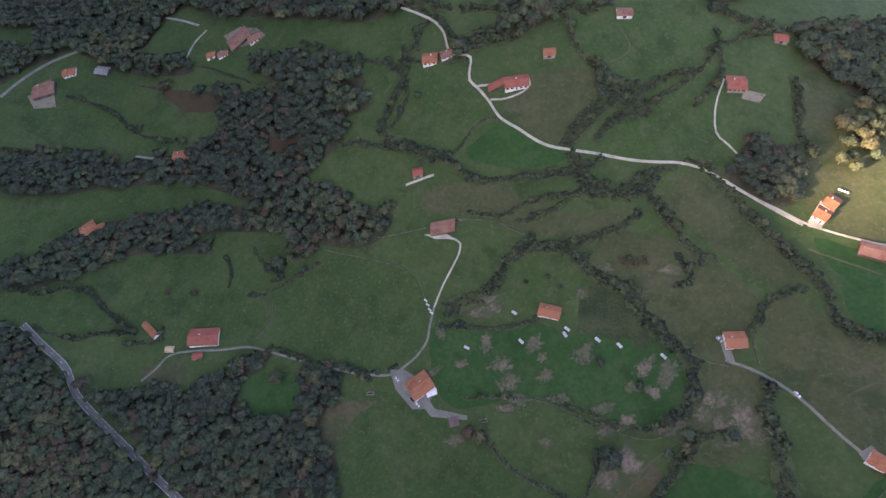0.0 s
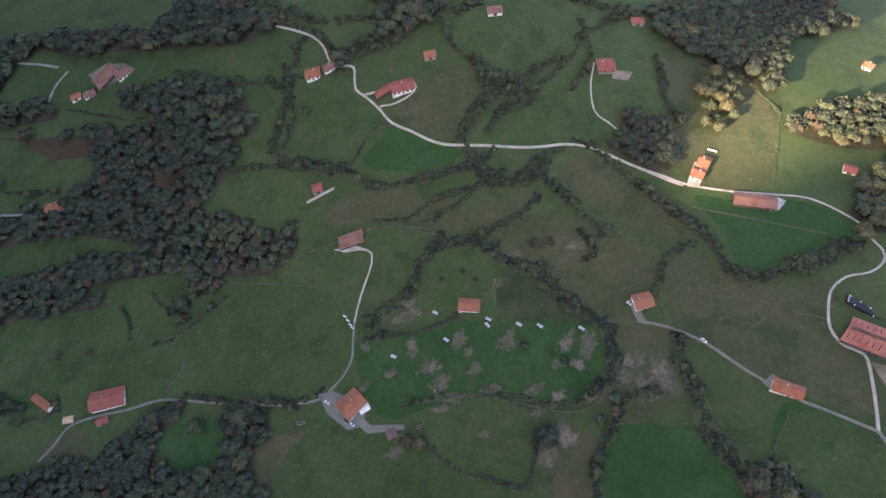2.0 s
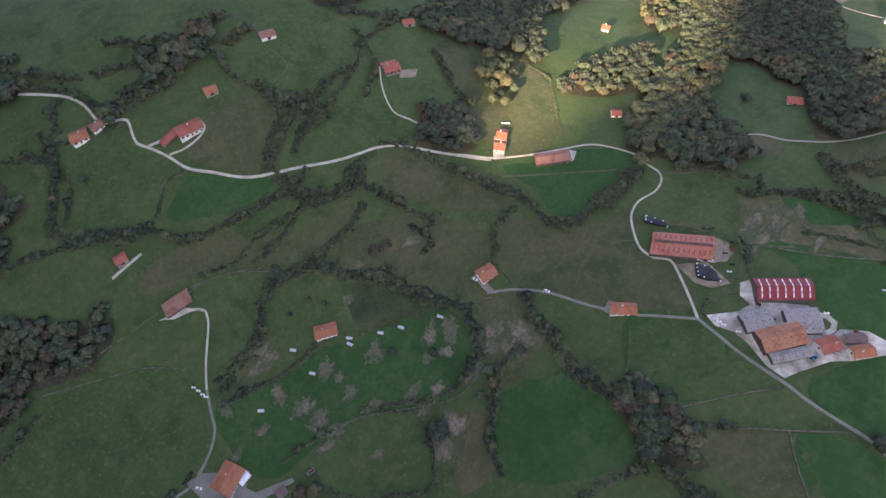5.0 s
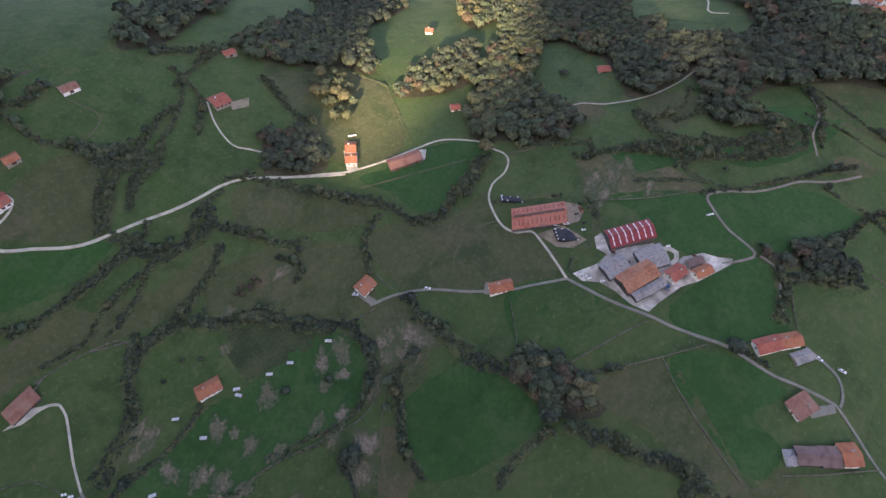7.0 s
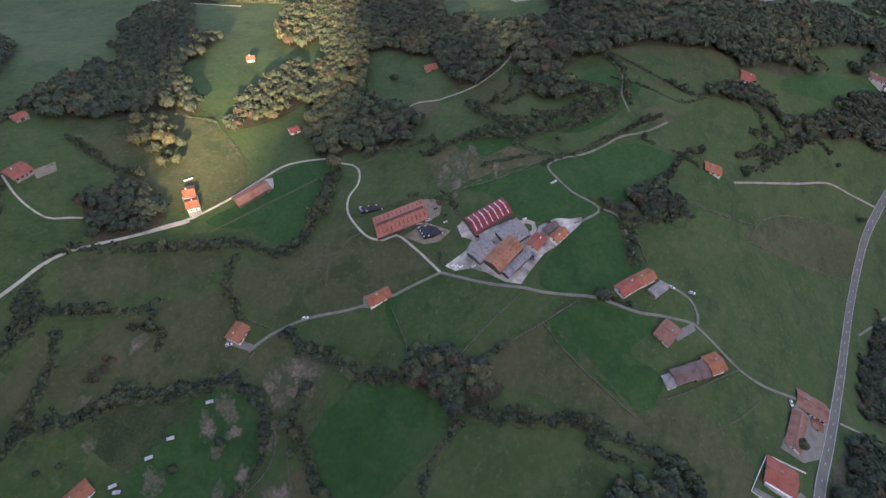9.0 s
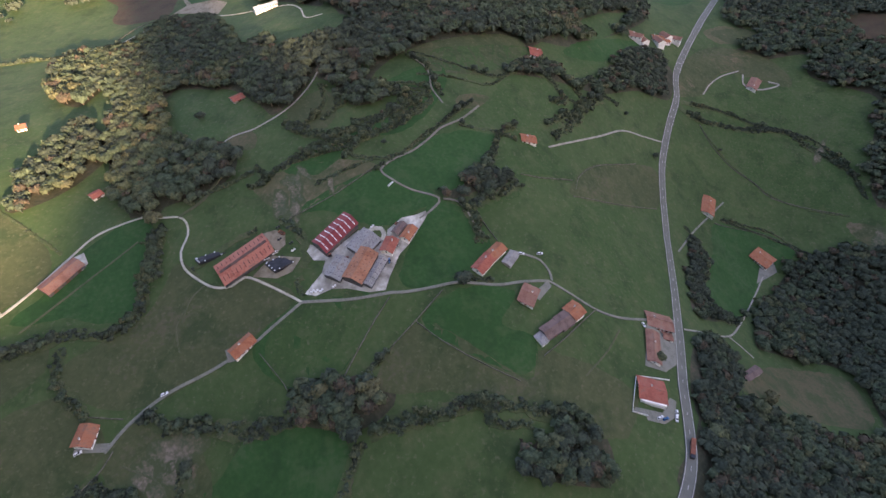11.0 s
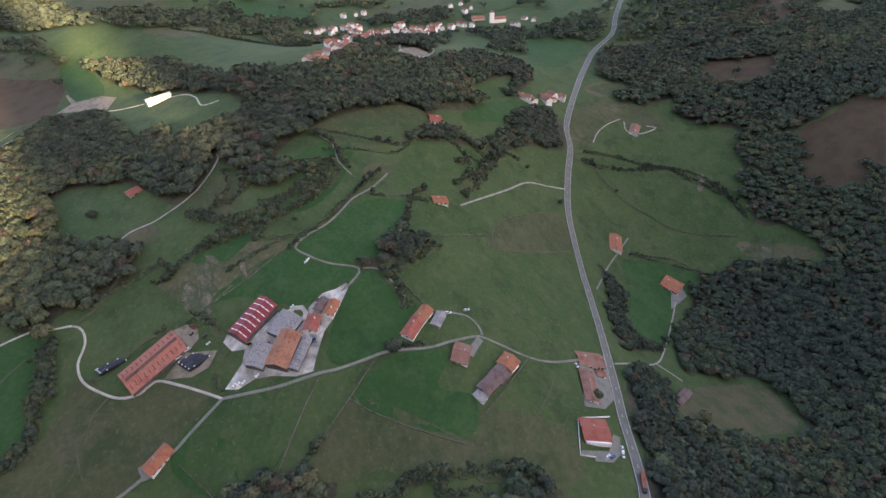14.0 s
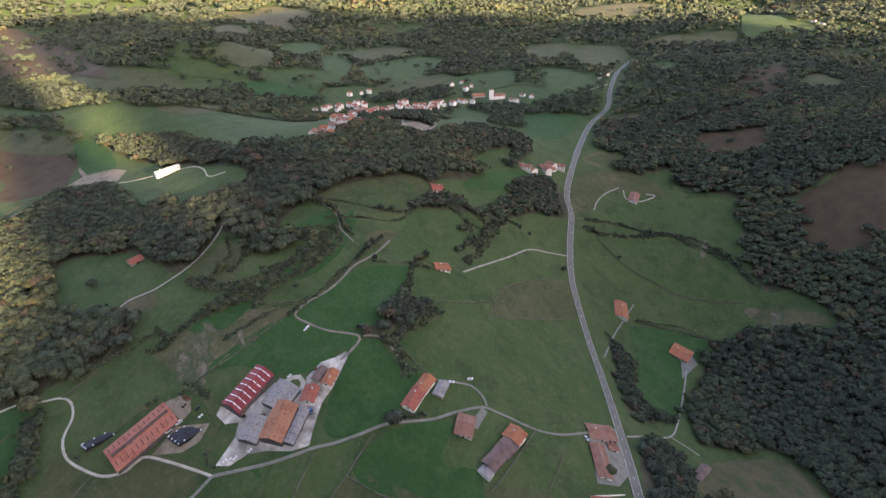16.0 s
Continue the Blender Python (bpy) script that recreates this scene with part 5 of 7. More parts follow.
field([(19.5, 238.6), (57.3, 229.9), (65.1, 210.6), (31.1, 198.9), (-8.8, 197.7), (-20.9, 201.9), (4.8, 216.3)], mid)
field([(212.7, 96), (241.9, 74.3), (247.8, 50.1), (252.3, 22.6), (202, 38.3), (191.9, 66.4)], vivid)
field([(327.3, 0.5), (327.5, -26), (303.9, -43.1), (279.3, -31.4), (269.2, -26), (260, 10.5), (296.2, 9)], vivid)
field([(352.4, 40.5), (391, 12.8), (413.4, -16.7), (415.9, -40.3), (376.9, -30.1), (341.9, -10), (342.9, 25.6)], vivid)
field([(394.2, -113.4), (462.7, -200.3), (323.9, -192.2), (297.1, -153.3), (295.1, -121.1), (304.1, -103.3)], mid)
field([(239.7, -5.7), (263.6, -25.9), (272.6, -60.5), (247.4, -55.3), (242.4, -76.5), (218.3, -71.3), (225.5, -29)], vivid)
field([(196.8, 15.1), (237.6, -5.7), (216, -71.8), (237.2, -80.9), (230.4, -139.7), (195.4, -129), (198.3, -79.9), (200, -28.6)], olive)
field([(243.3, 71.2), (254.2, 22.1), (203.5, 37.5), (191.8, 62.8), (212.3, 88.1)], mid)
field([(320.8, -277.8), (340.5, -361.6), (289.9, -362.4), (277, -303.7), (278.3, -243.2)], brown)
field([(670.8, -577.7), (701.5, -698.3), (556.4, -598.6), (595.4, -536.1)], heather)
field([(330.4, 136.5), (346.5, 114.2), (356.7, 75.4), (353.7, 46.6), (322, 77.5), (307.1, 101.6)], straw)
field([(306.6, 97.6), (351.4, 42.3), (333.4, -3.2), (319.3, 8.5), (304.9, 22.5), (301.1, 40.6), (310.5, 75.6)], vivid)
field([(416.6, -41.7), (439.2, -78.9), (420.8, -107.8), (391.9, -70.6), (359.4, -59.7), (324.1, -29.9), (334, -26), (379.6, -60.8), (383.4, -38.8)], mid)
field([(429.9, -114.3), (467.3, -136.7), (525, -206.2), (468.9, -201.8), (396, -109.6)], olive)
field([(466.1, -30.5), (510.4, -46.4), (535.3, -86.3), (537.5, -116.2), (472.4, -81.5), (423, -39.5), (420.7, -16.6)], mid)
field([(487.2, 33.7), (528.2, 0.8), (563.3, -53.5), (546.3, -64.2), (503.9, -35.8), (479.7, 8.8)], olive)
field([(694.9, -308.2), (736.9, -387.1), (687.3, -473.4), (621, -471.1), (655, -417.7), (675.7, -328.2)], mid)
field([(653.6, -289.7), (657.4, -363.8), (606.2, -445.2), (548.3, -457.9), (565.3, -374.6), (598, -323.4)], mid)
field([(501.9, -280.3), (516, -336.6), (494.9, -371.8), (459.2, -330.4), (389.8, -287.2), (370.2, -252.3), (400.5, -241.8), (455.8, -268.8)], vivid)
field([(534.8, -433.5), (510.4, -485.7), (487, -498.5), (501.2, -446)], straw)
field([(666.4, -247.9), (732.1, -266.7), (797.2, -326.5), (788.8, -394.6), (736, -411.7), (746.7, -330.3), (687.8, -289.8)], olive)
field([(445.1, 62.4), (488.9, 24), (475.5, 8.6), (442.3, 11.5), (396.8, 30.4), (378.1, 62.1), (342.7, 89.1), (349.8, 119.1), (385.3, 75.8), (409.3, 49), (448.1, 21.1)], vivid)
field([(340.3, 410.4), (381.5, 422.1), (469.6, 414.9), (410.7, 348.3), (357.2, 334.7), (310.7, 347.2)], mid)
field([(41.4, 434.2), (138.8, 432.5), (144.2, 399), (123.6, 346.8), (78.4, 354.5), (39, 380.8), (26.9, 408.4)], mid)
field([(90, 345.4), (142.9, 362), (142.2, 343.9), (152.3, 314.5), (159, 305.6), (141.9, 297.4), (61.5, 309.4)], mid)
field([(-499.8, 238.4), (-438.9, 273.8), (-325.5, 297.9), (-250.9, 279.9), (-336.7, 270.8), (-419.5, 242), (-480.1, 200.2)], mid)
field([(-564.6, 372.5), (-524.6, 416.3), (-446.8, 421.8), (-410.9, 369.4), (-313.8, 349.2), (-322.6, 333.2), (-415.6, 328.1), (-499.5, 337.2)], mid)
field([(-419.9, 446.3), (-408.9, 492.4), (-312.3, 475.6), (-131.7, 414.2), (-120.6, 382.1), (-146.6, 377.1), (-237.8, 412.5), (-280.7, 422.8), (-304.2, 409), (-362.3, 432.1)], mid)
field([(-390.4, 200), (-341.5, 227.7), (-229, 235.5), (-207.1, 215), (-215.3, 200.8), (-199.7, 183.1), (-223.6, 167.5), (-295, 160.5), (-331.1, 166.1), (-358.4, 177.9)], mid)
field([(-466.7, 174.3), (-414.6, 190.4), (-376.5, 180.5), (-334.5, 160.5), (-390.1, 148.8), (-453.5, 149.4)], mid)
field([(-214.1, 126.2), (-209.7, 138.3), (-168.3, 144.1), (-156, 127.2), (-164.6, 111.7), (-195.4, 109.9)], vivid)
field([(-98.9, 131.5), (-55.9, 129.8), (-26.1, 111.2), (0.7, 97.3), (15.5, 68.6), (-103.9, 56.2), (-103.4, 88.9)], mid)
field([(88.5, 99.8), (108.3, 92.3), (108, 73.6), (93.6, 55.4), (74.4, 60.3), (85.3, 80.4)], brown)
field([(139.3, 161.6), (164.7, 153.6), (165.7, 121.2), (139.6, 96.7), (119.9, 102.5), (121.7, 126.4)], olive)
field([(979, 552.3), (914.4, 377.5), (950.4, 268.4), (710.8, 90.4), (661.8, 108.6), (766.5, 210.9), (841.6, 445.3)], mid)
field([(597.3, -100.4), (665.2, -150), (704.7, -187.2), (638, -160.3), (591.6, -119.3)], mid)
field([(833.3, 441.5), (791.8, 389.2), (720.1, 348.7), (729.7, 384.5), (785.9, 428.2)], vivid)
field([(1053.3, -265.9), (1056.4, -378.9), (937.4, -323.6), (878.9, -258.9)], mid)
field([(91.3, 239), (108.2, 235.2), (107.1, 224.7), (90.4, 228.6)], brown)
field([(-138.8, 111.1), (-112.5, 126.2), (-84.1, 130.3), (-100.9, 118.5), (-115, 96.1), (-117.6, 79.2)], brown)
field([(-310.6, 128.7), (-288.1, 141.6), (-270.4, 138.9), (-270.6, 124.4), (-294.6, 116.3)], brown)
field([(393.7, 181.6), (391.3, 158.2), (371.4, 148), (372.2, 165.6)], brown)
field([(-379.8, 400.5), (-310.1, 383), (-299.4, 370), (-349.6, 375.7)], heather)
field([(-237.9, 333.4), (-206.6, 329.8), (-198.2, 317.3), (-228.4, 317.8)], heather)
field([(892.9, -535.7), (864.4, -605.3), (801.6, -588.4), (828.6, -523.9)], heather)
field([(885, 603.1), (857.3, 506.1), (798.5, 442.7), (700, 407), (697.6, 487.2)], heather)
field([(834.5, -323.3), (861, -379.3), (834.8, -398.5), (813.6, -354)], olive)
field([(657.7, -127.3), (737.5, -160.9), (794.2, -199.7), (728.7, -179.5), (665.1, -142.7)], mid)
field([(450.1, -2), (463.4, -15.9), (464.5, -30.5), (445.3, -20.9), (438.4, -7.1)], brown)
field([(505.3, 43.4), (539.1, 6.5), (570.7, -35.1), (572.3, -56.9), (547.2, -54.3), (512.7, -13.4), (495.4, 29.6)], olive)
field([(409.9, 134.2), (438.4, 116.5), (429.6, 96.8), (400.1, 91), (380.2, 109.1)], olive)
field([(442.4, 254.9), (455.2, 211.1), (429.4, 170.6), (407.9, 151.7), (385.8, 176.7), (379.9, 214.7)], mid)
field([(375.2, 179.8), (389.8, 171.1), (389.2, 156.6), (371.6, 156.4), (365.2, 163.7)], brown)
field([(719.6, -264.2), (797.1, -357.8), (775.1, -368.4), (727.5, -309.1), (680.3, -278.6), (665.5, -250.2)], straw)
field([(1507.7, 867.3), (1438.6, 744.5), (1323.2, 578.6), (1288.3, 491.8), (1213.4, 426.2), (1175.9, 463.7), (1183.6, 569.3), (1216.2, 642.6)], olive)
field([(1356.6, 512.3), (1366.4, 464.4), (1335.7, 419.2), (1296.2, 366.6), (1288.2, 443.3), (1314.3, 493.6)], mid)
field([(1412.4, 428.1), (1834.3, 411.3), (1478.3, 301.2), (1373.6, 340.7), (1388.8, 394.6)], olive)
field([(1276.6, 331.5), (1312.3, 264.9), (1283.3, 169.1), (1205.5, 165.4), (1200.5, 266.3)], vivid)
field([(915.1, 360.3), (959.9, 315.9), (1136.1, 290.1), (997.0, 281.7), (889.5, 291.1), (886.1, 332.3)], straw)
field([(939.4, 524.7), (914.5, 431.3), (909.3, 373.7), (873.0, 327.5), (812.2, 318.2), (822.5, 393.7), (861.6, 472.1)], mid)
field([(1082.1, 727.5), (964.0, 502.8), (954.5, 536.1), (1013.8, 683.8)], mid)
field([(868.0, 325.7), (934.5, 263.3), (1056.1, 220.0), (674.7, 96.3), (637.6, 116.7), (766.6, 210.9), (821.0, 300.8)], mid)
field([(830.9, 457.9), (815.4, 416.4), (759.3, 365.1), (715.9, 346.7), (715.0, 377.1), (767.8, 419.4)], vivid)
field([(944.1, 639.8), (890.1, 532.3), (841.0, 462.6), (807.7, 464.1), (860.9, 588.5)], olive)
field([(631.6, 291.1), (641.6, 266.5), (576.7, 139.4), (550.8, 109.3), (551.4, 184.5), (532.0, 218.3), (560.8, 244.2)], mid)
field([(2008.8, 395.6), (2100.3, 294.1), (1871.9, 249.1), (1677.0, 309.9)], mid)
field([(1352.7, 311.0), (1476.4, 199.2), (1382.4, 115.1), (1301.4, 174.2), (1311.6, 277.3)], mid)
field([(1282.8, 152.6), (1335.4, 73.4), (1195.2, 60.9), (1160.0, 130.8)], mid)
field([(1586.3, 92.1), (1815.7, -70.4), (1722.4, -155.1), (1455.2, -63.6), (1395.9, 49.9)], mid)
field([(1363.0, 31.8), (1514.4, -132.1), (1400.3, -148.0), (1290.7, 5.3)], olive)
field([(1772.8, 227.9), (1693.2, 130.4), (1414.6, 118.3), (1507.8, 186.5)], mid)
field([(3010.9, 885.1), (2956.2, 725.7), (2401.3, 418.8), (2322.2, 458.6), (2558.1, 674.6)], straw)
field([(2234.6, 707.4), (2588.1, 769.8), (2279.1, 566.8), (2113.2, 576.3)], straw)
field([(3020.1, 740.7), (3131.5, 618.7), (2637.0, 377.2), (2513.1, 422.8), (2602.4, 586.6)], straw)
field([(1895.6, 152.9), (2016.7, 5.5), (1895.0, -71.9), (1699.5, 100.9)], olive)
field([(1446.2, -148.6), (1506.4, -232.9), (1485.8, -324.6), (1341.7, -284.5), (1316.3, -168.7)], mid)
field([(1962.6, -447.9), (2004.2, -577.9), (1909.3, -596.6), (1652.1, -439.8)], olive)
field([(1540.5, -410.5), (1345.3, -493.6), (1219.5, -426.1), (1283.7, -362.3)], mid)
field([(1858.9, -578.8), (1888.3, -721.6), (1727.4, -723.6), (1506.3, -604.7), (1493.3, -507.3)], olive)
field([(1072.5, -269.8), (1061.7, -357.9), (1006.3, -355.6), (910.8, -296.2), (905.5, -245.4)], vivid)
field([(1028.6, -425.8), (1032.3, -495.0), (993.9, -469.5), (995.9, -425.5)], straw)
field([(828.6, -312.2), (862.5, -350.9), (844.6, -385.1), (807.3, -333.6)], straw)
field([(1459.0, -670.8), (1470.8, -744.7), (1309.8, -686.0), (1291.8, -634.7)], mid)
field([(1057.6, -800.1), (1130.5, -898.5), (1034.4, -889.6), (1001.0, -829.9)], olive)
field([(2500.8, -771.7), (2667.0, -850.1), (2847.3, -1159.1), (2742.6, -1265.0), (2343.1, -921.2)], straw)
field([(1838.1, -798.4), (1879.7, -852.3), (1900.8, -960.0), (1791.0, -893.6)], straw)
field([(1864.7, -959.2), (1836.5, -1094.6), (1708.2, -1050.5), (1765.4, -918.5)], olive)
field([(2922.7, -1763.9), (1954.4, -1356.1), (1780.3, -1179.0), (1814.3, -1123.8)], mid)
field([(1295.6, -193.5), (1310.5, -317.1), (1222.8, -388.9), (1156.4, -323.0), (1204.6, -208.2)], mid)
field([(666.6, -114.1), (749.4, -162.7), (774.3, -193.4), (715.4, -165.4), (662.3, -127.9)], mid)
field([(1113.6, -126.3), (1123.6, -185.6), (1014.5, -193.4), (825.1, -130.7), (824.2, -101.5)], mid)
field([(1179.7, -770.9), (1249.4, -917.4), (1005.0, -738.6), (1047.3, -696.5)], heather)
field([(958.7, -474.8), (985.2, -631.1), (1012.7, -711.3), (953.8, -624.7), (949.9, -522.1)], heather)
field([(891.9, -527.7), (870.2, -617.7), (809.0, -594.3), (801.2, -530.1), (849.9, -515.8)], heather)
field([(2412.6, 1600.4), (2361.4, 1380.0), (1321.3, 630.0), (1519.8, 882.0), (1533.4, 1039.1)], heather)
field([(633.4, -117.5), (693.5, -169.6), (715.6, -205.3), (662.5, -175.6), (612.7, -128.6), (597.3, -100.4)], vivid)
field([(508.0, 26.2), (537.4, -15.0), (572.7, -67.4), (549.0, -60.4), (497.6, -21.2), (483.4, 18.9)], mid)
field([(63.7, 219.8), (86.7, 207.0), (104.4, 187.3), (121.3, 171.6), (94.5, 171.0), (71.8, 179.4), (57.9, 184.0), (56.8, 207.0)], dark_hollow)
# trodden turf
worn_patch(-46.1, 181.6, 5, 9, 20)
worn_patch(-8.4, 173.9, 5, 11, 10)
worn_patch(6.1, 157.8, 10, 6, 10)
worn_patch(12.8, 146.8, 9, 8, 0)
worn_patch(26.8, 173.3, 7, 9, -30)
worn_patch(36.9, 150.6, 8, 6, 20)
worn_patch(61.6, 165.9, 9, 8, 10)
worn_patch(33.8, 164.2, 5, 4, 0)
worn_patch(101, 157.1, 8, 6, 30)
worn_patch(114.4, 152.7, 7, 14, -20)
worn_patch(92.7, 144, 6, 5, 0)
worn_patch(47.7, 135, 10, 4, 0)
worn_patch(75.9, 129.8, 9, 5, 20)
worn_patch(107, 141.1, 8, 5, -30)
worn_patch(-26.3, 158.1, 8, 4, 10)
worn_patch(19.6, 134, 12, 5, 0)
worn_patch(139.5, 136.3, 12, 7, 40)
worn_patch(156.2, 123, 12, 16, 20)
worn_patch(143.8, 112.5, 9, 7, 0)
worn_patch(-48.5, 150.2, 10, 3, 40)
worn_patch(-11.8, 204.1, 9, 4, 20)
worn_patch(41.3, 105.7, 6, 4, 0)
worn_patch(-12, 196.2, 14, 6, 15)
worn_patch(90.8, 97.2, 9, 12, 0)
worn_patch(134.2, 127.7, 9, 6, 0)
worn_patch(11.1, 127.6, 9, 4, 0)
worn_patch(115.2, 118.3, 10, 5, 30)
worn_patch(-22.5, 103.9, 10, 5, 20)
worn_patch(57.8, 208.6, 5, 4, 0)
worn_patch(71.8, 226.3, 6, 4, 0)
worn_patch(-9, 173.1, 6, 9, 0)
worn_patch(2.3, 158.8, 10, 6, 20)
worn_patch(10.5, 145.4, 10, 8, 0)
worn_patch(63.8, 168.1, 6, 8, -30)
worn_patch(90.5, 121.8, 9, 5, 40)
worn_patch(101.4, 158, 5, 11, -30)
worn_patch(77.6, 114.1, 6, 4, 0)
worn_patch(36.3, 151.5, 8, 4, 30)
worn_patch(79.2, 86.7, 8, 14, 0)
worn_patch(142.6, 120.3, 7, 10, -10)
worn_patch(314.7, 108.3, 16, 6, 25)
worn_patch(332.2, 102.2, 14, 5, 25)
worn_patch(312.5, 97, 18, 4, 20)
worn_patch(334, 75.8, 10, 3, 20)
worn_patch(117.1, 225.2, 10, 5, 0)
worn_patch(506.3, -454.1, 22, 8, -20)
worn_patch(629.6, -424.3, 20, 5, -25)
worn_patch(324.4, 99.2, 14, 3, 45)
worn_patch(332.6, 106.9, 10, 4, 45)
worn_patch(343.8, 99.3, 10, 3, 50)
# field walls
field_wall([(-210, 168.5), (-199.7, 183.1), (-201.3, 194.5), (-210.2, 203.4)])
field_wall([(622.2, 432.5), (663.7, 429), (682.4, 404.3), (696.9, 386.5)])
# woods
wood([(-534, 303.9), (-458.1, 318.5), (-373.4, 323.2), (-315.8, 332.8), (-292.3, 369.1), (-371.1, 396.5), (-419.8, 410), (-241.7, 377.3), (-137.7, 357.2), (-138.5, 346.2), (-162.2, 340.3), (-153.8, 323.9), (-179.2, 308.7), (-185.5, 295.8), (-158.4, 285.3), (-129.1, 271.2), (-103.1, 270.1), (-100.9, 255.8), (-124.4, 241.8), (-168.3, 246.7), (-204.1, 256.2), (-213.2, 272.5), (-271.1, 286.4), (-319.8, 300.5), (-414.6, 291.6), (-448.6, 281.7), (-517.8, 273.2)], 7.5)
wood([(-480.1, 200.2), (-457.8, 222.6), (-419, 240.9), (-388, 255.1), (-336.7, 270.8), (-257.2, 280.1), (-205, 260.8), (-167.5, 242.3), (-177.9, 238), (-203.7, 253.9), (-276, 255.7), (-292, 246.3), (-271.2, 237), (-349.1, 232.4), (-394.6, 210.4), (-440.1, 185.6), (-472, 184.5)], 7.5)
wood([(-671.3, 537.3), (-408.4, 527.2), (-417.2, 493.6), (-431.1, 454.9), (-467.4, 435.1), (-523.1, 457.4), (-546.1, 443.6), (-572.4, 424.5), (-588, 401.5), (-617.1, 450.8), (-574.5, 454.7), (-594.7, 490.4), (-639.4, 487.1)], 9)
wood([(-399.9, 525.7), (-114.7, 438.2), (-129.3, 430.2), (-156.1, 425.7), (-250.4, 457.1), (-305.8, 477.6), (-346.5, 488.3)], 9)
wood([(-464.5, 445.1), (-424.4, 439.2), (-370.1, 433.3), (-349.4, 416.7), (-409.1, 419.9), (-457.5, 429.5)], 9)
wood([(-279.7, 419.4), (-237, 409.4), (-171.4, 389.2), (-146.6, 377.1), (-144, 362.7), (-190.9, 370.6), (-252.2, 392.9)], 9)
wood([(-451, 144.5), (-424, 142.2), (-387.3, 115.8), (-358.9, 95.3), (-316.8, 72.7), (-288, 56.1), (-252.7, 36.3), (-376.4, 15.6)], 7)
wood([(-366.1, 109.7), (-339.7, 109.3), (-304.8, 114.9), (-263.7, 120.5), (-230.9, 136.2), (-213, 149.6), (-197, 150.9), (-211.4, 126.5), (-212.2, 112.6), (-183.9, 106.7), (-159.3, 111.4), (-153.4, 127.4), (-168.3, 144.1), (-148.7, 150), (-126.3, 142.6), (-121.3, 121.2), (-131.6, 103.1), (-109.5, 76), (-108.4, 55.7), (-229.4, 39.7), (-271.4, 64), (-304.5, 79.3), (-342.3, 98.2)], 7)
wood([(229, 439.5), (438.3, 463.1), (347, 410.5), (295.7, 341.3), (275.7, 359), (237.7, 376.1), (212.8, 397.9)], 8)
wood([(394.5, 287.5), (469.5, 320.3), (546.7, 439.3), (588.4, 252.8), (504.2, 173.7), (513.1, 133.4), (461.8, 128.9), (421.4, 138.3), (409.4, 147.2), (429.4, 170.6), (457.5, 225.4), (456.6, 272.5), (374.2, 216.6), (372, 178.7), (362.7, 160.8), (341.3, 157), (321.6, 176.1), (309.5, 220.4), (333.5, 254.7)], 8)
wood([(513.1, 133.4), (542.3, 98.9), (623.9, 61), (855.6, -52.4), (630.3, -78.3), (574.3, -44.9), (571.2, -24.1), (506.7, 44), (471.4, 68), (439.6, 77.4), (451, 107.7), (463.4, 124.4)], 9)
wood([(242.6, 354.9), (254, 346.8), (241.6, 309.6), (223.8, 298.6), (224.6, 325.2)], 7)
wood([(169.3, 321.2), (180.7, 311.1), (197.3, 302), (202.6, 289.8), (190.2, 270.9), (152.6, 286.6), (152.2, 299.8)], 6.5)
wood([(289.7, 308.8), (339.1, 325.1), (407.1, 326.9), (375.5, 277.8), (335.6, 275.9), (301.7, 291)], 7)
wood([(672.4, -496.9), (662.1, -561.3), (586.8, -541.3), (544.4, -595.7), (185.3, -364.4), (170.7, -174.3), (215.3, -182), (246.9, -199.7), (255.3, -225.8), (265.2, -257.6), (270.1, -353.4), (296.7, -372.5), (348.2, -372), (348, -305.1), (348.9, -283.5), (396.3, -306.8), (461.6, -352.1), (494, -385.2), (499.3, -439.1), (481.2, -501.4), (536, -496.3), (559.9, -462.2)], 7.5)
wood([(311, -215.8), (313.5, -250.2), (261.8, -229.2), (228.2, -191.7), (253.7, -189.8)], 7)
wood([(664, 178.3), (616.6, 61.6), (647.1, -25), (862.9, -198.8), (810.4, -225), (723.3, -182.6), (643.1, -125.6), (609.8, -101.6), (565.7, -25.9), (521.1, 48.7), (515.4, 96), (558.3, 122.6)], 9)
wood([(748.5, -280.5), (825.2, -376.5), (912.3, -356.7), (1010.4, -419.7), (1049.8, -565.9), (1189.3, -1099), (688.3, -688.6), (703.1, -648.4), (679.3, -575.3), (649.5, -495.1), (707.6, -500.1), (756, -439.8), (802.4, -441.1)], 9)
wood([(611, 388.3), (672.7, 384), (637.7, 308), (514.8, 212.1), (522.7, 136.1), (502.4, 122.4), (443.4, 128.9), (421, 140.9), (466, 197), (526, 292.7)], 8)
wood([(850.8, 431.6), (820.9, 317.2), (709.6, 207.8), (607.7, 160.8), (644.1, 213.3), (746.4, 337)], 8)
wood([(573.5, 401.7), (554.1, 327), (485.2, 269.9), (425.5, 270.9), (388.1, 261.6), (382.4, 232.4), (371.2, 179.8), (338.1, 169.3), (310.6, 197.7), (300.2, 220.1)], 7.5)
wood([(341.3, -6), (367.9, -21.7), (376.9, -30.1), (378.5, -58.5), (354.5, -38.3), (336.1, -14.1)], 6)
wood([(510, -38.5), (546.3, -64.2), (561.3, -106.5), (610.6, -158.4), (703.9, -207.4), (710.4, -241), (669.4, -244.6), (620.9, -188.8), (570.9, -139.3), (540.2, -86.7)], 7)
wood([(173.3, 61.8), (185.5, 51.2), (202.8, 28), (194.1, 2.5), (177.4, 14), (171.3, 37.6)], 6.5)
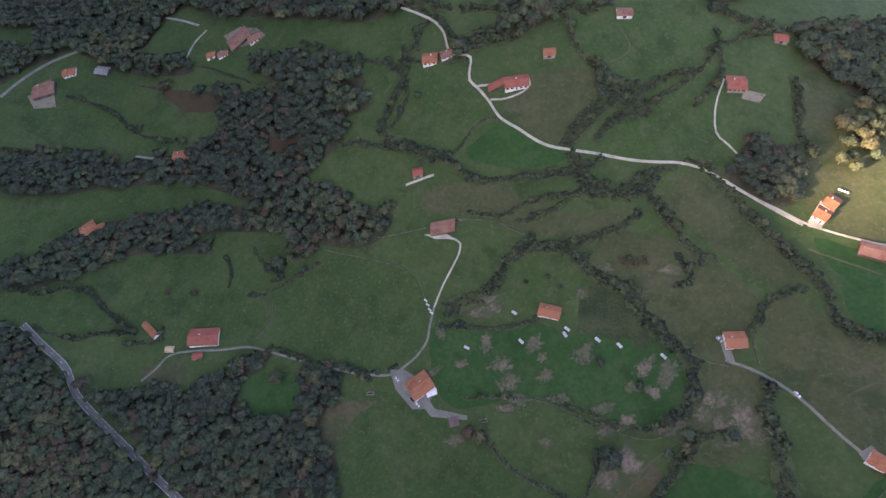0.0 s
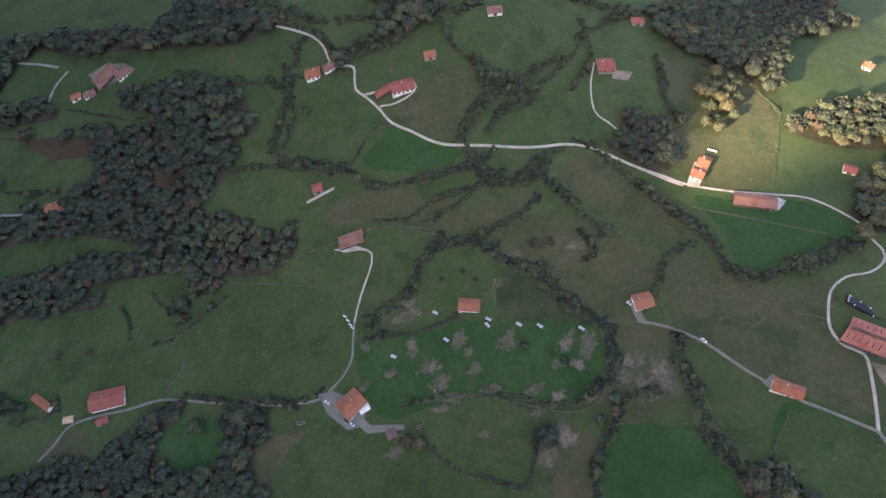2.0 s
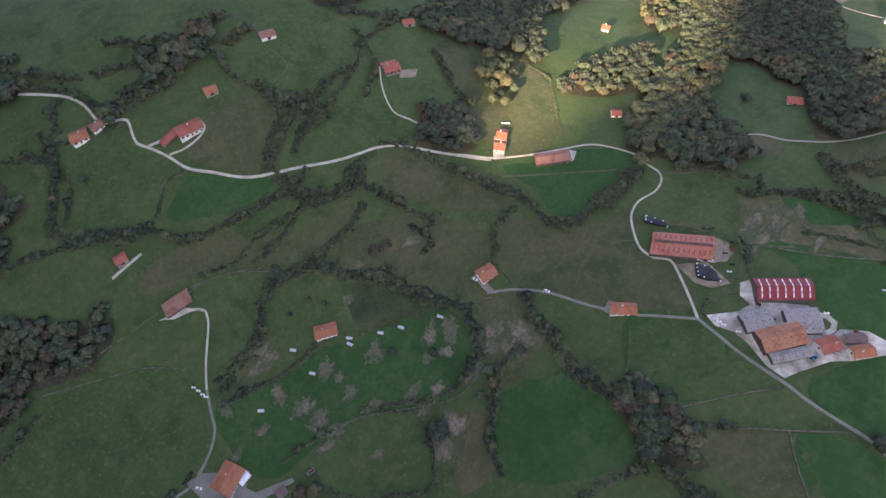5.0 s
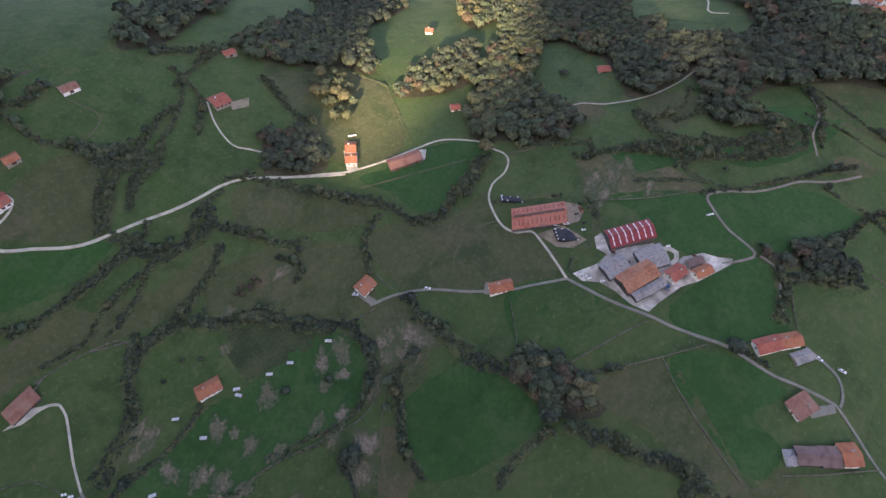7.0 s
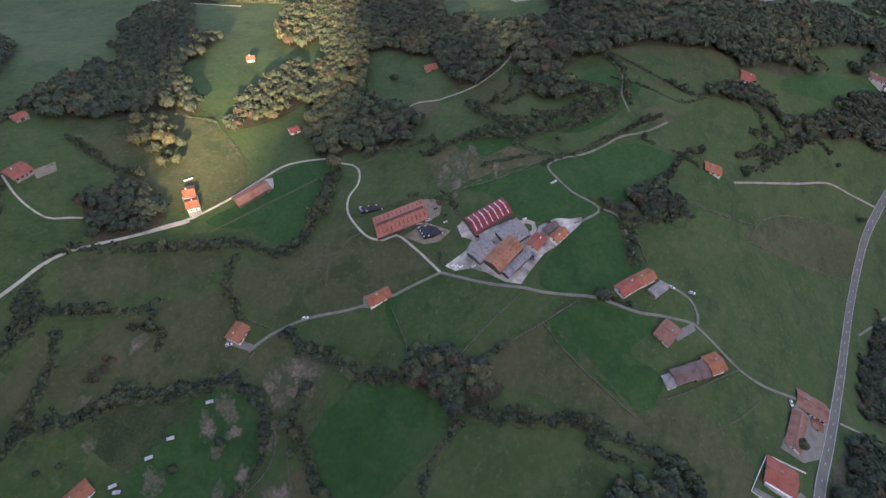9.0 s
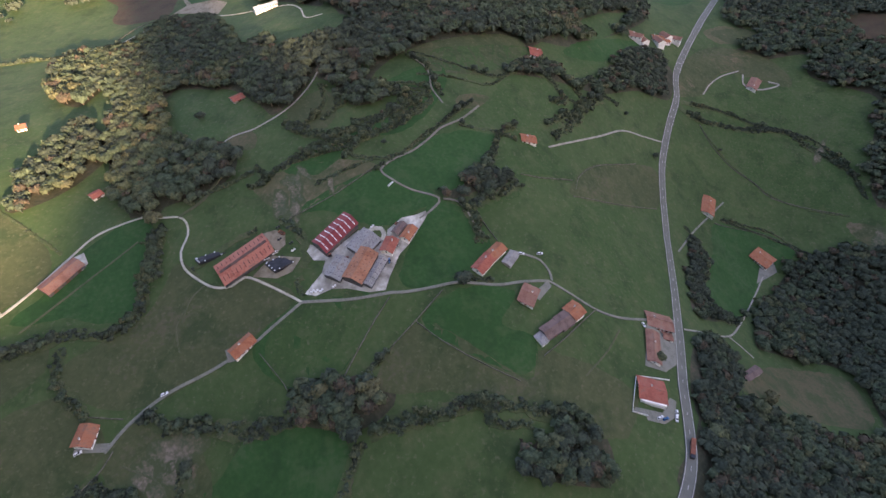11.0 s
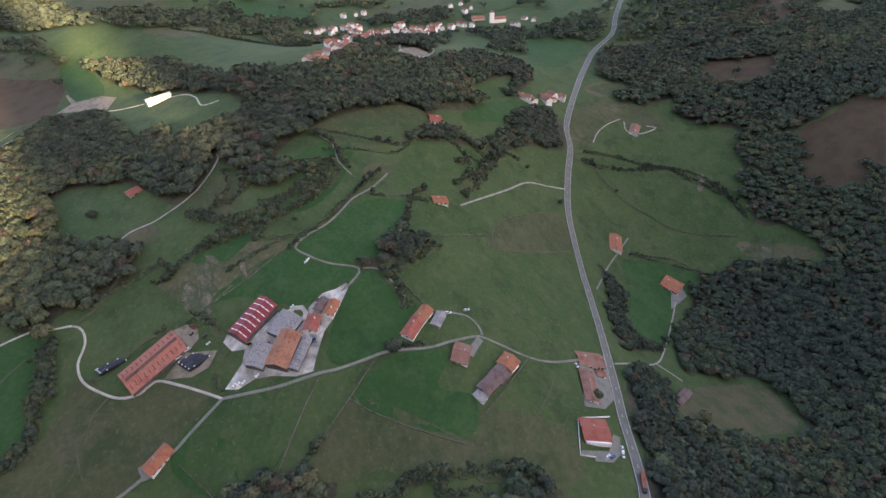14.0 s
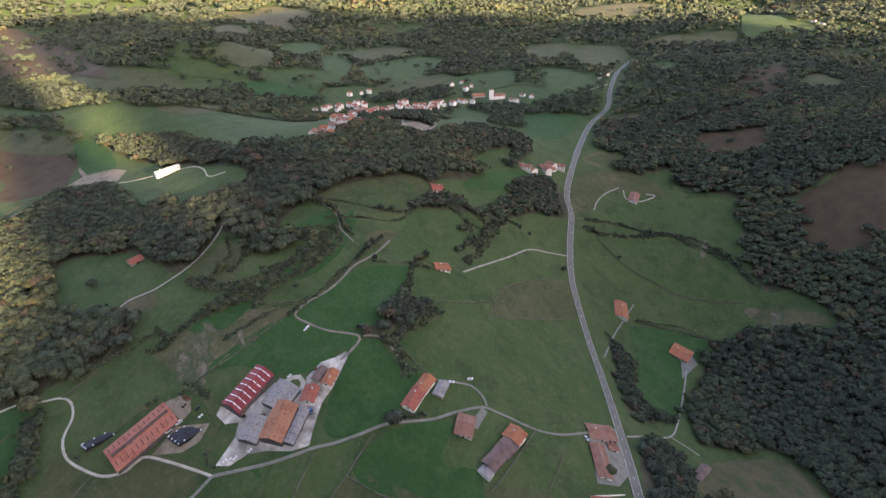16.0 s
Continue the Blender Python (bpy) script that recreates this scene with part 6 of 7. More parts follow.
wood([(165.7, -70), (187.3, -85), (198.8, -113.8), (182.1, -124.1), (166.6, -117.3)], 6.5)
wood([(182.8, 59.6), (195.1, 51.7), (193.6, 34.1), (183.8, 19.4), (169.6, 25), (174.7, 40.8)], 6.5)
wood([(187.3, 50.3), (193.9, 40.4), (187, 24), (168.1, 22.9), (172, 40.4)], 7)
wood([(-3.7, 411.2), (23, 415.8), (58.3, 422.6), (-14, 422)], 8)
wood([(-72.6, 398.3), (-51.9, 388.7), (-48.2, 379.4), (-65.6, 384.3)], 8)
wood([(219, 405.2), (251.9, 434.5), (294, 466.6), (269.2, 367.8), (248.6, 366), (229.9, 385.8)], 8)
wood([(228.7, 339.9), (242, 349.4), (253, 341.3), (244.9, 313.7), (232.3, 303.1), (226.2, 316.1)], 7.5)
wood([(160.5, 301.6), (183.6, 309.7), (202.3, 300.4), (197.3, 278.6), (186.1, 271.8), (171.8, 285.7)], 7)
wood([(242.9, 339.6), (250.6, 328.3), (231.9, 302.4), (218.3, 303.7), (225.2, 322.8)], 7)
wood([(444.4, 100.4), (451.7, 68.5), (431.5, 55.7), (418.4, 76.1), (427.7, 91.8)], 8)
wood([(427.4, 602.3), (499.1, 592.6), (435.7, 509.3), (365.2, 441), (306.3, 372.1), (277.2, 374.2), (267.3, 394.4)], 8)
wood([(495.5, 429.4), (570.6, 466.9), (582.4, 415.8), (533.8, 356.8), (473.3, 322.4), (486.3, 353.3), (442.3, 355.8), (464.5, 403)], 8)
wood([(-229.8, 543.4), (-178.4, 481.3), (-137.2, 449.8), (-133, 436), (-167.9, 438), (-220.2, 468.1)], 8)
wood([(-190, 408.2), (-170.8, 401.4), (-163, 386.4), (-178.2, 382), (-196.6, 392.4)], 8)
wood([(-25.5, 422.7), (10.4, 417.7), (22.3, 432.1), (51.8, 438.9), (68.9, 429.8), (17.1, 405.4), (-13.6, 389), (-31.6, 389.7)], 8)
wood([(251, 364.2), (268.3, 364.1), (253.8, 324.9), (231.6, 299.1), (220.9, 299.9), (226.2, 319.4), (233.8, 338.8)], 6)
wood([(353.8, -11.9), (370.1, -30.9), (373, -43), (364.4, -46.4), (345.9, -32.3), (341.2, -17.5)], 6)
wood([(135.2, 481.6), (151.4, 489.9), (178, 496.6), (224.6, 546.3), (283.6, 612.2), (260.5, 531), (213.8, 482.3), (167.3, 445.5), (143.1, 433.8), (119.5, 435.3), (117.3, 441.2)], 9)
wood([(217.9, 762.2), (241.4, 716.7), (204.7, 634.7), (154.6, 535.8)], 9)
wood([(669.2, -159), (685.2, -192), (692.1, -241.2), (649.2, -239.7), (630.6, -204.7), (614.4, -165.1), (636.3, -154.2)], 7)
wood([(301.4, -205), (319.9, -240.8), (296.3, -234.4), (254.4, -212.2), (235.1, -194.8), (246.1, -186.3)], 7)
wood([(448.4, -241.5), (460.2, -256.6), (410.8, -247.5), (384.8, -251.7), (373.8, -266.5), (349.5, -236.8), (349.9, -217.6), (389.3, -225.1)], 5)
wood([(447.6, -303.1), (455.8, -318.2), (429.3, -311.0), (384.2, -285.6), (370.5, -266.3), (401.8, -278.8)], 5)
wood([(603.0, 71.6), (631.6, 38.0), (665.1, -11.5), (700.3, -70.3), (841.5, -141.2), (862.0, -198.5), (814.5, -227.5), (771.4, -186.9), (682.4, -130.3), (620.3, -89.4), (569.2, -61.3), (550.6, -26.1), (528.5, 17.1), (530.4, 49.7), (545.0, 85.0)], 8.5)
# hedges
hedge([(40, 305.5), (53.2, 295.9), (64.4, 303.3)], 5, 5)
hedge([(126.8, 341.3), (143.7, 364.6), (145.6, 386.9), (141.1, 405.4)], 5, 5)
hedge([(69.6, 356.2), (38, 376.3), (25.9, 403.4)], 5, 5)
hedge([(-60.6, 381.2), (-32.5, 385.4), (-8.4, 392.2), (8.4, 407.6), (29.1, 418.9)], 6, 6)
hedge([(-472, 184.5), (-437.6, 180.5), (-409.4, 191.4), (-386.1, 189.8), (-356.4, 172.9), (-329.2, 161.2)], 6, 6)
hedge([(-422.9, 150.5), (-389, 146.4), (-360.8, 156.5), (-329.2, 161.2)], 5, 4)
hedge([(-230.6, 242.5), (-215.9, 228.7), (-196.8, 219.9), (-207.1, 215)], 4, 4)
hedge([(-111.9, 328.1), (-101.6, 343.9), (-102.4, 365.7), (-114.5, 376.4)], 4, 4)
hedge([(-95.7, 387.5), (-98.1, 402.3), (-89.4, 410.9)], 5, 5)
hedge([(-159.1, 322.2), (-115.2, 315.9), (-74, 308.9), (-53.9, 301.9)], 5, 5)
hedge([(-54.1, 303.9), (-42.2, 319), (-34.3, 328.5), (-20.7, 329.9)], 3, 3)
hedge([(334, 126.9), (349.9, 119.4), (363, 91.4), (374, 67.4)], 5, 5)
hedge([(399, 75.7), (407.9, 54.7), (429.5, 27.2), (404.2, 34.9), (387.5, 53.3), (376, 72.7)], 5, 5)
hedge([(655, -253.5), (670.6, -310.4), (662.3, -365.2), (650.4, -416.2), (610.4, -446.6), (562, -456.5)], 6, 5)
hedge([(628.4, -283.5), (602.7, -308.9), (580.2, -341.7), (561.1, -373.3), (542.6, -436.4)], 2.5, 2)
hedge([(457.1, -255.1), (423.5, -253.8), (377.3, -229.8), (360.9, -241.9), (366.9, -270)], 8, 6)
hedge([(514.5, -291.6), (518.6, -344.8), (503, -374.8)], 3, 3)
hedge([(441.8, 71.2), (453, 44.8), (451.9, 21.4), (431.2, 33.5), (402.8, 56.9), (384.2, 62.9)], 6, 5)
hedge([(400.9, 100.4), (419.1, 90.4), (437.8, 66)], 6, 6)
hedge([(469.7, -81.3), (517.9, -113.9), (577.3, -146.8)], 6, 6)
hedge([(332.6, 87.2), (341.3, 76.8), (360.4, 51.5)], 4, 3)
hedge([(274.5, -26), (272.6, -36.7), (276.8, -45.9)], 6, 5)
hedge([(292.7, 191.3), (268.2, 185.4), (253, 176.4)], 9, 8)
hedge([(931.5, 323.1), (950.4, 268.4), (933.3, 172.8), (763.8, 85.1)], 8, 8)
hedge([(38.8, 309.4), (50, 323.1), (61.1, 337.2), (70.6, 347.7)], 4, 4)
hedge([(73.3, 341.7), (86.1, 338.2), (100.4, 341.1)], 5, 5)
hedge([(49.2, 370), (61.2, 357.7), (70.8, 345.7)], 5, 5)
hedge([(-499.7, 394.8), (-434.6, 376), (-389.7, 350.2), (-331.2, 339.3)], 5, 5)
hedge([(-542.6, 320), (-499.4, 323.4), (-463.6, 331.1)], 5, 5)
hedge([(-258.6, 234.9), (-249.7, 223.1), (-249, 208.7)], 4, 4)
hedge([(-335.9, 150.1), (-304.9, 156.8), (-303.8, 169.5)], 5, 5)
hedge([(31.2, 310.1), (46.7, 322.9), (57.6, 334.9)], 5, 5)
hedge([(501.3, -109.7), (536.2, -119.5), (571, -143.7), (577.4, -164.4)], 6, 6)
hedge([(335.1, -17.1), (321.7, -32.3), (302.4, -34.2)], 5, 5)
hedge([(385.3, -38.2), (423.2, -41.6), (442, -54)], 5, 5)
hedge([(259, -147.4), (258.5, -160.4), (256.3, -175.4)], 4, 4)
hedge([(547.8, 748.6), (535.6, 678.4), (568.5, 656.9), (606.4, 617.6)], 6, 6)
hedge([(493.9, 667.4), (528.1, 587.7), (562.7, 522.1), (588.7, 437.6), (631.9, 398.2)], 6, 6)
hedge([(-219.7, 422.9), (-181, 399.1), (-139.1, 385), (-118.5, 380.9)], 5, 5)
hedge([(-132.3, 447.1), (-104.6, 427.5), (-74.7, 404.7), (-60.2, 383.3)], 6, 6)
hedge([(-32.5, 385.4), (-19.5, 405.2), (-24.7, 428), (-50.6, 443.4)], 6, 6)
hedge([(493.8, 48.5), (482.3, 29.2), (446.4, 9.7)], 5, 5)
hedge([(349.7, 46), (377.8, 25), (413, 5), (454, -15.9)], 4, 4)
hedge([(415.5, -39.4), (385.9, -36.7), (370.4, -30.1)], 4, 4)
hedge([(525.9, -97.1), (527.6, -115.1), (502.8, -106.4)], 5, 5)
hedge([(385.9, 119.1), (402.5, 109.6), (421.4, 104.5), (444.7, 114)], 6, 6)
hedge([(350.9, 140.1), (333.7, 127.3), (330.7, 138.5)], 6, 6)
hedge([(-111.4, 393.4), (-103.5, 370.6), (-111.2, 354.9), (-116.4, 339.2), (-121.8, 323.8)], 5, 5)
hedge([(-417.5, 435), (-351.8, 426.3), (-317.3, 413.8), (-257.3, 387.9)], 3, 3)
hedge([(-257.5, 389.6), (-197.8, 380.2), (-163.9, 372.8)], 3, 3)
hedge([(-214, 223.5), (-199, 230.1), (-173.7, 239.2)], 6, 5)
hedge([(-194.3, 162.8), (-160, 154.6), (-126.6, 151.1), (-93.9, 148.2)], 5, 4)
hedge([(36.1, 316.6), (43.7, 329.9), (58, 343.2), (67.6, 351.1)], 5, 5)
hedge([(56.2, 314.4), (66, 327.8), (80.2, 337.3), (96.1, 339.4)], 4, 4)
hedge([(78.3, 341.7), (90.4, 352), (104.9, 360.7), (124.5, 370.2)], 7, 6)
hedge([(56.2, 349.7), (67, 342.5), (80.5, 341.6)], 10, 6)
hedge([(291.4, 318.8), (278.6, 290.2), (261, 249.1)], 2.5, 1.5)
hedge([(239.8, 368.4), (267.7, 361.4), (284, 337.1), (291.4, 318.8)], 3, 3)
hedge([(201.6, 373.9), (202, 341.2), (204.6, 320.6), (209.2, 310.3)], 9, 8)
hedge([(57.2, 315.4), (68.2, 325), (79.9, 330.5), (94.6, 334.8)], 6, 5)
hedge([(64.6, 354.8), (76.6, 351.5), (88, 341.6)], 14, 8)
hedge([(138.7, 427.8), (162.8, 420.4), (196.7, 418.5), (224.3, 416.6)], 12, 7)
hedge([(134.8, 387.5), (160.2, 402), (185.2, 414.5)], 6, 5)
hedge([(372.3, 80.7), (385.1, 64.3), (393.5, 45.8), (411.6, 36.2)], 4, 3)
hedge([(406.9, 47.7), (417, 34.1), (431.1, 21.9), (441.3, 19.3), (448.4, 29.3), (443.4, 45.9)], 4, 3)
hedge([(499.6, 41.1), (495.8, 10.2), (495, -20), (504.1, -37.3), (538.8, -57.3)], 4, 3)
hedge([(516.2, -43.5), (538.8, -57.3), (560, -78.6)], 12, 7)
hedge([(538.3, -68.9), (539.1, -86.3), (523, -101.4), (508.1, -85.8)], 9, 6)
hedge([(416.8, -9.5), (419.3, -24.8), (425.3, -41.5), (426.2, -56)], 4, 3)
hedge([(425.3, -41.5), (399.1, -37.3), (375.8, -28.5)], 5, 4)
hedge([(333.8, -20), (323.4, -29.5), (311.6, -34), (308.1, -41.1)], 6, 5)
hedge([(436.6, 101), (436.4, 73), (439.5, 45.6), (436.3, 36)], 10, 6)
hedge([(395.7, 132.4), (383, 98.5), (391.6, 70), (417.5, 43)], 9, 6)
hedge([(407.1, 41.8), (418.9, 25.3), (438.8, 17.9)], 4, 3)
hedge([(365.3, 73.9), (361.4, 60.9), (363.4, 40.8), (369.4, 29.2)], 4, 3)
hedge([(376.8, 73.9), (381.6, 59.9), (387.5, 52.3)], 5, 4)
hedge([(468.6, 34.6), (476.2, 1), (484.6, -28.7), (525.7, -50.4)], 3, 3)
hedge([(333.1, -21), (318.9, -28.9), (307.9, -36.5)], 6, 5)
hedge([(-96.7, 413.7), (-96.6, 399.1), (-100.2, 391.4), (-106.1, 384.8), (-111.5, 380.4)], 5, 4)
hedge([(-121, 379.8), (-108.7, 370.7), (-106, 361.3), (-111, 348.9), (-115.6, 338.7), (-123.6, 333.7)], 5, 4)
hedge([(-104.3, 381.9), (-84.4, 376.6), (-66.5, 374.5), (-52.5, 376.3)], 4, 3)
hedge([(-122.3, 329.3), (-98.5, 315.4), (-78.1, 306.9), (-56.6, 303.9)], 10, 6)
hedge([(-8.4, 392.2), (-3.9, 403.2), (8.4, 407.6), (22.5, 409.4)], 7, 5)
hedge([(-12.4, 418.6), (10.4, 417.7), (36.8, 411.7), (57.1, 419.3)], 11, 7)
hedge([(-54.7, 388.1), (-44.4, 393.8), (-25.6, 397.3), (-18.6, 410), (-8.1, 417.3)], 14, 8)
hedge([(-63.3, 417.8), (-49.4, 417.7), (-27.3, 412.7)], 7, 6)
hedge([(53.2, 363.9), (59.7, 353.6), (67.9, 349.7), (74.4, 339.5)], 10, 7)
hedge([(61.9, 347.8), (51, 338), (40.4, 323.7), (34.4, 309.8)], 7, 5)
hedge([(92.6, 338.1), (105.3, 349.8), (117.2, 357.7), (131, 371.4), (140.7, 387.3)], 5, 4)
hedge([(58.5, 315.2), (70.4, 325.1), (87.5, 336.8)], 3, 3)
hedge([(-170.5, 515), (-136.7, 475.4), (-116.7, 463.3)], 9, 6)
hedge([(-131.8, 462.2), (-103.5, 438), (-72.5, 418.8)], 8, 6)
hedge([(563.2, -81), (558.1, -104.8), (544.3, -121.8)], 8, 6)
hedge([(460, -89.6), (498.5, -110.3), (540, -127.5), (568.2, -144.3)], 9, 6)
hedge([(472.3, -238.8), (459.7, -245.1), (434, -243), (413.1, -241.9)], 6, 5)
hedge([(512.8, -287.7), (512.4, -331.6), (502.7, -370.4), (493.4, -387.1)], 4, 3)
hedge([(-41.0, 288.7), (-25.7, 287.3), (-10.8, 287.4), (13.0, 289.0), (35.3, 292.8), (46.7, 291.8)], 6, 4.5)
hedge([(3.6, 257.8), (18.4, 261.9), (34.0, 268.1), (45.7, 276.8), (63.0, 278.7), (80.5, 275.7)], 5, 4)
hedge([(11.6, 243.1), (27.2, 238.8), (45.4, 240.7), (63.0, 247.2), (78.7, 253.7), (94.6, 265.5)], 6, 4.5)
hedge([(50.2, 232.0), (68.3, 222.8), (92.2, 210.8), (98.4, 199.6), (104.3, 187.7), (120.9, 170.6), (134.6, 161.2)], 9, 5.5)
hedge([(35.8, 308.6), (44.0, 296.8), (51.1, 289.1), (64.4, 280.8), (81.2, 276.7), (95.5, 281.2), (104.5, 295.9)], 9, 5.5)
hedge([(96.1, 280.8), (108.0, 266.0), (118.6, 252.8), (128.8, 241.2), (143.9, 230.9)], 8, 5)
hedge([(123.2, 301.8), (141.8, 294.1), (160.4, 270.8), (177.5, 251.4), (193.6, 230.0), (207.3, 212.5), (209.9, 195.6), (216.3, 183.4), (229.2, 177.4), (244.7, 182.9), (262.2, 187.4), (284.5, 195.6)], 9, 6)
hedge([(197.6, 213.0), (182.5, 207.9), (172.2, 197.8), (163.7, 180.6)], 7, 5)
hedge([(18.0, 249.5), (5.6, 239.6), (-3.3, 222.9), (-14.3, 211.3), (-30.4, 205.9), (-45.8, 199.7)], 6, 4.5)
hedge([(-33.0, 188.1), (-9.9, 183.9), (7.4, 185.1), (23.5, 188.7), (34.8, 190.0)], 4, 3)
hedge([(40.3, 137.7), (61.5, 129.4), (82.6, 119.3), (104.1, 117.9), (122.8, 129.1), (130.8, 142.0), (131.2, 158.2)], 4, 3)
hedge([(169.0, 148.0), (164.8, 128.3), (167.8, 106.3), (167.9, 85.3), (173.6, 66.4), (179.2, 50.9)], 11, 7)
hedge([(173.0, 13.5), (180.9, -3.2), (186.4, -21.1), (195.8, -38.8), (195.2, -53.8)], 10, 7)
hedge([(144.9, 118.8), (126.4, 108.7), (110.4, 86.4), (104.5, 73.0), (101.1, 54.7)], 5, 4)
hedge([(119.7, 235.4), (128.2, 223.4), (127.7, 215.9), (118.4, 213.4)], 5, 4)
hedge([(218.0, 11.2), (211.7, 16.0), (203.5, 23.3)], 4, 3)
hedge([(127.0, 20.6), (140.2, 22.7), (153.5, 20.5), (167.0, 18.3)], 7, 5)
field_wall([(210.3, 90.6), (196.3, 72.4), (188.9, 63.1), (198.5, 52.8)])
field_wall([(251.3, 16.7), (230.6, 24.9), (200.6, 35.2)])
field_wall([(260.5, -15.3), (237.3, -1.4), (219.8, 10.5)])
field_wall([(237.7, -1.8), (228.6, -18.9), (219.7, -43.1), (213.3, -68.3)])
field_wall([(233.0, -81.9), (249.7, -95.4), (284.5, -120.0)])
field_wall([(302.0, 98.4), (325.5, 69.9), (354.3, 45.6)])
field_wall([(-43.7, 260.9), (-18.7, 259.4), (0.4, 253.4), (17.5, 246.2)])
field_wall([(124.7, 169.2), (138.9, 161.5), (149.4, 158.7)])
field_wall([(163.5, 182.5), (165.2, 168.4), (166.1, 160.0)])
field_wall([(75.7, 99.7), (73.7, 88.2), (68.8, 78.0)])
field_wall([(125.2, 132.1), (116.0, 116.0), (98.3, 110.6), (68.9, 121.0), (40.6, 132.0), (21.0, 135.3)])
hedge([(-122.4, 330.7), (-112.0, 348.0), (-104.8, 364.8), (-112.4, 377.8)], 4, 3)
hedge([(-57.6, 303.6), (-44.8, 293.8), (-25.6, 287.1), (-2.7, 287.6), (23.5, 289.5), (39.2, 292.2), (52.0, 283.5), (59.0, 276.3), (76.8, 280.5), (85.8, 284.3)], 7, 5)
hedge([(-35.7, 266.3), (-9.3, 263.2), (7.3, 270.1), (27.2, 275.0), (49.5, 278.3)], 5, 4)
hedge([(13.1, 242.9), (38.6, 243.0), (61.4, 247.5), (79.1, 255.3), (91.2, 266.5)], 6, 4.5)
hedge([(-47.3, 185.4), (-29.3, 184.4), (-11.5, 184.1), (14.7, 187.0), (27.0, 191.7)], 4, 3)
hedge([(-43.6, 192.8), (-24.4, 201.0), (-8.7, 212.0), (-3.3, 226.0), (8.3, 235.9), (21.9, 241.6), (39.2, 239.0), (59.4, 231.9)], 8, 5)
hedge([(55.2, 232.6), (69.0, 219.2), (86.9, 210.5), (101.7, 191.4), (118.8, 175.8), (128.4, 160.3), (129.2, 142.1), (121.0, 127.5), (110.6, 122.0)], 10, 6)
hedge([(-21.4, 133.5), (12.3, 135.4), (44.2, 131.5), (72.5, 118.0)], 3, 2.5)
hedge([(-3.8, 111.7), (14.1, 90.6), (43.0, 76.5), (62.6, 70.3), (72.2, 89.5), (72.4, 103.1)], 4, 3)
hedge([(103.2, 60.5), (104.1, 76.7), (116.9, 91.6), (131.7, 114.0)], 6, 5)
hedge([(84.9, 284.4), (99.5, 292.6), (117.4, 296.7)], 4, 3.5)
hedge([(-227.3, 204.2), (-211.4, 205.9), (-191.8, 214.6), (-162.1, 231.4)], 5, 3.5)
hedge([(-149.9, 152.0), (-126.3, 150.8), (-98.1, 144.4)], 8, 5)
field_wall([(-163.4, 241.6), (-104.1, 231.2), (-84.9, 226.5), (-70.9, 218.6), (-59.6, 199.3)])
field_wall([(-211.1, 198.5), (-200.3, 188.2), (-200.5, 179.0), (-213.8, 166.5)])
field_wall([(-51.4, 306.8), (-43.9, 317.3), (-38.9, 326.4), (-24.8, 329.3)])
field_wall([(-113.5, 248.4), (-91.5, 251.8), (-69.0, 255.4)])
field_wall([(-18.6, 259.4), (8.2, 252.5), (12.9, 239.3)])
field_wall([(-36.9, 261.0), (-51.0, 256.5)])
field_wall([(406.3, -110.0), (430.1, -115.4), (463.6, -136.0), (510.6, -182.3)])
field_wall([(395.0, -107.0), (422.1, -146.0), (467.3, -202.7)])
field_wall([(415.8, -107.1), (395.6, -80.3), (386.1, -61.1)])
field_wall([(503.2, -280.6), (512.5, -328.0), (509.1, -355.8), (494.1, -378.3)])
field_wall([(331.6, -30.0), (320.0, -37.7), (309.3, -47.2)])
field_wall([(634.6, -278.5), (613.6, -291.8), (593.5, -314.2), (579.7, -341.4), (564.6, -359.5), (554.4, -399.6), (545.4, -430.6)])
hedge([(647.7, -247.7), (641.1, -270.3), (647.8, -304.3), (654.4, -346.6), (661.6, -388.5), (640.3, -412.7), (616.5, -437.8), (593.2, -454.1)], 9, 6)
hedge([(189.4, -28.5), (196.4, -41.2), (199.5, -60.4), (198.8, -79.9), (201.2, -100.3), (197.9, -110.1)], 10, 6)
hedge([(196.4, -57.0), (190.5, -50.3), (187.6, -56.4), (190.9, -75.7)], 6, 4)
hedge([(359.8, 73.6), (381.8, 62.4), (393.6, 47.0), (413.8, 37.0), (435.0, 41.8), (439.3, 66.1), (434.8, 92.1), (419.8, 94.8)], 7, 5)
hedge([(404.8, 41.7), (419.0, 26.9), (439.6, 17.2), (443.2, 33.5)], 4, 3)
hedge([(373.1, 71.6), (362.3, 64.6), (361.5, 50.6)], 3, 2.5)
hedge([(348.7, 118.5), (360.3, 108.7), (371.8, 94.4), (378.4, 78.7)], 9, 5)
hedge([(333.0, -26.0), (342.7, -32.1), (360.2, -49.0), (374.9, -60.5)], 12, 7)
hedge([(302.2, 104.4), (293.0, 89.7), (277.7, 77.9), (265.4, 78.3)], 7, 4.5)
hedge([(247.6, 66.8), (248.0, 53.6), (251.0, 37.3), (255.5, 21.1)], 3, 1.6)
hedge([(314.4, 179.5), (325.8, 168.4), (335.4, 153.9), (345.6, 141.0)], 6, 4)
hedge([(261.3, 154.1), (271.2, 145.4), (282.3, 134.8), (292.9, 119.7)], 5, 2.5)
hedge([(247.8, 72.6), (255.8, 79.2), (259.9, 75.9)], 4, 2.5)
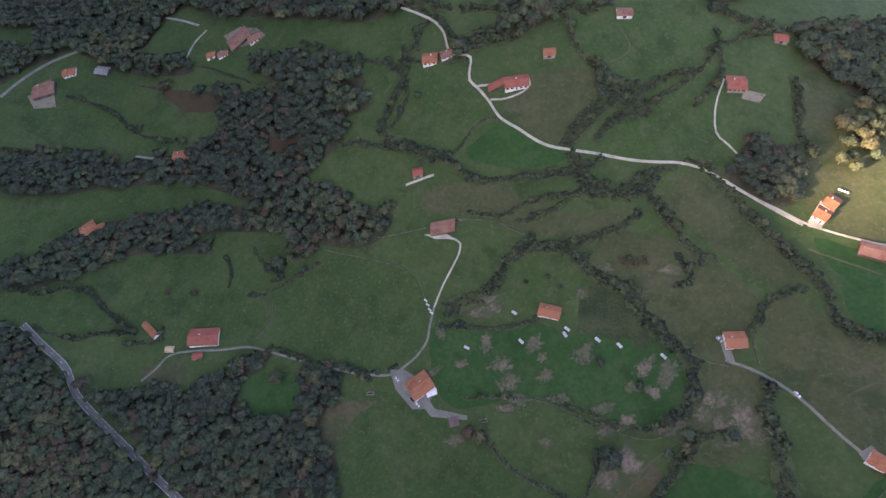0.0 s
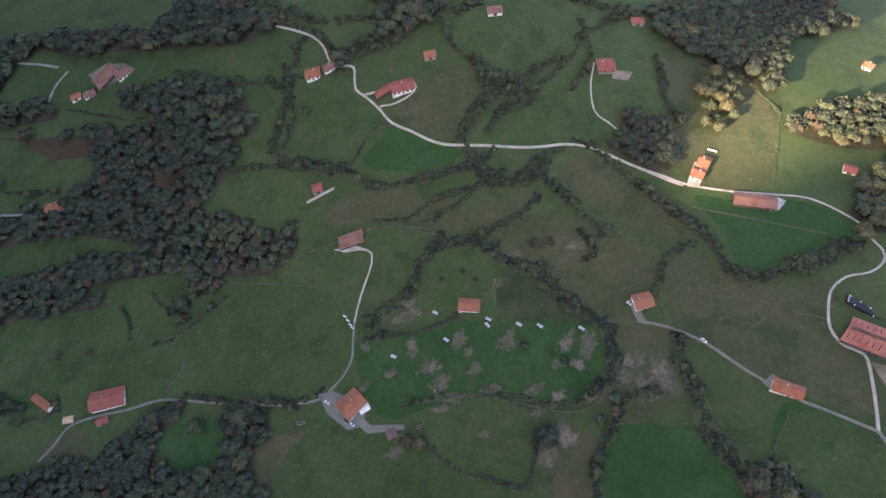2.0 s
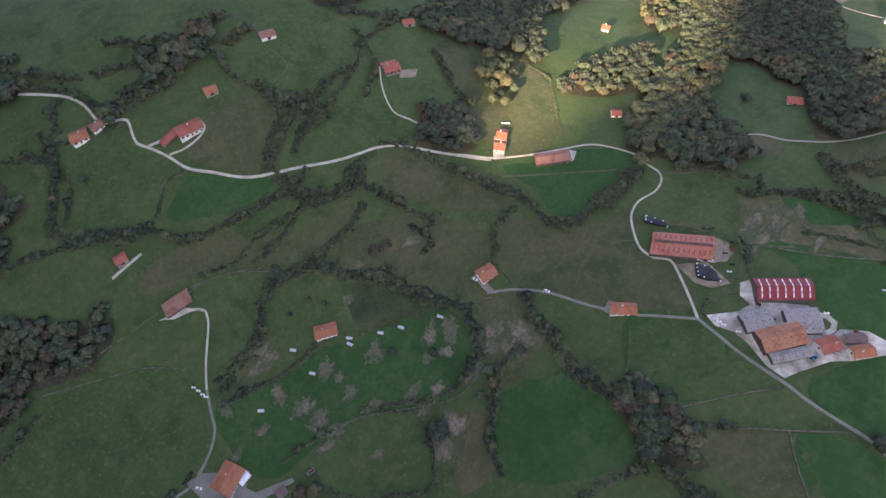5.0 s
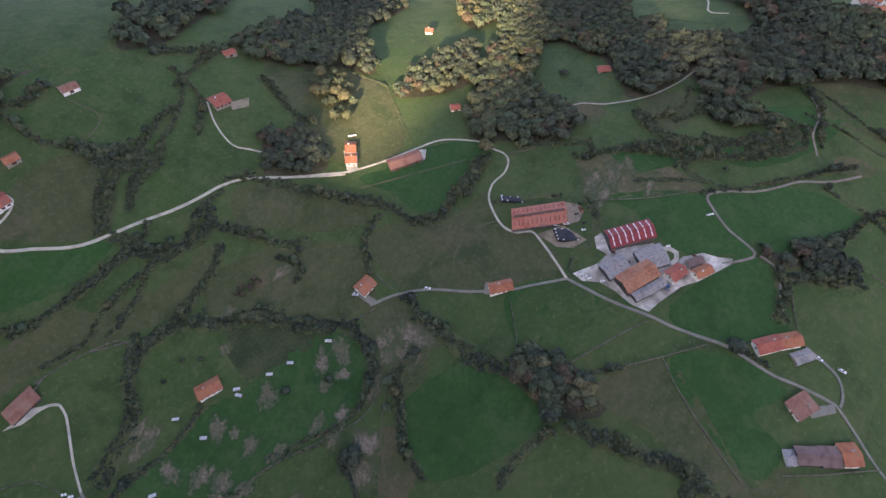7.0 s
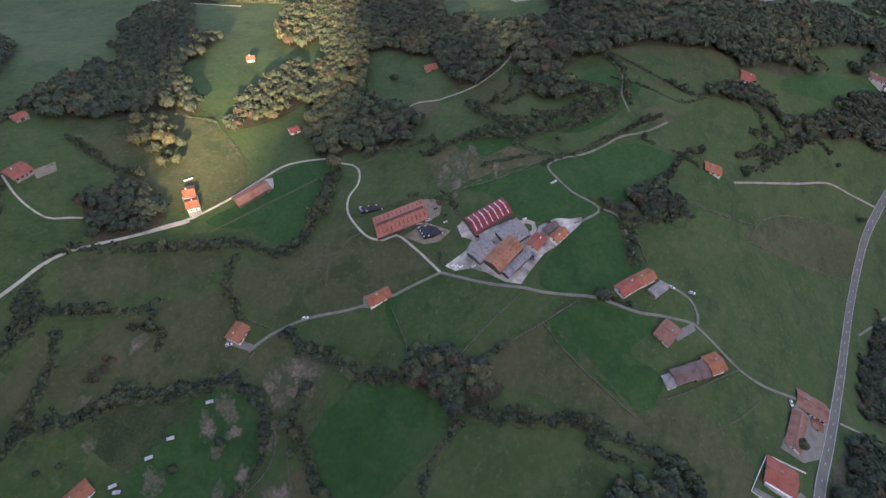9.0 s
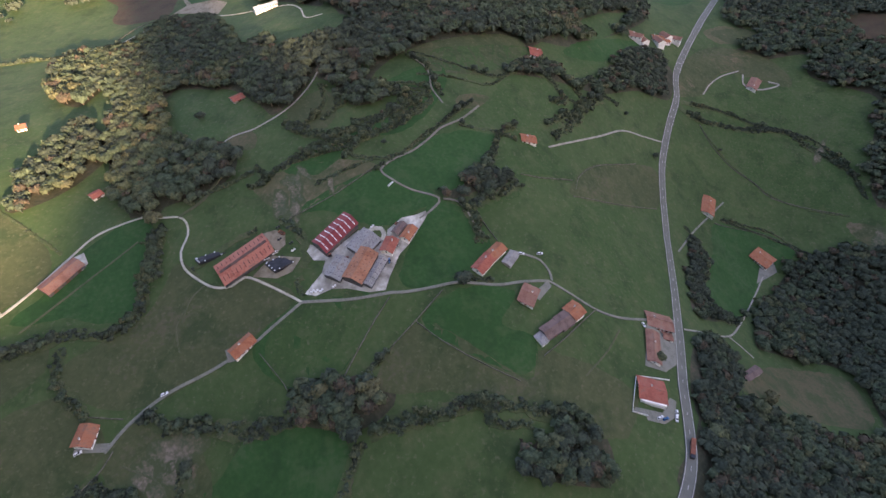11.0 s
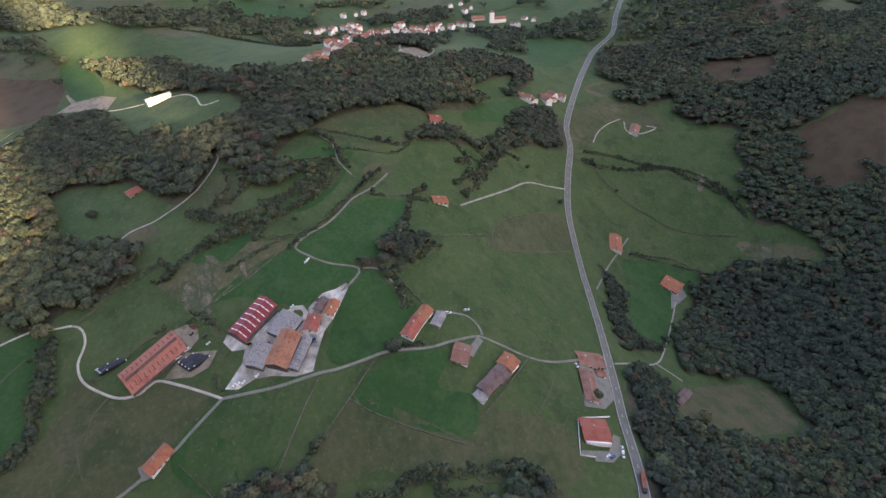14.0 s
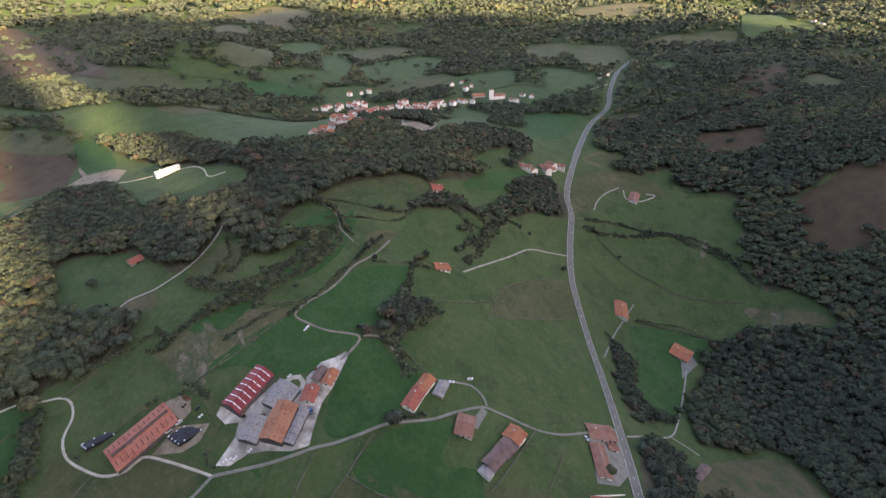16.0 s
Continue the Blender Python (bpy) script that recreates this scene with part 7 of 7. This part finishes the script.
VILLAGE = [(643.9, 68.4), (648.1, 57.9), (1116.1, 131.4), (1135.1, 106.7), (1159.2, 81.4), (1157.5, 54.4), (789.0, 16.0), (727.6, 46.2), (686.5, 30.3), (704.1, 18.0), (1106.2, 31.4), (764.0, -9.0), (1141.1, -1.4), (1171.8, -17.3), (1150.3, -34.1), (1139.5, -52.9), (1159.0, -77.0), (1171.1, -94.3), (1182.1, -114.3), (1266.2, 68.2), (1284.9, 52.8), (1369.0, -145.7), (1319.4, -174.4), (1217.0, -151.7), (1203.0, -177.9), (1197.4, -264.6), (1231.7, -294.9)]
OUTLYING = [(1432.7, -562.7), (1395.8, -529.5), (1336.2, -517.9), (1865.6, -808.4), (1741.1, -974.4), (1721.9, -1009.3), (1901.6, -1422.3), (1866.6, -1428.4), (720.3, -197.9), (720.3, -206.9), (763.5, -245.0), (767.9, -259.1), (741.4, -232.2)]
CHURCH = (1227.8, -236.8)


# ---- the far village and the land beyond ----
def village():
    r = np.random.default_rng(77)
    for i, (x, y) in enumerate(VILLAGE):
        for k in range(5 if 2 < i < 19 else 2):
            q = (x, y) + r.uniform(-1, 1, 2) * (30, 26) * min(k, 1)
            roof = (brown_tile, red_tile, brown_tile, brown_tile, orange_tile)[r.integers(5)]
            far_house(*q, r.uniform(8, 14), r.uniform(7, 11), r.uniform(-60, 60), r.uniform(5.5, 9), roof)
    for x, y in OUTLYING:
        far_house(x, y, 15.0, 10.0, r.uniform(0, 90), 6.0, brown_tile)


def far_house(x, y, L, W, yaw, eave, roof):
    """A plainer house for the distance."""
    words = {"orange_tiles": "orange", "red_tiles": "red", "brown_tiles": "brown"}[roof.name]
    home = tagged(new("village_house"), "white village house with " + words + " tiled roof", "house", group="village houses")
    bm = bmesh.new()
    prism(bm, [(-W / 2, -5), (W / 2, -5), (W / 2, eave), (0, eave + 2.4), (-W / 2, eave)], -L / 2, L / 2)
    bmesh.ops.recalc_face_normals(bm, faces=bm.faces[:])
    part("wall", bm, plaster, home)
    for side in (-1, 1):
        roof_slope(home, roof, L, W, eave, 2.4, side)
        for i in range(3):
            u = -L / 2 + L * (i + 0.5) / 3
            one_box("window", (u - 0.6, u + 0.6, *sorted((side * (W / 2 + 0.06), side * (W / 2 - 0.1))), eave - 2.2, eave - 0.8), glass, home)
    home.matrix_basis = pose(x, y, height(x, y), 0, 0, yaw)


village()
for x, y, yaw in ((650, 69, 20), (672, 60, 75), (726, 50, 40), (735, 36, 110)):
    far_house(x, y, 10.0, 7.0, yaw, 4.5, orange_tile)
CX, CY = CHURCH
church = tagged(new("church"), "white village church with a square bell tower", "church")
bm = bmesh.new()
prism(bm, [(-7, -4), (7, -4), (7, 9), (0, 13), (-7, 9)], -16, 10)
bmesh.ops.recalc_face_normals(bm, faces=bm.faces[:])
part("nave", bm, plaster, church)
for side in (-1, 1):
    roof_slope(church, brown_tile, 26, 14, 9.0, 4.0, side).location.x = -3
one_box("tower", (10, 18, -4, 4, -4, 22), plaster, church, "square white bell tower")
bm = bmesh.new()
bmesh.ops.create_cone(bm, cap_ends=True, segments=4, radius1=6.4, radius2=0.2, depth=4, matrix=pose(14, 0, 24, 0, 0, 45))
part("tower_roof", bm, brown_tile, church)
for z in (8, 16):
    one_box("tower_window", (9.9, 10.1, -0.8, 0.8, z, z + 2.4), glass, church)
church.matrix_basis = pose(CX, CY, height(CX, CY), 0, 0, 100)


def far_land():
    """The wooded hills round and beyond the village, open only where pastures and roads lie."""
    r = np.random.default_rng(5)
    town = np.array(VILLAGE + [(CX, CY)])
    d = 930.0
    while d < 3700:
        step = d * 0.16
        for a in np.arange(-0.95, 0.95, 0.19):
            gap = 10.0 + 0.0085 * (d - 900)
            n = int(step * 0.19 * d / gap**2)
            q, w = d + step * r.uniform(0, 1, n), a + 0.19 * r.uniform(0, 1, n)
            x, y = cx0 + q * np.cos(w), cy0 + q * np.sin(w)
            ok = clear_of(x, y) & (np.sin(x / 90) + np.sin(y / 120 + x / 300) + r.normal(size=n) * 0.8 < 1.25)
            ok &= ((x[:, None] - town[:, 0]) ** 2 + (y[:, None] - town[:, 1]) ** 2 > 45**2).all(1)
            lo, hi = np.array((x.min(), y.min())), np.array((x.max(), y.max()))
            for edge, keep in CLEAR:
                if (edge.min(0) < hi).all() and (edge.max(0) > lo).all():
                    ok &= ~inside(edge, x, y) | (r.uniform(size=n) < keep)
            for edge in WOODS:
                if (edge.min(0) < hi).all() and (edge.max(0) > lo).all():
                    ok &= ~inside(edge, x, y)
            x, y = x[ok], y[ok]
            if len(x) < 3:
                continue
            rad = r.uniform(0.5, 0.95, len(x)) * gap
            kinds = np.clip(np.digitize(np.sin(x / 70) + np.sin(y / 110) + r.normal(size=len(x)), (0.2, 1.6, 2.8, 3.3)), 0, 4)
            me = plant_mesh("copse", np.column_stack([x, y, ground(x, y), rad, rad * r.uniform(1.1, 1.5, len(x))]), kinds, FAR if d < 1400 else FILL, int(d * 10 + 50 * a) + 7000, trunks=False)
            tagged(new("copse", me), "distant dark broadleaf wood on the hills", "wood", kind="stuff")
        d += step


cx0, cy0 = 45.0, -48.0

far_land()
